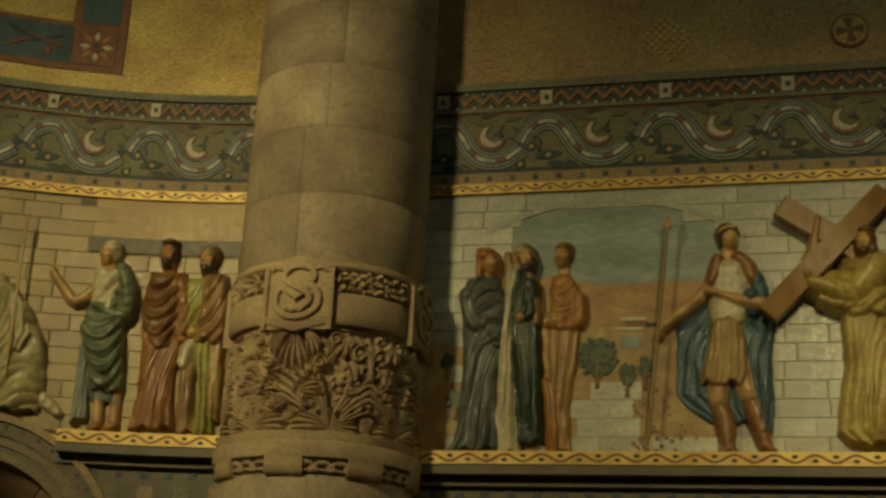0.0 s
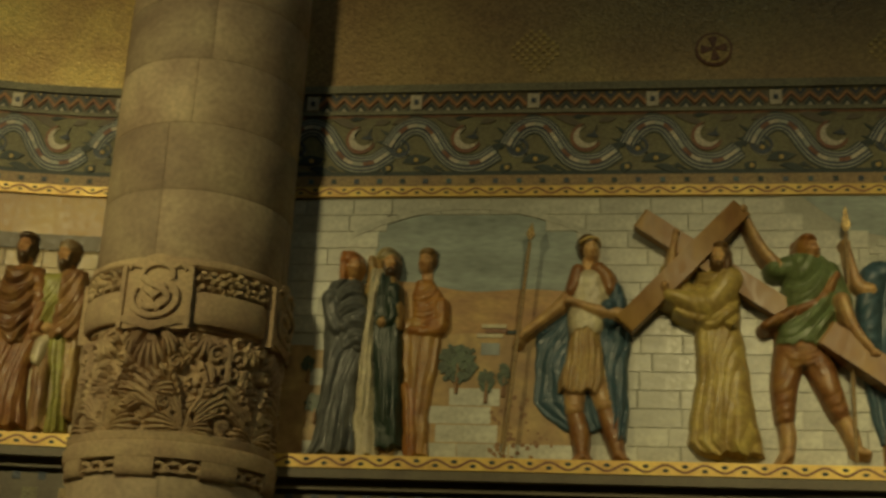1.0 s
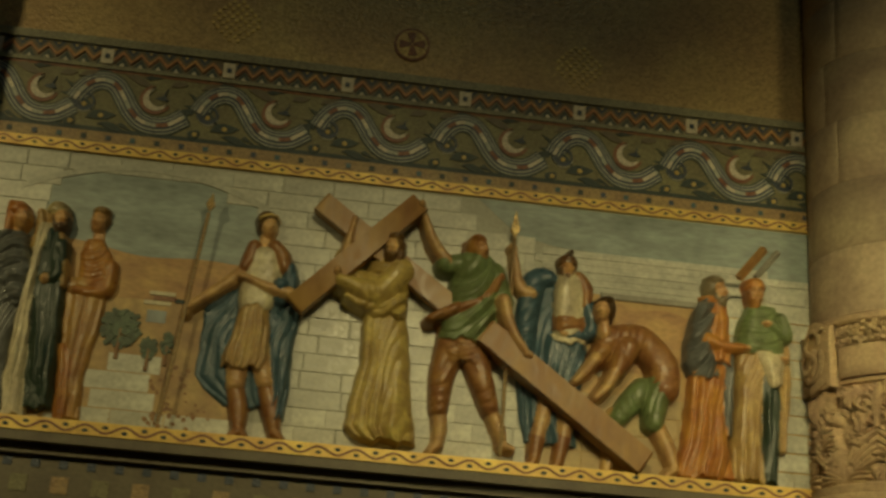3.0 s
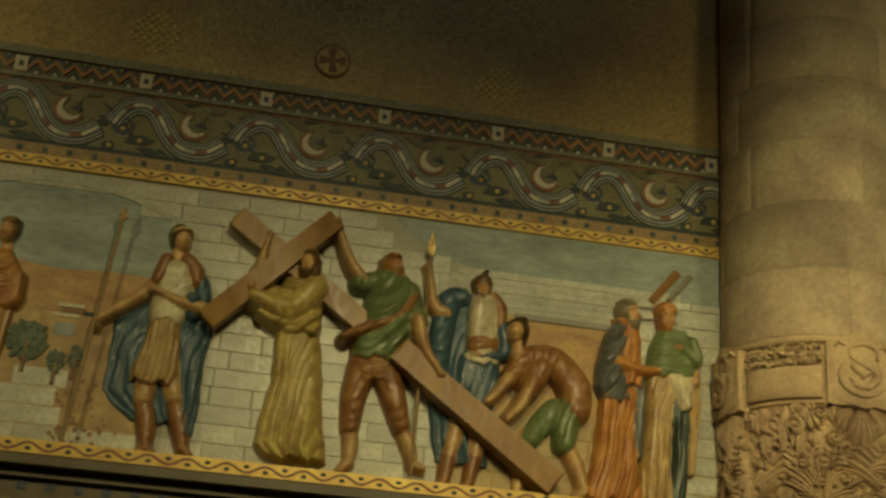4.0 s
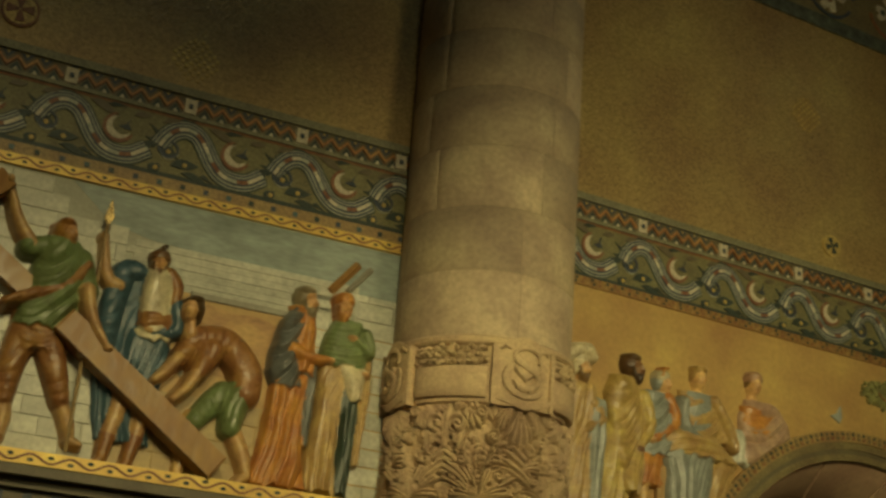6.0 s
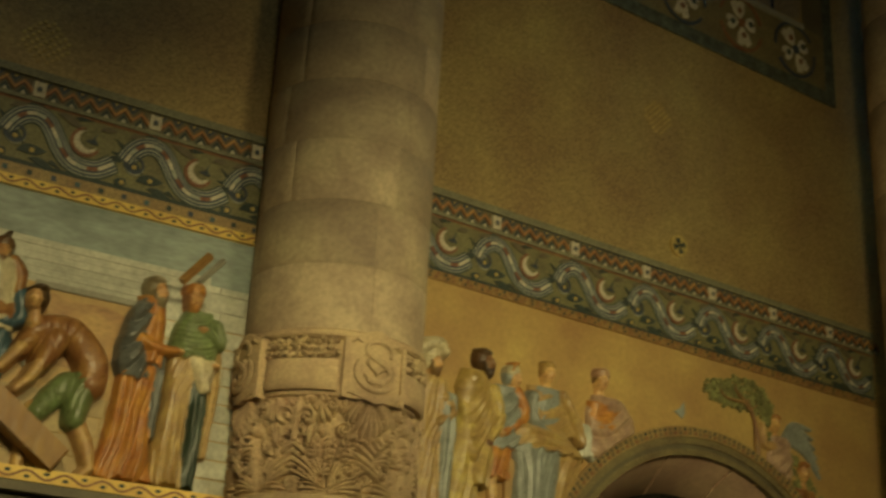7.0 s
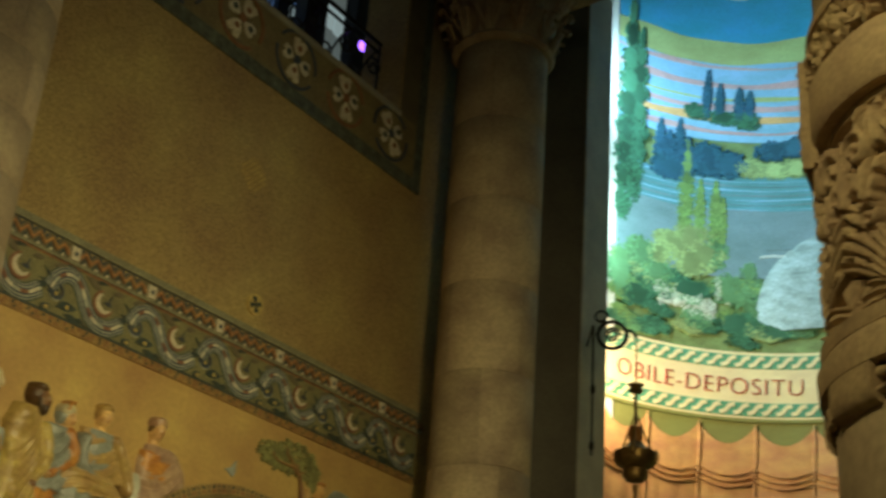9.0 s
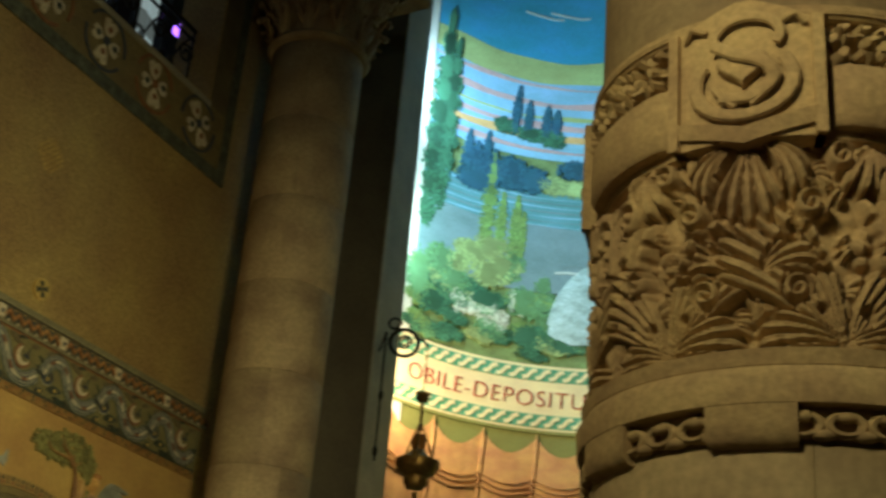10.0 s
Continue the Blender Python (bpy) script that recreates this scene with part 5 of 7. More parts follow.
def f_spearman(r):
    r.cloth([(4.15, 3.75, 4.10), (3.99, 3.67, 4.14), (3.72, 3.67, 4.12), (3.43, 3.65, 4.10), (3.21, 3.69, 4.06), (3.02, 3.74, 4.08)], TEALC, 0.012, 0.05, 6.0, 1.0, 0.5, 0.03)
    for a, b, c, d in (((3.870, 3.371), (3.843, 3.189), (3.815, 3.044), (3.796, 2.906)), ((3.956, 3.340), (3.992, 3.181), (3.978, 3.055), (3.950, 2.902))):
        r.limb([a, b, c], [0.068, 0.054, 0.05], FLESH, 0.07, 0.055)
        r.limb([c, d], [0.055, 0.042], BROWNC, 0.07, 0.06)
        r.foot(d, (d[0] - 0.03, d[1] - 0.03), BROWNC, 0.08)
    r.cloth([(3.74, 3.85, 4.11), (3.54, 3.83, 4.11), (3.30, 3.82, 4.06)], TEALC, 0.07, 0.06, 6.0, 0.0, 0.0, 0.025)
    r.cloth([(3.74, 3.86, 4.10), (3.68, 3.86, 4.10)], PALEC, 0.10, 0.06, 2.0, 0.0, 0.0, 0.01)
    r.cloth([(4.16, 3.90, 4.05), (4.03, 3.88, 4.09), (3.73, 3.89, 4.09)], PALEC, 0.09, 0.075, 0.4, 1.0, 0.0, 0.012, 0.3)
    r.cloth([(3.87, 3.88, 4.10), (3.76, 3.88, 4.10)], BROWNC, 0.115, 0.07, 1.0, 2.0, 0.0, 0.012)
    r.limb([(4.035, 4.132), (4.087, 4.059), (4.087, 3.944)], [0.05, 0.055, 0.04], BROWNC, 0.11, 0.055)
    r.limb([(3.843, 4.118), (3.755, 4.092), (3.714, 3.860), (3.710, 3.561)], [0.06, 0.08, 0.075, 0.06], TEALC, 0.07, 0.06, 9)
    r.limb([(3.727, 3.990), (3.645, 4.038), (3.597, 4.267)], [0.05, 0.045, 0.03], FLESH, 0.10, 0.05)
    r.ball((3.589, 4.289), 0.035, 0.04, FLESH, 0.13, 0.035)
    r.limb([(4.109, 3.927), (4.123, 3.777), (3.984, 3.729)], [0.055, 0.055, 0.035], TEALC, 0.12, 0.05, 4)
    r.ball((3.955, 3.735), 0.045, 0.025, FLESH, 0.15, 0.035)
    r.head((3.961, 4.185), 0.084, -0.15, TANNED, DARKHAIR, (0.13, 0.07, 0.025), BROWNHAIR, 0.11, 0, DARKHAIR)


def f_stooping(r):
    r.limb([(4.314, 3.257), (4.290, 3.058), (4.267, 2.888)], [0.055, 0.052, 0.036], FLESH, 0.05, 0.05)
    r.limb([(4.557, 3.237), (4.653, 3.065), (4.692, 2.937)], [0.062, 0.058, 0.038], FLESH, 0.10, 0.06)
    r.foot((4.692, 2.930), (4.627, 2.870), FLESH, 0.11)
    r.limb([(4.496, 3.433), (4.408, 3.335), (4.335, 3.233)], [0.085, 0.08, 0.065], GREENC, 0.08, 0.07, 6)
    r.limb([(4.606, 3.477), (4.574, 3.347), (4.556, 3.212)], [0.095, 0.085, 0.07], GREENC, 0.12, 0.08, 6)
    r.limb([(4.276, 3.750), (4.458, 3.748), (4.608, 3.595), (4.627, 3.449)], [0.085, 0.105, 0.11, 0.10], BROWNC, 0.14, 0.08, 9)
    r.limb([(4.254, 3.726), (4.165, 3.586)], [0.078, 0.06], BROWNC, 0.14, 0.07, 4)
    r.limb([(4.158, 3.593), (4.100, 3.508), (4.028, 3.422)], [0.046, 0.042, 0.03], FLESH, 0.18, 0.05)
    r.limb([(4.362, 3.674), (4.295, 3.521)], [0.09, 0.066], BROWNC, 0.20, 0.07, 4)
    r.limb([(4.288, 3.528), (4.236, 3.414), (4.149, 3.314)], [0.05, 0.045, 0.032], FLESH, 0.22, 0.05)
    r.head((4.196, 3.895), 0.085, -0.85, FLESH, DARKHAIR, None, None, 0.34)


def f_elder(r):
    r.cloth([(3.65, 4.80, 5.06), (3.35, 4.77, 5.06), (3.14, 4.76, 5.07), (2.89, 4.70, 5.09)], ORANGEC, 0.06, 0.085, 4.0, 1.0, -0.6, 0.038)
    r.cloth([(3.77, 5.00, 5.11), (3.43, 5.00, 5.10), (3.18, 5.01, 5.08)], SLATE, 0.05, 0.07, 2.5, 0.5, 0.0, 0.028)
    r.cloth([(4.11, 4.87, 5.05), (3.95, 4.90, 5.07), (3.65, 4.89, 5.06)], ORANGEC, 0.09, 0.06, 2.0, 1.0, 0.0, 0.02)
    r.cloth([(4.09, 4.88, 4.96), (4.00, 4.82, 4.97), (3.79, 4.77, 4.94), (3.63, 4.75, 5.00), (3.54, 4.79, 4.99)], SLATE, 0.10, 0.07, 1.5, 3.5, 0.5, 0.034)
    r.limb([(4.900, 3.795), (5.016, 3.758), (5.134, 3.767)], [0.055, 0.045, 0.032], ORANGEC, 0.16, 0.05, 4)
    r.ball((5.163, 3.765), 0.04, 0.028, FLESH, 0.17, 0.035)
    r.head((4.972, 4.144), 0.09, 0.75, TANNED, GREYHAIR, None, GREYHAIR, 0.12)


def f_companion(r):
    r.cloth([(3.78, 5.12, 5.43), (3.48, 5.11, 5.30), (3.23, 5.09, 5.29), (2.90, 5.07, 5.29)], TANC, 0.06, 0.08, 4.0, 0.5, 0.0, 0.034)
    r.cloth([(3.64, 5.27, 5.41), (3.24, 5.27, 5.40), (2.89, 5.26, 5.39)], BOTTLE, 0.07, 0.07, 3.0, 0.0, 0.0, 0.03)
    r.cloth([(3.83, 5.39, 5.48), (3.46, 5.40, 5.47), (3.10, 5.38, 5.45)], TANC, 0.06, 0.06, 2.0, 0.5, 0.0, 0.03)
    r.cloth([(4.08, 5.19, 5.37), (3.97, 5.14, 5.43), (3.82, 5.11, 5.45), (3.75, 5.12, 5.43)], GREENC, 0.11, 0.08, 1.5, 3.0, 0.6, 0.03)
    r.cloth([(3.76, 5.22, 5.43), (3.64, 5.27, 5.42), (3.53, 5.32, 5.41)], PALEC, 0.14, 0.05, 2.5, 0.5, 0.0, 0.022)
    r.limb([(5.396, 3.983), (5.434, 3.871), (5.319, 3.932)], [0.055, 0.05, 0.04], GREENC, 0.16, 0.05, 4)
    r.ball((5.297, 3.938), 0.045, 0.03, FLESH, 0.2, 0.035)
    r.ball((5.418, 3.712), 0.04, 0.03, FLESH, 0.17, 0.035)
    r.head((5.233, 4.156), 0.09, -0.1, TANNED, REDHAIR, ORANGEC, REDHAIR, 0.12)


for fn, lab, span in ((f_hooded, "slate-blue robed relief figure with an orange cap", (0.07, 0.7, 2.8, 4.42)), (f_mantled, "dark green robed relief figure with a pale mantle", (0.36, 0.96, 2.78, 4.39)), (f_orange, "orange robed relief figure with green veil in low relief", (0.66, 1.21, 2.8, 4.46)),
                (f_soldier, "relief soldier in a teal cape with gilded helmet", (1.42, 2.38, 2.77, 4.51)), (f_bearer, "mustard robed relief figure bent under a wooden beam", (2.33, 3.18, 2.84, 4.54)), (f_helper, "relief figure in green tunic pushing a wooden beam", (2.83, 3.83, 2.8, 4.69)),
                (f_spearman, "relief spearman in teal cape and pale breastplate", (3.46, 4.27, 2.81, 4.49)), (f_stooping, "stooping relief figure in brown shirt and green breeches", (3.9, 4.82, 2.78, 4.07)), (f_elder, "bearded relief figure in orange robe and slate-blue mantle", (4.57, 5.29, 2.8, 4.34)),
                (f_companion, "relief figure in green and tan robes with orange cap", (4.94, 5.61, 2.8, 4.36))):
    figure(NORTH, lab, fn, span)


def beam(b, p, q, half, y0, y1, m):
    p, q = Vector(p), Vector(q)
    d = (q - p).normalized()
    nx, nz = -d.y * half, d.x * half
    b.plate([(p.x + nx, p.y + nz), (p.x - nx, p.y - nz), (q.x - nx, q.y - nz), (q.x + nx, q.y + nz)], y0, y1, m, 0.012)


cross = thing("wooden_cross", "large brown wooden cross carried by relief figures", "cross", NORTH.m)
bb = Build()
beam(bb, (2.31, 4.45), (3.45, 3.66), 0.07, -0.15, -0.05, WOOD)
beam(bb, (3.42, 3.68), (4.48, 2.93), 0.082, -0.215, -0.05, WOOD)
part("long_beam", bb, cross)
bb = Build()
beam(bb, (2.21, 3.72), (2.95, 4.50), 0.07, -0.205, -0.09, WOOD)
part("cross_beam", bb, cross)

for p, q, tip, lab in (((1.473, 2.911), (1.604, 4.286), (1.620, 4.420), "tall gilded spear held by relief soldier"), ((3.575, 2.9), (3.589, 4.344), (3.589, 4.526), "tall spear with leaf-shaped blade held by relief spearman")):
    sp = thing("spear", lab, "spear", NORTH.m, "spears")
    part("shaft", Build().tube([(p[0], -0.12, p[1]), (q[0], -0.12, q[1])], 0.012, TANBAND, 8), sp)
    d = (Vector(tip) - Vector(q)).normalized()
    n_ = Vector((-d.y, d.x)) * 0.03
    mid = Vector(q) + d * 0.05
    part("blade", Build().plate([tuple(q), tuple(mid + n_), tuple(tip), tuple(mid - n_)], -0.15, -0.12, HELMET, 0.006), sp)

# ---- relief of the curved west bay ----
panel_w = thing("relief_background", "tan painted masonry backdrop on a curved wall", "wall painting", WEST.m, "painted backdrops", "structure")
part("plaster_ground", strip(WEST, 0.002, 0.011, 2.96, 4.652, MORTAR), panel_w)
bricks(WEST, panel_w, -4.3, -0.7, 2.97, 4.645, lambda u, z: not (u > -2.4 and z > 4.33), TANBLOCK, 0.115, 0.32, 5, -0.004)
part("painted_sky_field", strip(WEST, -0.002, 0.008, 4.36, 4.648, TANGROUND, u0=-2.4), panel_w)
part("dark_lintel", strip(WEST, -0.02, 0.008, 4.25, 4.36, MOULDSHADE, u0=-2.42), panel_w)


def g_pointing(r):
    for a, b in (((-2.203, 3.249), (-2.186, 3.012)), ((-2.088, 3.255), (-2.080, 3.018))):
        r.limb([a, b], [0.045, 0.038], FLESH, 0.05, 0.045)
        r.foot(b, (b[0] - 0.04, b[1] - 0.02), BROWNC, 0.06)
    r.cloth([(3.59, -2.37, -2.27), (3.40, -2.38, -2.28), (3.04, -2.37, -2.26)], GREYC, 0.05, 0.05, 3.0, 0.0, 0.0, 0.028)
    r.cloth([(3.44, -2.31, -2.07), (3.21, -2.27, -2.04), (3.17, -2.24, -2.05)], (0.12, 0.15, 0.13), 0.05, 0.06, 4.0, 0.0, 0.0, 0.025)
    r.cloth([(4.11, -2.35, -2.11), (3.92, -2.33, -2.15), (3.82, -2.33, -2.12)], PALEC, 0.08, 0.06, 1.5, 1.5, 0.4, 0.02)
    r.cloth([(3.90, -2.34, -2.08), (3.82, -2.36, -2.06), (3.68, -2.38, -2.08), (3.44, -2.31, -2.06), (3.25, -2.26, -2.04)], (0.13, 0.155, 0.095), 0.09, 0.07, 0.8, 6.0, 1.1, 0.042, 0.3)
    r.limb([(-2.146, 4.113), (-2.088, 3.969), (-2.103, 3.782), (-2.297, 3.835)], [0.05, 0.065, 0.06, 0.03], (0.13, 0.155, 0.095), 0.13, 0.055, 8)
    r.limb([(-2.336, 3.945), (-2.441, 3.864), (-2.532, 3.954), (-2.615, 4.052)], [0.05, 0.042, 0.034, 0.024], FLESH, 0.09, 0.045)
    r.ball((-2.625, 4.068), 0.022, 0.035, FLESH, 0.10, 0.03)
    r.head((-2.246, 4.214), 0.085, -0.85, FLESH, PALEC, PALEC, None, 0.10)


def g_brown(r):
    r.cloth([(4.11, -1.96, -1.69), (3.90, -1.99, -1.65), (3.62, -1.96, -1.66), (3.42, -1.96, -1.70), (3.23, -1.95, -1.69), (3.01, -1.98, -1.66)], BROWNC, 0.05, 0.09, 4.0, 1.5, 0.4, 0.038)
    r.cloth([(4.10, -1.95, -1.70), (3.90, -1.98, -1.68), (3.70, -1.96, -1.71), (3.57, -1.86, -1.75)], (0.17, 0.085, 0.03), 0.10, 0.06, 0.8, 4.5, 0.9, 0.034)
    r.limb([(-1.711, 4.027), (-1.667, 3.785), (-1.684, 3.657)], [0.05, 0.055, 0.045], BROWNC, 0.11, 0.05, 5)
    r.ball((-1.672, 3.625), 0.04, 0.03, FLESH, 0.13, 0.035)
    r.head((-1.834, 4.245), 0.088, -0.25, TANNED, DARKHAIR, None, DARKHAIR, 0.10)


def g_lime(r):
    r.cloth([(3.63, -1.71, -1.57), (3.28, -1.67, -1.55), (2.99, -1.65, -1.53)], (0.27, 0.16, 0.075), 0.05, 0.07, 3.0, 0.5, 0.0, 0.028)
    r.cloth([(3.67, -1.60, -1.46), (3.28, -1.53, -1.43), (2.97, -1.54, -1.39)], LIMEC, 0.06, 0.07, 3.0, 0.0, 0.0, 0.028)
    r.cloth([(3.79, -1.51, -1.39), (3.43, -1.48, -1.37), (3.09, -1.43, -1.36)], TANC, 0.06, 0.06, 2.5, 0.5, 0.0, 0.026)
    r.cloth([(4.07, -1.69, -1.54), (3.87, -1.72, -1.53), (3.70, -1.71, -1.55)], LIMEC, 0.08, 0.06, 2.5, 1.0, 0.3, 0.026)
    r.cloth([(4.10, -1.56, -1.40), (3.91, -1.57, -1.37), (3.71, -1.58, -1.38), (3.61, -1.59, -1.39)], (0.27, 0.15, 0.06), 0.10, 0.06, 1.5, 2.5, 0.5, 0.03)
    r.ball((-1.598, 3.675), 0.05, 0.045, FLESH, 0.14, 0.04)
    r.cloth([(3.63, -1.67, -1.55), (3.47, -1.69, -1.60), (3.42, -1.66, -1.62)], PALEC, 0.13, 0.02, 0.5, 0.5, 0.0, 0.008)
    r.head((-1.545, 4.203), 0.088, -0.35, TANNED, BROWNHAIR, (0.22, 0.16, 0.08), DARKHAIR, 0.11)


def g_kneeling(r):
    r.cloth([(3.94, -3.03, -2.85), (3.78, -3.04, -2.72), (3.55, -3.04, -2.61), (3.32, -3.04, -2.56), (3.16, -3.05, -2.56), (3.08, -3.04, -2.59)], (0.33, 0.29, 0.14), 0.05, 0.10, 3.0, 3.0, -0.8, 0.04)
    r.cloth([(3.95, -2.96, -2.86), (3.79, -2.89, -2.76), (3.60, -2.81, -2.69), (3.48, -2.80, -2.74)], PALEC, 0.12, 0.05, 2.0, 1.5, 0.0, 0.03)
    r.limb([(-2.580, 3.185), (-2.487, 3.115), (-2.453, 3.087)], [0.05, 0.04, 0.03], PALEC, 0.04, 0.04, 3)
    r.head((-2.998, 3.911), 0.088, -0.5, TANNED, PALEC, PALEC, None, 0.10)


for fn, lab, span in ((g_pointing, "pointing relief figure in grey and green robes", (-2.75, -1.91, 2.92, 4.41)), (g_brown, "brown robed bearded relief figure on a curved wall", (-2.12, -1.52, 2.92, 4.45)), (g_lime, "relief figure in tan and lime robes holding a scroll", (-1.85, -1.23, 2.88, 4.4)), (g_kneeling, "kneeling relief figure wrapped in pale cloth", (-3.18, -2.32, 2.99, 4.15))):
    figure(WEST, lab, fn, span)
staff = thing("spear", "thin pale staff held by relief figure", "spear", WEST.m, "spears")
part("shaft", Build().tube([(-2.82, -0.13, 3.3), (-2.84, -0.13, 4.4)], 0.01, R_TAN, 6).warp(arc_warp), staff)

# ---- relief of the east bay ----
panel_e = thing("relief_background", "ochre painted plaster backdrop above doorway arch", "wall painting", EAST.m, "painted backdrops", "structure")
gb = Build()
arch_polygon_wall(gb, -1.45, 4.62, PZ0 - 1.4, 4.742, E_ARCH_U, E_ARCH_Z, E_ARCH_R - 0.02, 0.0, 0.013, TANGROUND)
part("plaster_ground", gb, panel_e, smooth=False)


def e_turban(r):
    r.cloth([(3.99, -0.73, -0.45), (3.71, -0.72, -0.36), (3.38, -0.70, -0.41), (2.98, -0.72, -0.43), (2.59, -0.71, -0.43)], TANC, 0.05, 0.08, 4.0, 1.5, 0.4, 0.034)
    r.cloth([(3.89, -0.55, -0.36), (3.56, -0.53, -0.35), (3.23, -0.53, -0.39), (2.60, -0.52, -0.38)], GREYC, 0.08, 0.06, 3.0, 0.5, 0.0, 0.028)
    r.limb([(-0.494, 3.843), (-0.413, 3.733), (-0.534, 3.648)], [0.05, 0.05, 0.035], TANC, 0.12, 0.045, 4)
    r.head((-0.598, 4.085), 0.088, 0.7, TANNED, PALEC, PALEC, BROWNHAIR, 0.11)
    r.limb([(-0.760, 4.119), (-0.690, 4.194), (-0.566, 4.229), (-0.512, 4.172)], [0.04, 0.055, 0.055, 0.04], PALEC, 0.15, 0.055, 7)


def e_bowed(r):
    r.cloth([(3.78, -0.32, -0.01), (3.43, -0.41, -0.12), (3.02, -0.40, -0.11), (2.63, -0.40, -0.09)], MUSTARD, 0.05, 0.08, 3.5, 1.0, 0.5, 0.036)
    r.cloth([(4.11, -0.31, -0.12), (3.95, -0.37, -0.01), (3.70, -0.32, 0.01), (3.45, -0.27, -0.02), (3.24, -0.22, -0.05)], (0.36, 0.25, 0.08), 0.09, 0.08, 2.0, 3.0, 0.8, 0.034)
    r.limb([(-0.036, 3.976), (0.024, 3.772), (-0.054, 3.622)], [0.055, 0.055, 0.045], MUSTARD, 0.14, 0.05, 5)
    r.ball((-0.073, 3.568), 0.045, 0.035, DARKSKIN, 0.15, 0.04)
    r.head((-0.128, 4.175), 0.092, 0.8, DARKSKIN, (0.09, 0.05, 0.02), None, (0.05, 0.03, 0.014), 0.14)


def e_helmeted(r):
    r.cloth([(3.58, -0.08, 0.17), (3.33, -0.11, 0.20)], ORANGEC, 0.05, 0.06, 3.0, 0.5, 0.0, 0.024)
    r.limb([(0.009, 3.323), (0.029, 3.064)], [0.045, 0.04], FLESH, 0.04, 0.04)
    r.cloth([(4.04, -0.03, 0.23), (3.87, -0.06, 0.26), (3.66, -0.07, 0.27), (3.56, -0.05, 0.24)], GREYC, 0.07, 0.07, 1.5, 3.0, 0.6, 0.028)
    r.limb([(0.199, 4.000), (0.258, 3.837), (0.080, 3.688)], [0.055, 0.055, 0.045], ORANGEC, 0.12, 0.055, 5)
    r.ball((0.039, 3.664), 0.04, 0.03, FLESH, 0.14, 0.035)
    r.head((0.153, 4.110), 0.084, 0.6, FLESH, GREYC, (0.42, 0.37, 0.24), None, 0.11, 0, ORANGEC)


def e_seated(r):
    r.cloth([(3.66, 0.17, 0.64), (3.41, 0.17, 0.62), (3.23, 0.16, 0.59), (2.87, 0.16, 0.60)], GREYC, 0.10, 0.10, 5.0, 0.0, 0.0, 0.045, 0.25)
    r.cloth([(3.64, 0.62, 0.89), (3.24, 0.58, 0.74)], TANC, 0.05, 0.06, 2.0, 0.5, 0.0, 0.02)
    r.cloth([(4.11, 0.33, 0.68), (3.91, 0.32, 0.78), (3.74, 0.26, 0.85)], TANC, 0.06, 0.07, 2.0, 3.0, 0.6, 0.03)
    r.cloth([(4.11, 0.36, 0.62), (3.90, 0.38, 0.62), (3.75, 0.39, 0.60)], GREYC, 0.10, 0.06, 2.5, 1.0, 0.0, 0.022)
    r.cloth([(3.78, 0.15, 0.62), (3.60, 0.14, 0.89)], TANC, 0.15, 0.07, 1.0, 2.5, -0.8, 0.032)
    r.limb([(0.630, 4.063), (0.780, 3.868), (0.827, 3.721)], [0.05, 0.055, 0.045], TANC, 0.14, 0.05, 6)
    r.limb([(0.341, 4.006), (0.345, 3.832), (0.479, 3.743)], [0.05, 0.05, 0.04], GREYC, 0.14, 0.05, 5)
    r.head((0.503, 4.217), 0.088, -0.1, FLESH, (0.32, 0.2, 0.07), None, None, 0.11)


def e_pink(r):
    r.cloth([(4.16, 0.98, 1.30), (4.03, 0.92, 1.42), (3.85, 0.92, 1.48), (3.63, 0.91, 1.47)], PINKC, 0.05, 0.08, 2.0, 3.0, 0.7, 0.03)
    r.cloth([(4.10, 0.94, 1.27), (3.89, 0.93, 1.24)], ORANGEC, 0.09, 0.06, 1.5, 3.0, 0.8, 0.026)
    r.cloth([(3.90, 0.84, 0.94), (3.76, 0.80, 1.00), (3.62, 0.82, 1.00)], (0.42, 0.42, 0.34), 0.06, 0.05, 2.0, 0.5, 0.0, 0.02)
    r.head((1.058, 4.275), 0.09, -0.1, FLESH, BROWNHAIR, (0.33, 0.2, 0.12), None, 0.10)


def e_winged(r):
    r.cloth([(4.2, 3.08, 3.34), (4.0, 3.04, 3.36), (3.75, 3.0, 3.3)], PINKC, 0.03, 0.05, 2.0, 3.0, 0.4, 0.024)
    for k in range(6):
        r.limb([(3.26, 4.2), (3.4 + 0.03 * k, 4.34 - 0.045 * k), (3.62 + 0.02 * k, 4.34 - 0.085 * k)], [0.03, 0.04, 0.015], GREYC, 0.03, 0.025)
    r.limb([(3.1, 4.1), (2.98, 4.12), (2.97, 4.28)], [0.045, 0.035, 0.024], FLESH, 0.05, 0.04)
    r.head((3.14, 4.3), 0.08, -0.6, TANNED, REDHAIR, None, None, 0.05)


def e_low(r):
    r.cloth([(3.78, 3.38, 3.62), (3.5, 3.32, 3.68), (3.1, 3.28, 3.7)], BROWNC, 0.03, 0.06, 2.5, 2.5, 0.4, 0.028)
    r.head((3.5, 3.92), 0.088, -0.4, TANNED, REDHAIR, None, None, 0.05)


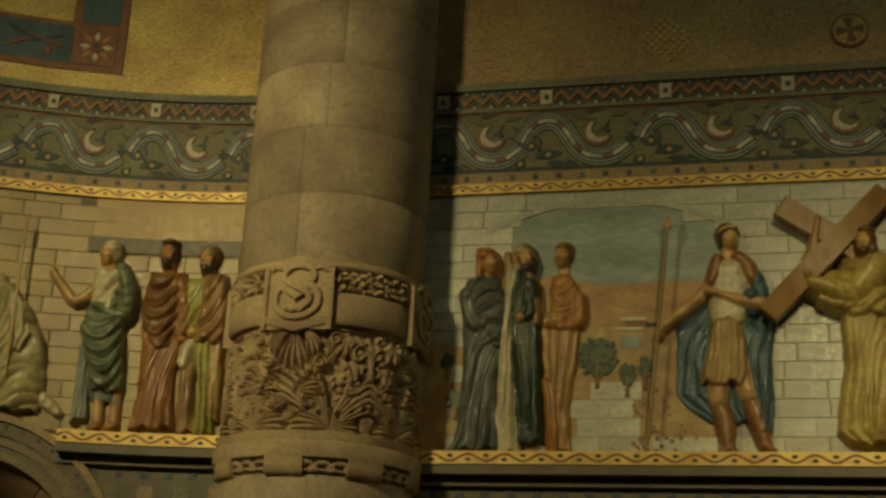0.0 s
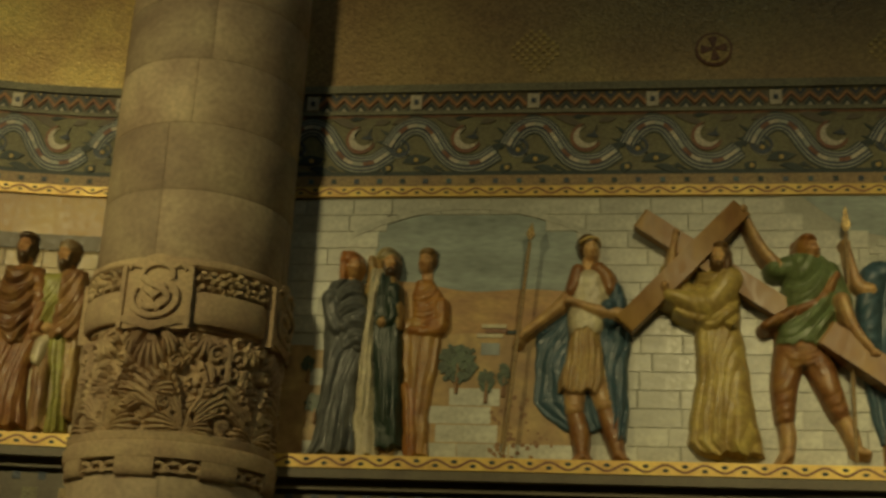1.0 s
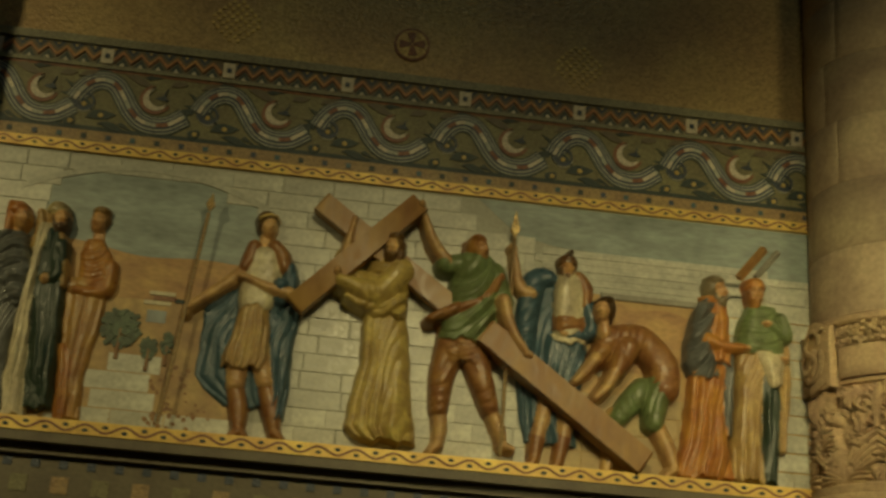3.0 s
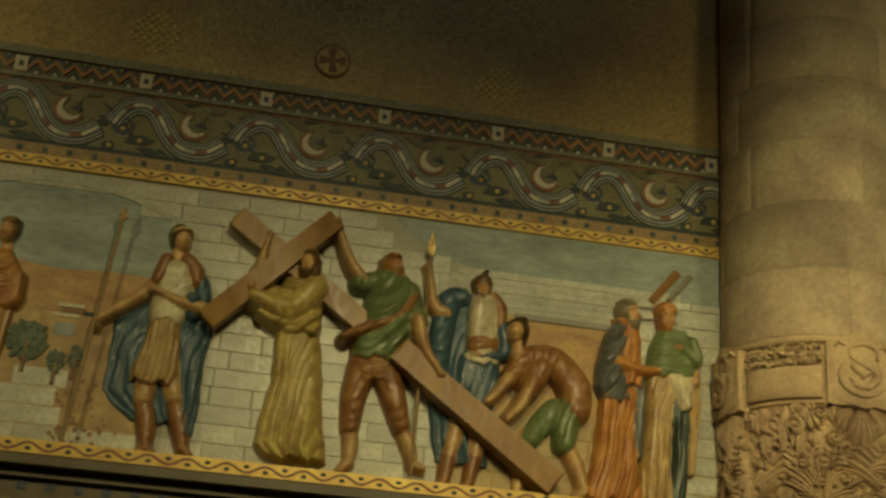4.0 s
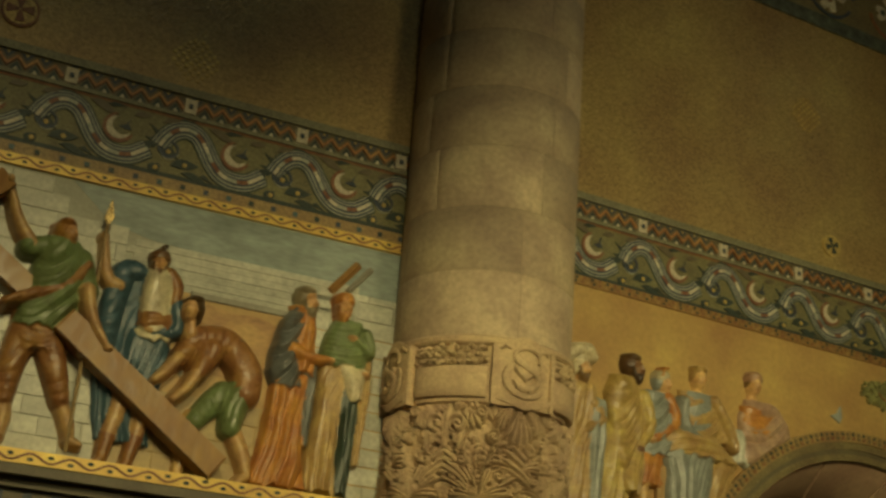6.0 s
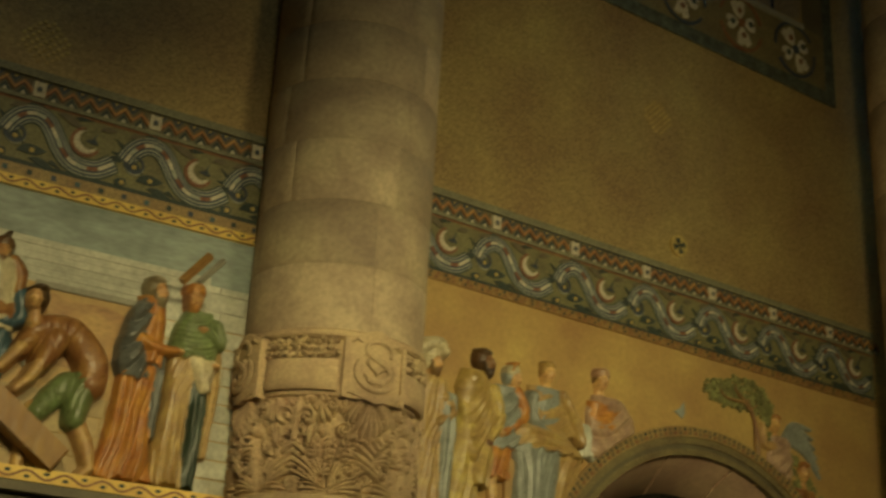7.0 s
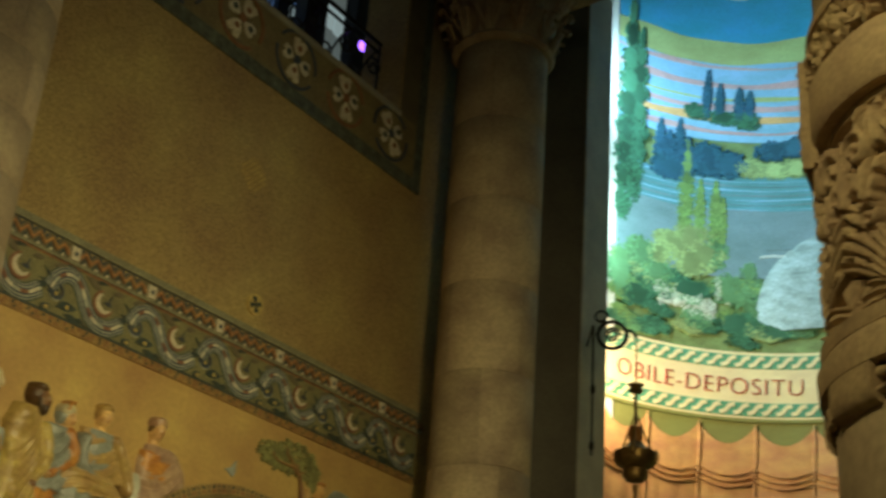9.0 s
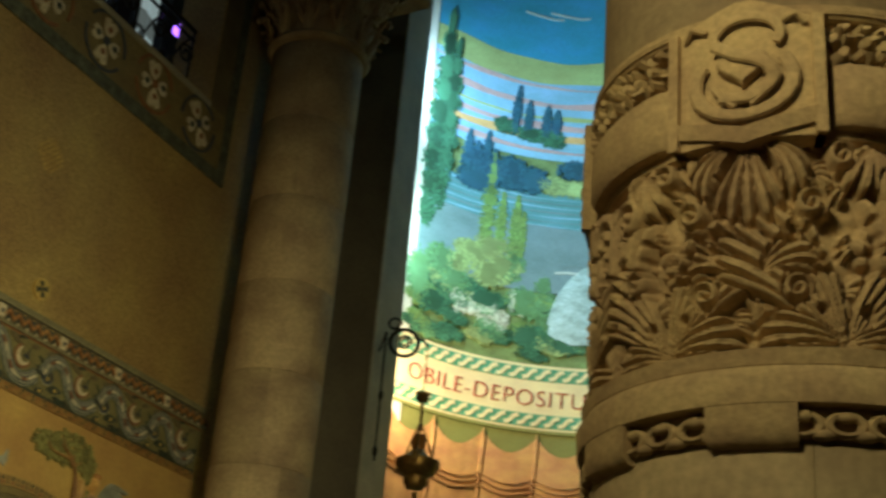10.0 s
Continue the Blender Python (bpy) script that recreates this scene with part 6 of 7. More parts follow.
for fn, lab, span in ((e_turban, "turbaned relief figure in tan and grey robes", (-0.89, -0.22, 2.5, 4.43)), (e_bowed, "bowed relief figure in a mustard mantle", (-0.54, 0.15, 2.54, 4.38)), (e_helmeted, "relief figure in silver helmet and orange tunic", (-0.24, 0.4, 2.97, 4.31)), (e_seated, "seated relief figure with grey draped knees", (0.01, 1.02, 2.78, 4.42)),
                (e_pink, "relief figure in dusty pink behind the doorway arch", (0.67, 1.61, 3.53, 4.48)), (e_winged, "small winged relief figure near a column", (2.84, 3.82, 3.66, 4.5)), (e_low, "low brown relief figure beside the doorway arch", (3.15, 3.83, 3.01, 4.12))):
    figure(EAST, lab, fn, span)
bench = solid("relief_bench", Build().box(0.12, 0.56, -0.06, 0.01, 3.1, 3.5, R_TAN, 0.02), "low tan bench under seated relief figure", "bench", EAST.m)
t = thing("painted_tree", "branching green tree in low painted relief", "painted tree", EAST.m, "painted trees")
tb = Build()
limb(tb, [(2.91, -0.02, 3.99), (2.87, -0.03, 4.28), (2.77, -0.03, 4.45)], 0.034, 0.018, BARK)
TREE_U, TREE_Z = 2.64, 4.47
for du, dz in ((-0.2, 0.02), (0.16, 0.0), (0.26, -0.04), (0.0, 0.1)):
    limb(tb, [(2.77, -0.03, 4.43), (TREE_U + du * 0.6, -0.035, TREE_Z + dz - 0.06), (TREE_U + du, -0.03, TREE_Z + dz)], 0.018, 0.008, BARK)
part("trunk", tb, t)
cr = Build()
for du, dz, rx, rz, n in ((-0.24, 0.02, 0.22, 0.09, 60), (0.06, 0.08, 0.26, 0.09, 60), (0.28, -0.02, 0.16, 0.09, 40), (-0.05, -0.03, 0.3, 0.07, 50), (0.34, -0.1, 0.1, 0.07, 24)):
    dabs(cr, TREE_U + 0.06 + du, TREE_Z + dz, rx, rz * 1.3, n * 3, 0.02, -0.010, GREENLEAF, int(du * 770) + 900, 0.02)
part("crown", cr, t)
sh = Build()
for k in range(26):
    dabs(sh, 3.1 + 0.055 * k, E_ARCH_Z + math.sqrt(max(E_ARCH_R ** 2 - (0.833 + 0.055 * k) ** 2, 0.1)) + 0.17 + 0.09 * math.sin(k * 1.7), 0.1, 0.08, 8, 0.04, -0.004, GREENLEAF, k + 500)
tagged(part("painted_shrubs", sh, panel_e), kind="stuff")
part("painted_bird", Build().plate([(1.9, 4.2), (1.97, 4.23), (2.02, 4.3), (2.03, 4.2), (2.0, 4.15)], -0.012, 0.004, R_GREY, 0.004), panel_e)


# ---- round cross discs, diaper patches and a glare spot of the gold mosaic ----
def cross_disc(bay, u, z, r, pale, lab):
    d = thing("mosaic_disc", lab, "mosaic disc", bay.m, "mosaic discs")
    circle = lambda q: [(u + q * math.cos(a), z + q * math.sin(a)) for a in [2 * math.pi * i / 28 for i in range(28)]]
    if not pale:
        part("rim", Build().plate(circle(r), -0.004, 0.014, RUST), d)
    part("field", Build().plate(circle(r * (0.86 if not pale else 1)), -0.008, 0.014, GOLDPALE), d)
    for k in range(4):
        a = math.pi / 2 * k + (0.35 if pale else 0.1)
        c, s = math.cos(a), math.sin(a)
        poly = [(u + r * (x * c - y_ * s), z + r * (x * s + y_ * c)) for x, y_ in ((0.06, -0.07), (0.68, -0.27), (0.74, 0), (0.68, 0.27), (0.06, 0.07))]
        part("cross_arm", Build().plate(poly, -0.013, 0.0, DARKTEAL if pale else RUST), d)


cross_disc(NORTH, 2.815, 5.73, 0.125, False, "rust-red cross in a round gold mosaic disc")
cross_disc(EAST, 1.99, 5.71, 0.10, True, "small pale mosaic disc with dark cross arms")
# The east patch draws a lamp's glare on the gold as brighter tesserae.
for bay, u, z in ((NORTH, 1.6, 5.75), (NORTH, 4.0, 5.72), (EAST, 1.75, 6.9)):
    hb = Build()
    for i in range(-5, 6):
        for j in range(-5, 6):
            if abs(i) + abs(j) < 7 and (i + j) % 2 == 0:
                hb.box(u + i * 0.03 - 0.013, u + i * 0.03 + 0.013, 0.004, 0.014, z + j * 0.03 - 0.013, z + j * 0.03 + 0.013, GOLDPALE)
    solid("mosaic_diaper", hb, "faint diamond patch of brighter gold tesserae, on the east wall as glare", "mosaic patch", bay.m, "mosaic patches", "stuff")

# ---- framed mosaic corner on the west wall ----
fw = thing("mosaic_frame", "blue mosaic frame with a square rosette corner", "mosaic frame", WEST.m, kind="structure")
U1, Z0 = -2.40, 5.66
part("rust_edge", strip(WEST, -0.002, 0.011, Z0 - 0.03, Z0 + 0.36, RUST, u0=-5.2, u1=U1 + 0.04), fw)
part("blue_band", strip(WEST, -0.006, 0.0, Z0 + 0.02, Z0 + 0.32, R_TEAL, u0=-5.2, u1=U1 - 0.34), fw)
part("upright_edge", strip(WEST, -0.002, 0.011, Z0 + 0.36, Z0 + 3.2, RUST, u0=U1 - 0.36, u1=U1 + 0.04), fw)
part("upright_band", strip(WEST, -0.006, 0.0, Z0 + 0.36, Z0 + 3.2, R_TEAL, u0=U1 - 0.30, u1=U1 - 0.02), fw)
part("corner_tile", strip(WEST, -0.012, 0.0, Z0 + 0.02, Z0 + 0.31, RUST, u0=U1 - 0.31, u1=U1 - 0.02), fw)
rb = Build()
uc, zc = U1 - 0.165, Z0 + 0.165
for k in range(8):
    a = math.pi / 4 * k
    rb.plate([(uc + q * math.cos(a + o), zc + q * math.sin(a + o)) for q, o in ((0.04, 0), (0.085, 0.28), (0.125 if k % 2 == 0 else 0.15, 0), (0.085, -0.28))], -0.02, -0.008, (CREAM, ORANGE)[k % 2])
rb.plate([(uc + 0.045 * math.cos(a), zc + 0.045 * math.sin(a)) for a in [2 * math.pi * i / 14 for i in range(14)]], -0.024, -0.008, RUST)
rb.plate([(uc + 0.022 * math.cos(a), zc + 0.022 * math.sin(a)) for a in [2 * math.pi * i / 10 for i in range(10)]], -0.028, -0.008, NAVY)
part("rosette", rb.warp(arc_warp), fw)
vb = Build()
for k in range(5):
    u = U1 - 0.6 - 0.5 * k
    ribbon(vb, [(u - 0.2, 0.0), (u, 0.1), (u + 0.2, 0.05)], -0.012, 0.012, -0.014, -0.004, RUST, Z0 + 0.1)
    ribbon(vb, [(u - 0.2, 0.17), (u, 0.07), (u + 0.2, 0.14)], -0.012, 0.012, -0.014, -0.004, NAVY, Z0 + 0.1)
    vb.blob((u + 0.1, -0.008, Z0 + 0.1), (0.03, 0.01, 0.045), RUST)
part("vine", vb.warp(arc_warp), fw)


# ---- gallery opening in the east wall ----
GALLERY = EAST.m @ pose(0.34, 0, 0.2)
gf = thing("gallery_surround", "green mosaic surround with a row of leafy rosettes", "mosaic frame", GALLERY, kind="structure")
part("sill_band", Build().box(-0.6, 3.94, -0.012, 0.013, 7.66, 7.80, SURROUND), gf)
part("jamb_band", Build().box(3.80, 3.94, -0.012, 0.013, 7.80, 12.9, SURROUND), gf)
part("rosette_field", Build().box(-0.6, 3.80, -0.004, 0.013, 7.80, 8.44, BROWNFIELD), gf)
part("jamb_field", Build().box(3.50, 3.80, -0.004, 0.013, 8.44, 12.9, MOULDSHADE), gf)
part("stone_sill", Build().box(-0.1, 3.48, -0.03, 0.6, 8.40, 8.47, GREYSTRIP, 0.01), gf)


def rosette(edge):
    """Pale heart-shaped petals with dark and red dots, inside a broken ring."""
    b = Build()
    for k in range(4):
        a = math.pi / 2 * k + 0.55
        long = 0.2 if k % 2 else 0.16
        b.plate([(q * math.cos(a + o), q * math.sin(a + o)) for q, o in ((0.03, 0), (0.11, -0.55), (long, -0.42), (long + 0.01, -0.15), (long - 0.025, 0), (long + 0.01, 0.15), (long, 0.42), (0.11, 0.55))], -0.016, 0.0, CREAM if k % 2 else PALESTRIP, 0.005)
        b.plate([(0.11 * math.cos(a) + 0.028 * math.cos(t), 0.11 * math.sin(a) + 0.028 * math.sin(t)) for t in [2 * math.pi * i / 8 for i in range(8)]], -0.021, -0.01, (DARKTEAL, RUST)[k % 2])
    b.plate([(0.04 * math.cos(t), 0.04 * math.sin(t)) for t in [2 * math.pi * i / 10 for i in range(10)]], -0.022, -0.01, edge)
    for a0 in (35, 215):
        ribbon(b, [(0.245 * math.cos(a), 0.245 * math.sin(a)) for a in [radians(a0 + 150 * i / 16) for i in range(17)]], -0.013, 0.013, -0.012, 0.0, edge, 0)
    return b


rosettes = [rosette(NAVY).mesh("rosette"), rosette(RUST).mesh("rosette")]
for k in range(6):
    part("rosette", rosettes[k % 2], gf, m=pose(3.34 - 0.80 * k, -0.004, 8.12, 0, 20 * k, 0) @ Matrix.Diagonal((1.2, 1, 1.2, 1)))

# The room's dark surfaces stand in for its dimness.
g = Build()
g.box(-0.6, 5.6, 0.6, 3.4, 8.2, 8.3, MOULDSHADE).box(-0.6, 5.6, 3.3, 3.4, 8.3, 13, MOULDSHADE).box(-0.6, 5.6, 0.6, 3.4, 13, 13.1, MOULDSHADE).box(-0.7, -0.6, 0.6, 3.4, 8.2, 13.1, MOULDSHADE).box(5.6, 5.7, 0.6, 3.4, 8.2, 13.1, MOULDSHADE)
solid("gallery_room", g, "gallery room behind the wall opening, coloured dark for its shade", "gallery", GALLERY, kind="structure")
GLASS_A = glow("pale_lit_glass", (0.42, 0.55, 0.55), 0.5)
GLASS_B = glow("blue_lit_glass", (0.10, 0.20, 0.42), 0.45)
GLASS_C = glow("grey_lit_glass", (0.16, 0.20, 0.19), 0.45)
PURPLE = glow("purple_lamp_glass", (0.32, 0.12, 1.0), 3.2)
win = thing("window_1", "leaded stained glass window glowing pale blue", "window", GALLERY, kind="structure")
rng = random.Random(12)
for i, (a, c) in enumerate(((2.55, 3.05), (3.25, 3.72), (3.92, 4.4), (4.6, 5.1))):
    fb = Build()
    for box in ((a - 0.05, a, 8.4, 12.6), (c, c + 0.05, 8.4, 12.6)):
        fb.box(box[0], box[1], 1.62, 1.8, box[2], box[3], IRON)
    mull = part("mullion", fb, win)
    z = 8.5
    while z < 12.4:
        h = rng.uniform(0.18, 0.42)
        k = rng.choice((1, 2))
        for j in range(k):
            x0, x1 = a + (c - a) * j / k, a + (c - a) * (j + 1) / k
            skew = rng.uniform(-0.05, 0.05)
            part("pane", Build().plate([(x0 + 0.012, z), (x1 - 0.012, z + skew), (x1 - 0.012, z + h - 0.02 + skew), (x0 + 0.012, z + h - 0.02)], 1.70, 1.72, rng.choice((GLASS_A, GLASS_B, GLASS_C, GLASS_A))), mull)
        z += h
for k in range(3):
    solid("gallery_post", Build().box(2.2 + 0.9 * k, 2.42 + 0.9 * k, 1.2, 1.4, 8.3, 12.9, IRON, 0.01), "dark slender post in the gallery", "post", GALLERY, "gallery posts")
rail = thing("gallery_railing", "black wrought iron railing with scrolls in gallery opening", "railing", GALLERY)
for z, r in ((9.42, 0.025), (9.30, 0.018), (8.58, 0.02)):
    part("rail_bar", Build().tube([(-0.1, 0.35, z), (3.47, 0.35, z)], r, IRON, 8), rail)
sc = Build()
for k in range(2):
    pts = [(0.13 * (1 - 0.8 * t / 24) * math.cos(t * 0.42), 0.35, 0.13 * (1 - 0.8 * t / 24) * math.sin(t * 0.42)) for t in range(25)]
    sc.tube([(p[0] * (1 - 2 * k) + 0.16 * (2 * k - 1) * -1, p[1], 8.95 + p[2] * (1 - 2 * k) + 0.12 * (1 - 2 * k)) for p in pts], 0.014, IRON, 6)
sc.tube([(-0.2, 0.35, 8.58), (-0.05, 0.35, 8.9), (0.05, 0.35, 9.1), (0.2, 0.35, 9.3)], 0.014, IRON, 6)
sm = sc.mesh("iron_scroll")
for k in range(7):
    part("iron_scroll", sm, rail, m=pose(0.2 + 0.5 * k, 0, 0))
    part("baluster", Build().tube([(0.45 + 0.5 * k, 0.35, 8.47), (0.45 + 0.5 * k, 0.35, 9.42)], 0.014, IRON, 8), rail)
ball = thing("gallery_lamp", "small round purple glowing lamp hung in the gallery", "lamp", GALLERY)
part("globe", Build().blob((3.54, 0.65, 9.55), (0.075, 0.075, 0.075), PURPLE, 14, 10), ball)
part("hanger", Build().tube([(3.54, 0.65, 9.6), (3.54, 0.65, 13.0)], 0.008, IRON, 6), ball)

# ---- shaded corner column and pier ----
c3 = thing("corner_column", "tall shaded stone column with leafy capital", "column", pose(12.327, 6.537, 0) @ Matrix.Diagonal((1.1, 1.1, 1, 1)))
for k in range(10):
    drum_blocks(c3, 0.95 * k, 0.95 * (k + 1), 0.46, 50 + k, STONE)
part("shaft_core", lathe([(0.445, 0), (0.445, 9.5)], MORTAR), c3)
part("neck_ring", lathe([(0.44, 9.48), (0.5, 9.5), (0.53, 9.55), (0.5, 9.6), (0.45, 9.62)], CARVED), c3)
cap = Build()
rng = random.Random(77)
rows = []
for i in range(22):
    z = 9.6 + 1.0 * i / 21
    r = 0.45 + 0.30 * (i / 21) ** 1.7
    rows.append([((r + 0.05 * noise.noise(Vector((math.cos(a) * 4, math.sin(a) * 4, z * 5)))) * math.sin(a), -(r + 0.05 * noise.noise(Vector((math.cos(a) * 4, math.sin(a) * 4, z * 5)))) * math.cos(a), z) for a in [2 * math.pi * j / 64 for j in range(64)]])
cap.rings(rows, CARVED)
part("capital_bell", cap, c3)
lf = Build()
limb(lf, [(0, 0.0, 0), (0, -0.06, 0.18), (0, -0.16, 0.34), (0, -0.22, 0.30)], 0.07, 0.04, CARVED, 7)
for s in (-1, 1):
    limb(lf, [(0, 0.0, 0.02), (s * 0.08, -0.07, 0.16), (s * 0.13, -0.13, 0.27), (s * 0.12, -0.17, 0.24)], 0.045, 0.02, CARVED, 6)
lm = lf.mesh("capital_leaf")
for row, (r, z, n) in enumerate(((0.45, 9.62, 10), (0.52, 9.98, 10), (0.60, 10.3, 8))):
    for k in range(n):
        a = 2 * math.pi * (k + 0.5 * row) / n
        part("capital_leaf", lm, c3, m=pose(r * math.sin(a), -r * math.cos(a), z, 0, 0, math.degrees(a)))
part("abacus", Build().box(-0.8, 0.8, -0.8, 0.8, 10.62, 10.82, CARVED, 0.03), c3)
solid("wall_over_column", Build().box(11.6, 13.1, 6.0, 7.6, 10.82, TOP, SHADESTONE), "stone wall resting on the column capital, coloured as in shade", "wall", kind="structure")
# Pier in the shade-coloured stone; a pale strip paints its lit edge.
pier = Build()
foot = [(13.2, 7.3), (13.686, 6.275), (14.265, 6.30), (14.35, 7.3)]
pier.rings([[(x, y, z) for x, y in foot] for z in (0, TOP)], SHADESTONE)
solid("pier", pier, "tall stone pier at the apse opening, shade put into its colour", "pier", kind="structure", smooth=False)
solid("pier_trim", Build().rings([[(x, y, z) for x, y in ((13.69, 6.255), (14.25, 6.272), (14.275, 6.295), (13.688, 6.27))] for z in (0, TOP)], PALESTRIP), "lit edge of the pier drawn as a pale strip", "trim", kind="structure", smooth=False)

# ---- the apse with its painted landscape ----
AX, AY, AR, AZ = 15.96, 4.70, 3.2, radians(16.9)


def apse_warp(u, y, z, lean=0.055):
    a = AZ - (u + lean * (z - 8)) / AR
    return (AX + (AR + y) * math.cos(a), AY + (AR + y) * math.sin(a), z * 1.03 - 0.414 if z > 0 else z)


def apse_strip(y0, y1, z0, z1, m, u0=-4.9, u1=4.4, wave=0.0, seed=0.0):
    rows, n = [], 60
    for i in range(n + 1):
        u = u0 + (u1 - u0) * i / n
        d = wave * (math.sin(u * 2.3 + seed) + 0.5 * math.sin(u * 5.1 + 2 * seed))
        rows.append([apse_warp(u, y, z, 0.0) for y, z in ((y0, z0), (y0, z1 + d), (y1, z1 + d), (y1, z0))])
    return Build().rings(rows, m)


def paint(name, colour, isl=0.0, vary=0.22, coarse=1.6, streak=2.0):
    return mat(name, colour, 0.5, vary, 22, coarse, 0.2, island=isl, streak=streak)


P_BLUE = paint("sky_blue_paint", (0.035, 0.30, 0.52))
P_LIME = paint("yellow_green_sky_paint", (0.34, 0.44, 0.19))
P_PALE = paint("pale_blue_sky_paint", (0.22, 0.45, 0.66))
P_ROSE = paint("rose_sky_paint", (0.48, 0.33, 0.34))
P_ORANGE = paint("orange_sky_paint", (0.60, 0.38, 0.17))
P_TEAL = paint("teal_terrace_paint", (0.10, 0.28, 0.33))
P_SLATE = paint("slate_wall_paint", (0.16, 0.26, 0.31))
P_GROUND = paint("mossy_ground_paint", (0.16, 0.24, 0.10), vary=0.35, coarse=4)
P_DARKBLUE = paint("dark_blue_tree_paint", (0.025, 0.10, 0.16), 0.38)
P_CYPRESS = paint("cypress_green_paint", (0.04, 0.14, 0.085), 0.6)
P_LIGHTTREE = paint("light_green_tree_paint", (0.15, 0.27, 0.09), 0.38)
P_BUSH = paint("bush_green_paint", (0.24, 0.34, 0.15), 0.4)
P_MID = paint("mid_green_paint", (0.11, 0.26, 0.13), 0.4)
P_FLOWER = paint("white_flower_paint", (0.55, 0.62, 0.55), 0.3)
P_WATER = paint("pale_water_paint", (0.42, 0.52, 0.55))
P_ARCH = paint("hazy_arch_paint", (0.28, 0.41, 0.46), vary=0.4, coarse=4)
P_GLARE = paint("white_glare_paint", (0.62, 0.64, 0.60), vary=0.15)
P_CREAM = paint("cream_band_paint", (0.72, 0.66, 0.42), vary=0.1)
P_GREENBAND = paint("green_band_paint", (0.10, 0.33, 0.22), vary=0.15)
P_RED = paint("red_letter_paint", (0.36, 0.06, 0.05), vary=0.1)
P_DRAPE = paint("peach_drape_paint", (0.60, 0.34, 0.15), vary=0.14, coarse=3)
P_DRAPE2 = paint("brown_drape_line_paint", (0.52, 0.29, 0.125), vary=0.15)
P_OLIVE = paint("olive_band_paint", (0.22, 0.24, 0.08), vary=0.15)

apse = thing("apse_wall", "curved apse wall painted with a garden landscape and lettered band", "wall painting", kind="structure")
part("masonry", apse_strip(0.0, 0.3, 0, TOP, P_GROUND), apse)
for nm, z0, z1, m_, w_, s_ in (("blue_sky", 13.3, TOP, P_BLUE, 0.0, 0), ("lime_sky", 12.92, 13.38, P_LIME, 0.03, 1), ("pale_sky", 11.6, 12.96, P_PALE, 0.02, 2), ("terrace", 10.4, 11.0, P_TEAL, 0.03, 3), ("slate_wall", 9.4, 10.45, P_SLATE, 0.02, 4)):
    y_ = {"blue_sky": -0.004, "lime_sky": -0.008, "pale_sky": -0.012, "terrace": -0.022, "slate_wall": -0.026}[nm]
    part(nm, apse_strip(y_, 0.0, z0, z1, m_, wave=w_, seed=s_), apse)
for k, (z, h, m_) in enumerate(((12.86, 0.05, P_ROSE), (12.52, 0.1, P_ROSE), (12.3, 0.05, P_LIME), (12.12, 0.09, P_ROSE), (11.92, 0.12, P_ORANGE), (11.72, 0.06, P_ROSE))):
    part("cloud_streak", apse_strip(-0.016 - 0.001 * k, -0.006, z, z + h, m_, wave=0.025, seed=k * 1.3), apse)
for k in range(7):
    part("terrace_line", apse_strip(-0.030, -0.02, 10.47 + 0.075 * k, 10.485 + 0.075 * k, P_SLATE if k % 2 else P_PALE, u0=-2.9, u1=1.0, wave=0.008, seed=k), apse)
for u, z in ((-1.25, 14.26), (-1.68, 14.2)):
    cb = Build()
    ribbon(cb, [(u - 0.16, 0.02), (u, 0.0), (u + 0.35, -0.04), (u + 0.5, -0.02)], -0.02, 0.02, -0.012, -0.002, P_WATER, z)
    part("painted_cloud", cb.warp(apse_warp), apse)


def painted_tree(lab, shapes, m, seed, trunk=None):
    t = thing("painted_tree", lab, "painted tree", group="painted trees")
    b = Build()
    for k, (cx, cz, rx, rz, n, size) in enumerate(shapes):
        if m is not P_FLOWER:
            b.plate([(cx + rx * 0.62 * (1 + 0.12 * math.sin(5 * a + k)) * math.cos(a), cz + rz * 0.8 * math.sin(a)) for a in [2 * math.pi * i / 20 for i in range(20)]], -0.0315 - 0.0002 * k, 0.0, m)
        dabs(b, cx, cz, rx, rz, int(n * 5), size * 0.36, -0.0322, m, seed * 31 + k, 0.0005)
    part("crown", b.warp(apse_warp), t)
    if trunk and m is P_MID:
        part("trunk", Build().tube([(trunk[0], -0.03, trunk[1]), (trunk[0], -0.034, trunk[2])], 0.018, P_CYPRESS, 6).warp(apse_warp), t)


def spire(cx, z0, z1, r, n, size):
    out = []
    for k in range(9):
        t = k / 8
        out.append((cx, z0 + (z1 - z0) * t, r * (math.sin(math.pi * (0.2 + 0.75 * t))) ** 0.8, (z1 - z0) / 13, n, size))
    return out


painted_tree("tall dark cypress in a painted garden", spire(-3.13, 10.2, 13.5, 0.27, 26, 0.085), P_CYPRESS, 1, (-3.2, 9.4, 10.4))
painted_tree("tall dark cypress in a painted garden", spire(-2.93, 10.5, 13.1, 0.20, 22, 0.07), P_CYPRESS, 2, (-2.93, 9.6, 10.6))
for k, (u, z0, z1) in enumerate(((-2.52, 10.9, 11.75), (-2.36, 10.95, 11.6), (-2.2, 10.95, 11.8), (-2.05, 10.95, 11.55))):
    painted_tree("dark blue cypress on a painted horizon", spire(u, z0, z1, 0.12, 12, 0.05), P_DARKBLUE, 10 + k)
painted_tree("broad dark blue trees on a painted horizon", [(-1.75, 11.25, 0.34, 0.3, 90, 0.07), (-1.4, 11.2, 0.3, 0.25, 70, 0.07), (-2.3, 11.0, 0.4, 0.2, 70, 0.06)], P_DARKBLUE, 20)
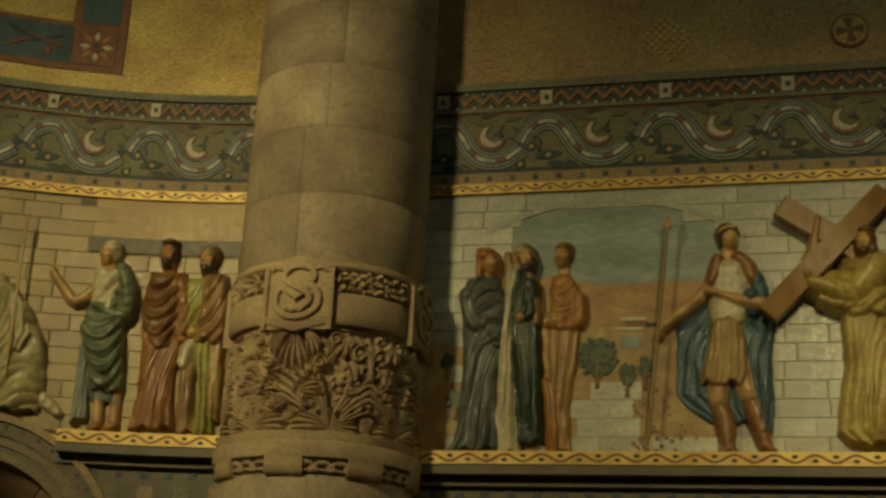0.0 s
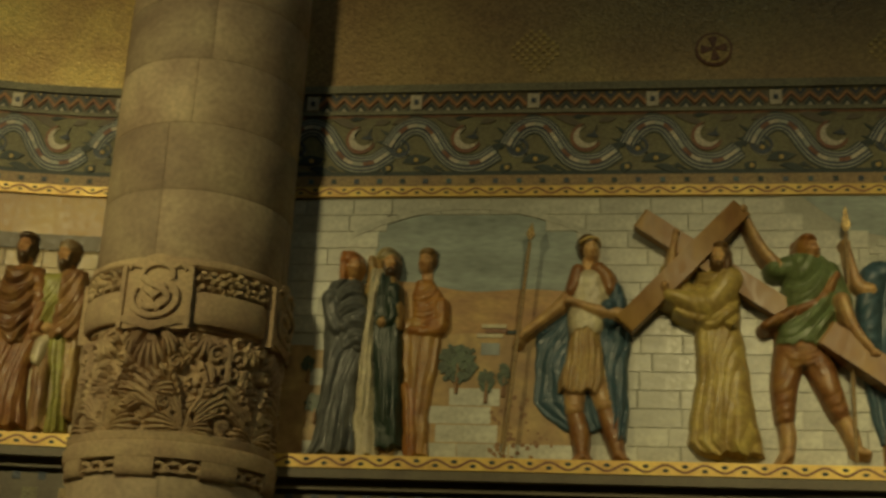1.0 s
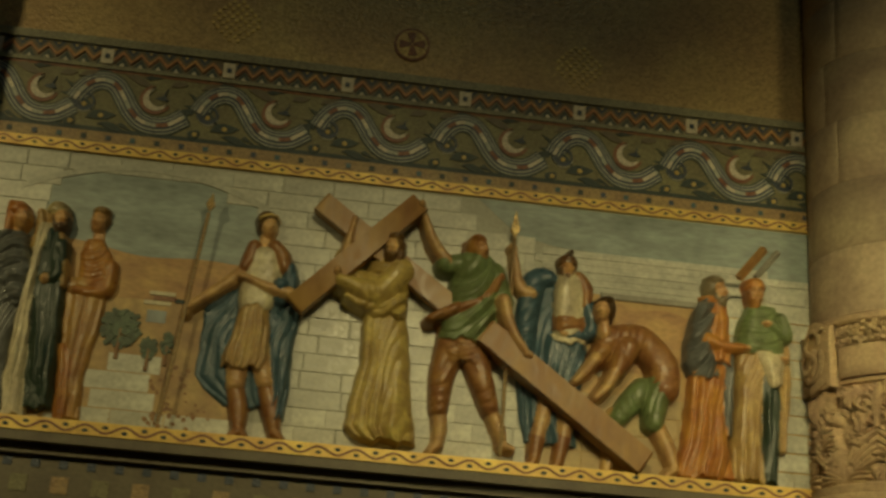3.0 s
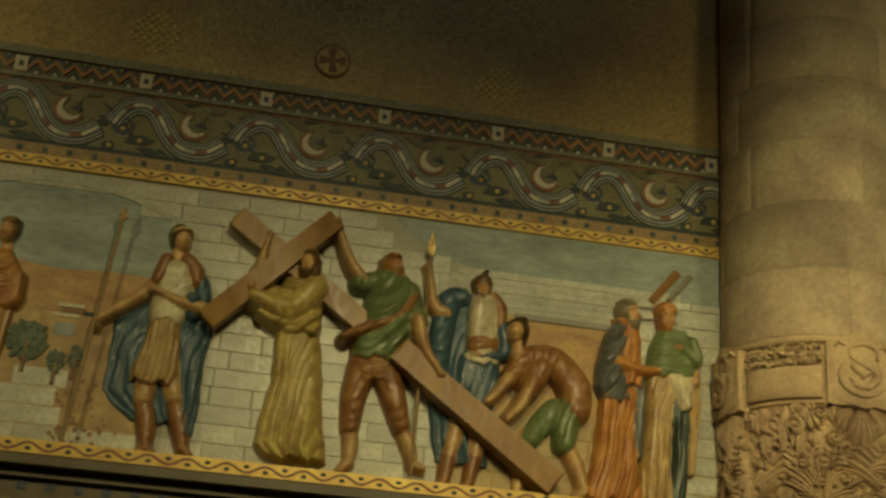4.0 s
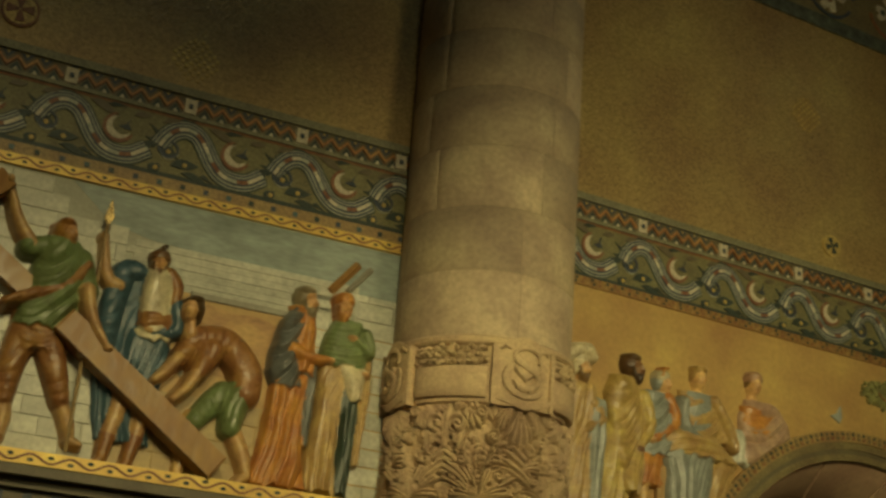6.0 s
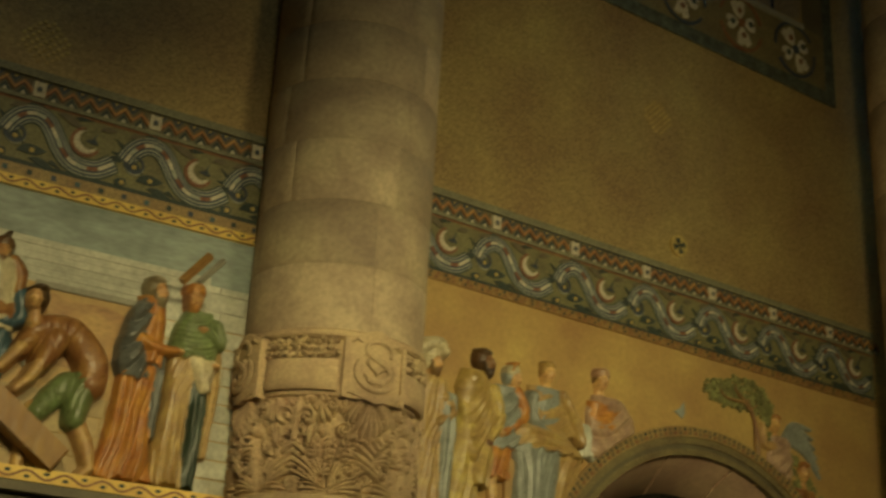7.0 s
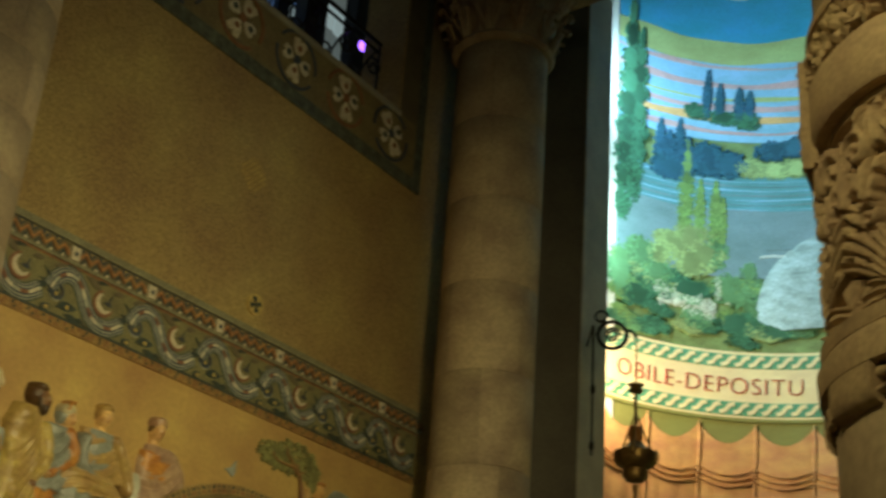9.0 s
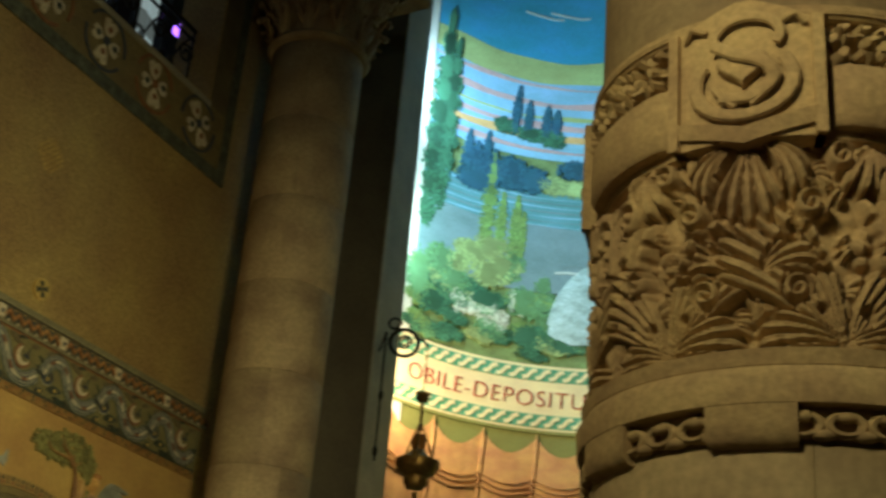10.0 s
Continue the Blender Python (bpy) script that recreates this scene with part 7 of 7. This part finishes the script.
for k, (u, z1) in enumerate(((-1.78, 12.75), (-1.58, 12.55), (-1.28, 12.5), (-1.12, 12.45))):
    painted_tree("slender blue-green cypress in a hilltop grove", spire(u, 12.0, z1, 0.09, 12, 0.045), P_DARKBLUE, 30 + k)
painted_tree("blue-green grove on a painted hilltop", [(-1.95, 12.05, 0.2, 0.14, 46, 0.055), (-1.5, 11.98, 0.32, 0.12, 60, 0.055), (-1.15, 11.95, 0.22, 0.16, 46, 0.055)], P_CYPRESS, 40)
painted_tree("broad dark trees by a painted terrace", [(-0.75, 11.45, 0.3, 0.16, 50, 0.06), (-0.4, 11.5, 0.3, 0.18, 50, 0.06)], P_DARKBLUE, 41)
painted_tree("low bright green trees by a painted terrace", [(-1.05, 11.15, 0.26, 0.17, 60, 0.055), (-0.7, 11.12, 0.28, 0.15, 60, 0.055), (-0.35, 11.15, 0.3, 0.16, 60, 0.055)], P_BUSH, 42)
for k, (u, z0, z1, r) in enumerate(((-2.05, 10.0, 11.45, 0.15), (-1.82, 10.0, 10.85, 0.09), (-1.58, 9.95, 10.85, 0.11), (-1.46, 9.95, 10.6, 0.07))):
    painted_tree("light green poplar in a painted garden", spire(u, z0, z1, r, 20, 0.055), P_LIGHTTREE, 50 + k, (u, 9.8, z0 + 0.1))
painted_tree("rounded yellow-green bushes in a painted garden", [(-2.3, 9.85, 0.28, 0.16, 60, 0.06), (-1.95, 9.95, 0.3, 0.18, 60, 0.06), (-1.9, 9.55, 0.34, 0.22, 90, 0.07)], P_BUSH, 60)
painted_tree("mid-green shrubs in a painted garden", [(-2.75, 9.55, 0.3, 0.25, 80, 0.065), (-2.45, 9.3, 0.3, 0.2, 70, 0.06), (-1.55, 9.75, 0.2, 0.3, 60, 0.06), (-1.3, 9.2, 0.32, 0.25, 80, 0.06), (-3.1, 9.2, 0.3, 0.4, 90, 0.07)], P_MID, 61)
painted_tree("dark undergrowth in a painted garden", [(-2.8, 8.9, 0.4, 0.2, 80, 0.06), (-1.9, 9.15, 0.5, 0.14, 80, 0.05), (-1.2, 8.7, 0.4, 0.16, 70, 0.05), (-0.6, 8.65, 0.4, 0.18, 70, 0.05)], P_CYPRESS, 62)
painted_tree("white flowering shrubs in a painted garden", [(-2.2, 9.0, 0.22, 0.16, 60, 0.03), (-1.85, 8.95, 0.2, 0.2, 60, 0.03), (-1.62, 8.85, 0.12, 0.2, 44, 0.03), (-2.4, 9.1, 0.15, 0.1, 40, 0.03)], P_FLOWER, 63)
painted_tree("broad yellow-green domes of foliage in a painted garden", [(-2.15, 9.78, 0.3, 0.17, 60, 0.06), (-1.7, 9.7, 0.34, 0.2, 70, 0.06), (-2.45, 9.6, 0.24, 0.16, 50, 0.06), (-1.9, 10.02, 0.36, 0.13, 60, 0.055)], P_BUSH, 65)
rng = random.Random(64)
for k in range(34):
    u, z = rng.uniform(-3.2, -0.75), rng.uniform(8.42, 9.4)
    painted_tree("loose mixed shrubs low in a painted garden", [(u, z, 0.2, 0.1, 16, 0.05), (u + 0.16, z - 0.06, 0.16, 0.08, 12, 0.045)], (P_MID, P_CYPRESS, P_BUSH, P_LIGHTTREE, P_CYPRESS)[k % 5], 70 + k)
painted_tree("hazy shrubs before a pale painted arch", [(-1.0, 9.25, 0.22, 0.16, 40, 0.05), (-0.88, 8.95, 0.24, 0.18, 50, 0.05), (-0.62, 8.7, 0.3, 0.14, 50, 0.045), (-0.3, 8.62, 0.3, 0.12, 40, 0.045), (-1.05, 9.5, 0.14, 0.16, 26, 0.045)], P_MID, 66)
painted_tree("dark reeds before a pale painted arch", [(-0.75, 8.6, 0.3, 0.12, 30, 0.035), (-1.05, 8.75, 0.2, 0.16, 30, 0.035)], P_CYPRESS, 67)
for k in range(9):
    u, z = rng.uniform(-2.5, -1.3), rng.uniform(8.7, 9.15)
    painted_tree("pale upright flower spikes in a painted garden", [(u, z + 0.05 * q, 0.05, 0.05, 6, 0.026) for q in range(5)], P_FLOWER, 120 + k)
wb = Build()
arc_ = [(0.25 - 1.2 * math.cos(a), 8.78 + 1.32 * math.sin(a)) for a in [math.pi * i / 28 for i in range(15)]]
wb.plate(arc_ + [(0.8, 10.1), (0.8, 8.62), (-0.6, 8.62)], -0.03, -0.02, P_ARCH)
part("pale_arch_opening", wb.warp(apse_warp), apse)
wb = Build()
for k in range(22):
    rr = random.Random(k)
    u, z = -0.7 + 0.05 * k, 8.8 + rr.uniform(0, 1.1)
    ribbon(wb, [(u - 0.2, 0), (u, 0.02), (u + 0.25, 0.0)], -0.02, 0.02, -0.036, -0.02, (P_WATER, P_PALE, P_SLATE)[k % 3], z)
part("painted_water", wb.warp(apse_warp), apse)
# White strip paints the glare at the wall's edge beside the tube lamps.
part("pale_border", apse_strip(-0.028, 0.0, 5.2, 13.9, P_GLARE, u0=-4.3, u1=-3.13), apse)
# the lettered band
part("letter_band", apse_strip(-0.03, 0.0, 7.30, 8.28, P_CREAM), apse)
part("band_edge", apse_strip(-0.036, -0.01, 7.285, 7.33, P_OLIVE), apse)
for zc in (8.14, 7.46):
    part("twist_ground", apse_strip(-0.036, -0.01, zc - 0.095, zc + 0.095, P_GREENBAND), apse)
    tw = Build()
    for k in range(26):
        u = -3.9 + 0.2 * k
        ribbon(tw, [(u - 0.11, -0.06), (u - 0.04, -0.045), (u + 0.03, 0.045), (u + 0.1, 0.06)], -0.03, 0.03, -0.045, -0.02, P_CREAM, zc)
        tw.plate([(u + 0.1 + 0.02 * math.cos(a), zc + 0.055 + 0.02 * math.sin(a)) for a in [2 * math.pi * i / 6 for i in range(6)]], -0.045, -0.03, P_GREENBAND)
    tagged(part("twist_row", tw.warp(apse_warp), apse), kind="stuff")
curve = bpy.data.curves.new("lettering", "FONT")
curve.body, curve.size, curve.extrude, curve.space_character = "OBILE-DEPOSITU", 0.34, 0.006, 1.08
curve.offset = -0.007
tmp = bpy.data.objects.new("lettering", curve)
scene.collection.objects.link(tmp)
me = bpy.data.meshes.new_from_object(tmp.evaluated_get(bpy.context.evaluated_depsgraph_get()))
bpy.data.objects.remove(tmp)
wide = max(v.co.x for v in me.vertices)
for v in me.vertices:
    v.co = apse_warp(-3.08 + v.co.x * 2.82 / wide, -0.038 - v.co.z, 7.67 + v.co.y)
me.materials.append(P_RED)
part("lettering", me, apse, "red capital letters on cream band")
# painted hanging drapery below the band
part("olive_backing", apse_strip(-0.006, 0.0, 5.2, 7.29, P_OLIVE), apse)
for k in range(7):
    u0 = -4.1 + 0.8 * k
    rows = []
    for i in range(21):
        t = i / 20
        u = u0 + 0.8 * t
        top = 7.22 - 0.16 * math.sin(math.pi * t) ** 0.8
        col = []
        for j in range(16):
            q = j / 15
            sag = 0.10 * math.sin(math.pi * t) * (1 - q)
            y = -0.03 - 0.012 * math.sin(math.pi * (3 * t)) ** 2 * q - 0.025 * abs(math.sin(math.pi * (7 * q + 1.5 * math.sin(math.pi * t)))) * math.sin(math.pi * t)
            col.append(apse_warp(u, y, top - 2.0 * q - sag))
        rows.append(col)
    part("drape", Build().rings(rows, P_DRAPE, closed=False, caps=False), apse)
    ln = Build()
    for z in (6.62, 6.54, 6.46):
        ribbon(ln, [(u0 + 0.8 * i / 8, -0.10 * math.sin(math.pi * i / 8)) for i in range(9)], -0.005, 0.005, -0.075, -0.05, P_DRAPE2, z)
    part("drape_stripe", ln.warp(apse_warp), apse)
    part("drape_knot", Build().tube([(u0, -0.03, 7.26), (u0, -0.06, 7.1), (u0, -0.05, 5.4)], [0.007, 0.010, 0.006], P_DRAPE, 8).warp(apse_warp), apse)

# ---- hanging sanctuary lamp on an iron bracket ----
hl = thing("hanging_lamp", "dark brass sanctuary lamp hanging from iron bracket", "lamp", pose(13.36, 5.67, 0.09, 0, 0, -59.8))
br = Build()
br.tube([(-0.30, 0.9, 6.5), (-0.2, 0.0, 6.45), (-0.19, 0.0, 5.05)], 0.014, IRON, 7)
part("bracket_bar", br, hl)
ringp = part("bracket_ring", Build().tube([(0.15 * math.cos(a), 0, 6.35 + 0.15 * math.sin(a)) for a in [2 * math.pi * i / 24 for i in range(25)]], 0.022, IRON, 8), hl)
part("bracket_boss", Build().tube([(0.085 * (1 - 0.03 * i) * math.cos(0.5 * i), 0, 6.35 + 0.085 * (1 - 0.03 * i) * math.sin(0.5 * i)) for i in range(26)], 0.014, IRON, 7), ringp)
part("bracket_curl", Build().tube([(-0.12 + 0.075 * (1 - 0.02 * i) * math.cos(0.3 * i), 0, 6.55 + 0.075 * (1 - 0.02 * i) * math.sin(0.3 * i)) for i in range(22)], 0.014, IRON, 7), hl)
part("bracket_arm", Build().tube([(0.1, 0, 6.42), (0.2, 0, 6.40), (0.25, 0, 6.33)], 0.016, IRON, 7), hl)
for p in ((-0.19, 5.75), (-0.19, 5.15)):
    part("wall_clip", Build().blob((p[0], 0, p[1]), (0.03, 0.03, 0.06), IRON), hl)
link = Build().tube([(0.012 * math.cos(a), 0, 0.03 * math.sin(a)) for a in [2 * math.pi * i / 10 for i in range(11)]], 0.004, BRASS, 5).mesh("chain_link")
for k in range(11):
    part("chain_link", link, hl, m=pose(0.25, 0, 6.30 - 0.045 * k, 0, 0, 90 * (k % 2)))
part("crown_cap", Build().rings([[(0.25 + r * math.cos(a), r * math.sin(a), z) for a in [2 * math.pi * i / 16 for i in range(16)]] for r, z in ((0.05, 5.72), (0.075, 5.75), (0.06, 5.78), (0.085, 5.81), (0.03, 5.83))], BRASS), hl)
part("stem", Build().tube([(0.25, 0, 5.74), (0.25, 0, 5.35)], 0.016, BRASS, 8), hl)
rim = []
for k in range(3):
    a = 2 * math.pi * k / 3 + 0.4
    part("suspension_rod", Build().tube([(0.25, 0, 5.5), (0.25 + 0.1 * math.cos(a), 0.1 * math.sin(a), 5.3), (0.25 + 0.19 * math.cos(a), 0.19 * math.sin(a), 5.08)], 0.012, BRASS, 7), hl)
    rim.append(Build().blob((0.25 + 0.22 * math.cos(a), 0.22 * math.sin(a), 5.08), (0.035, 0.035, 0.07), BRASS))
bowl = part("bowl", Build().rings([[(0.25 + r * math.cos(a), r * math.sin(a), z) for a in [2 * math.pi * i / 24 for i in range(24)]] for r, z in ((0.03, 4.79), (0.09, 4.80), (0.125, 4.85), (0.12, 4.92), (0.19, 4.96), (0.22, 5.02), (0.22, 5.09), (0.16, 5.11), (0.10, 5.16), (0.07, 5.2))], BRASS), hl)
for q in rim:
    part("rim_ornament", q, bowl)
part("glass_cup", Build().rings([[(0.25 + r * math.cos(a), r * math.sin(a), z) for a in [2 * math.pi * i / 16 for i in range(16)]] for r, z in ((0.05, 5.16), (0.07, 5.24), (0.075, 5.34), (0.06, 5.36))], R_ORANGE), hl)
part("tassel", Build().tube([(0.25, 0, 4.76), (0.25, 0, 4.6)], [0.03, 0.012], BRASS, 8), bowl)
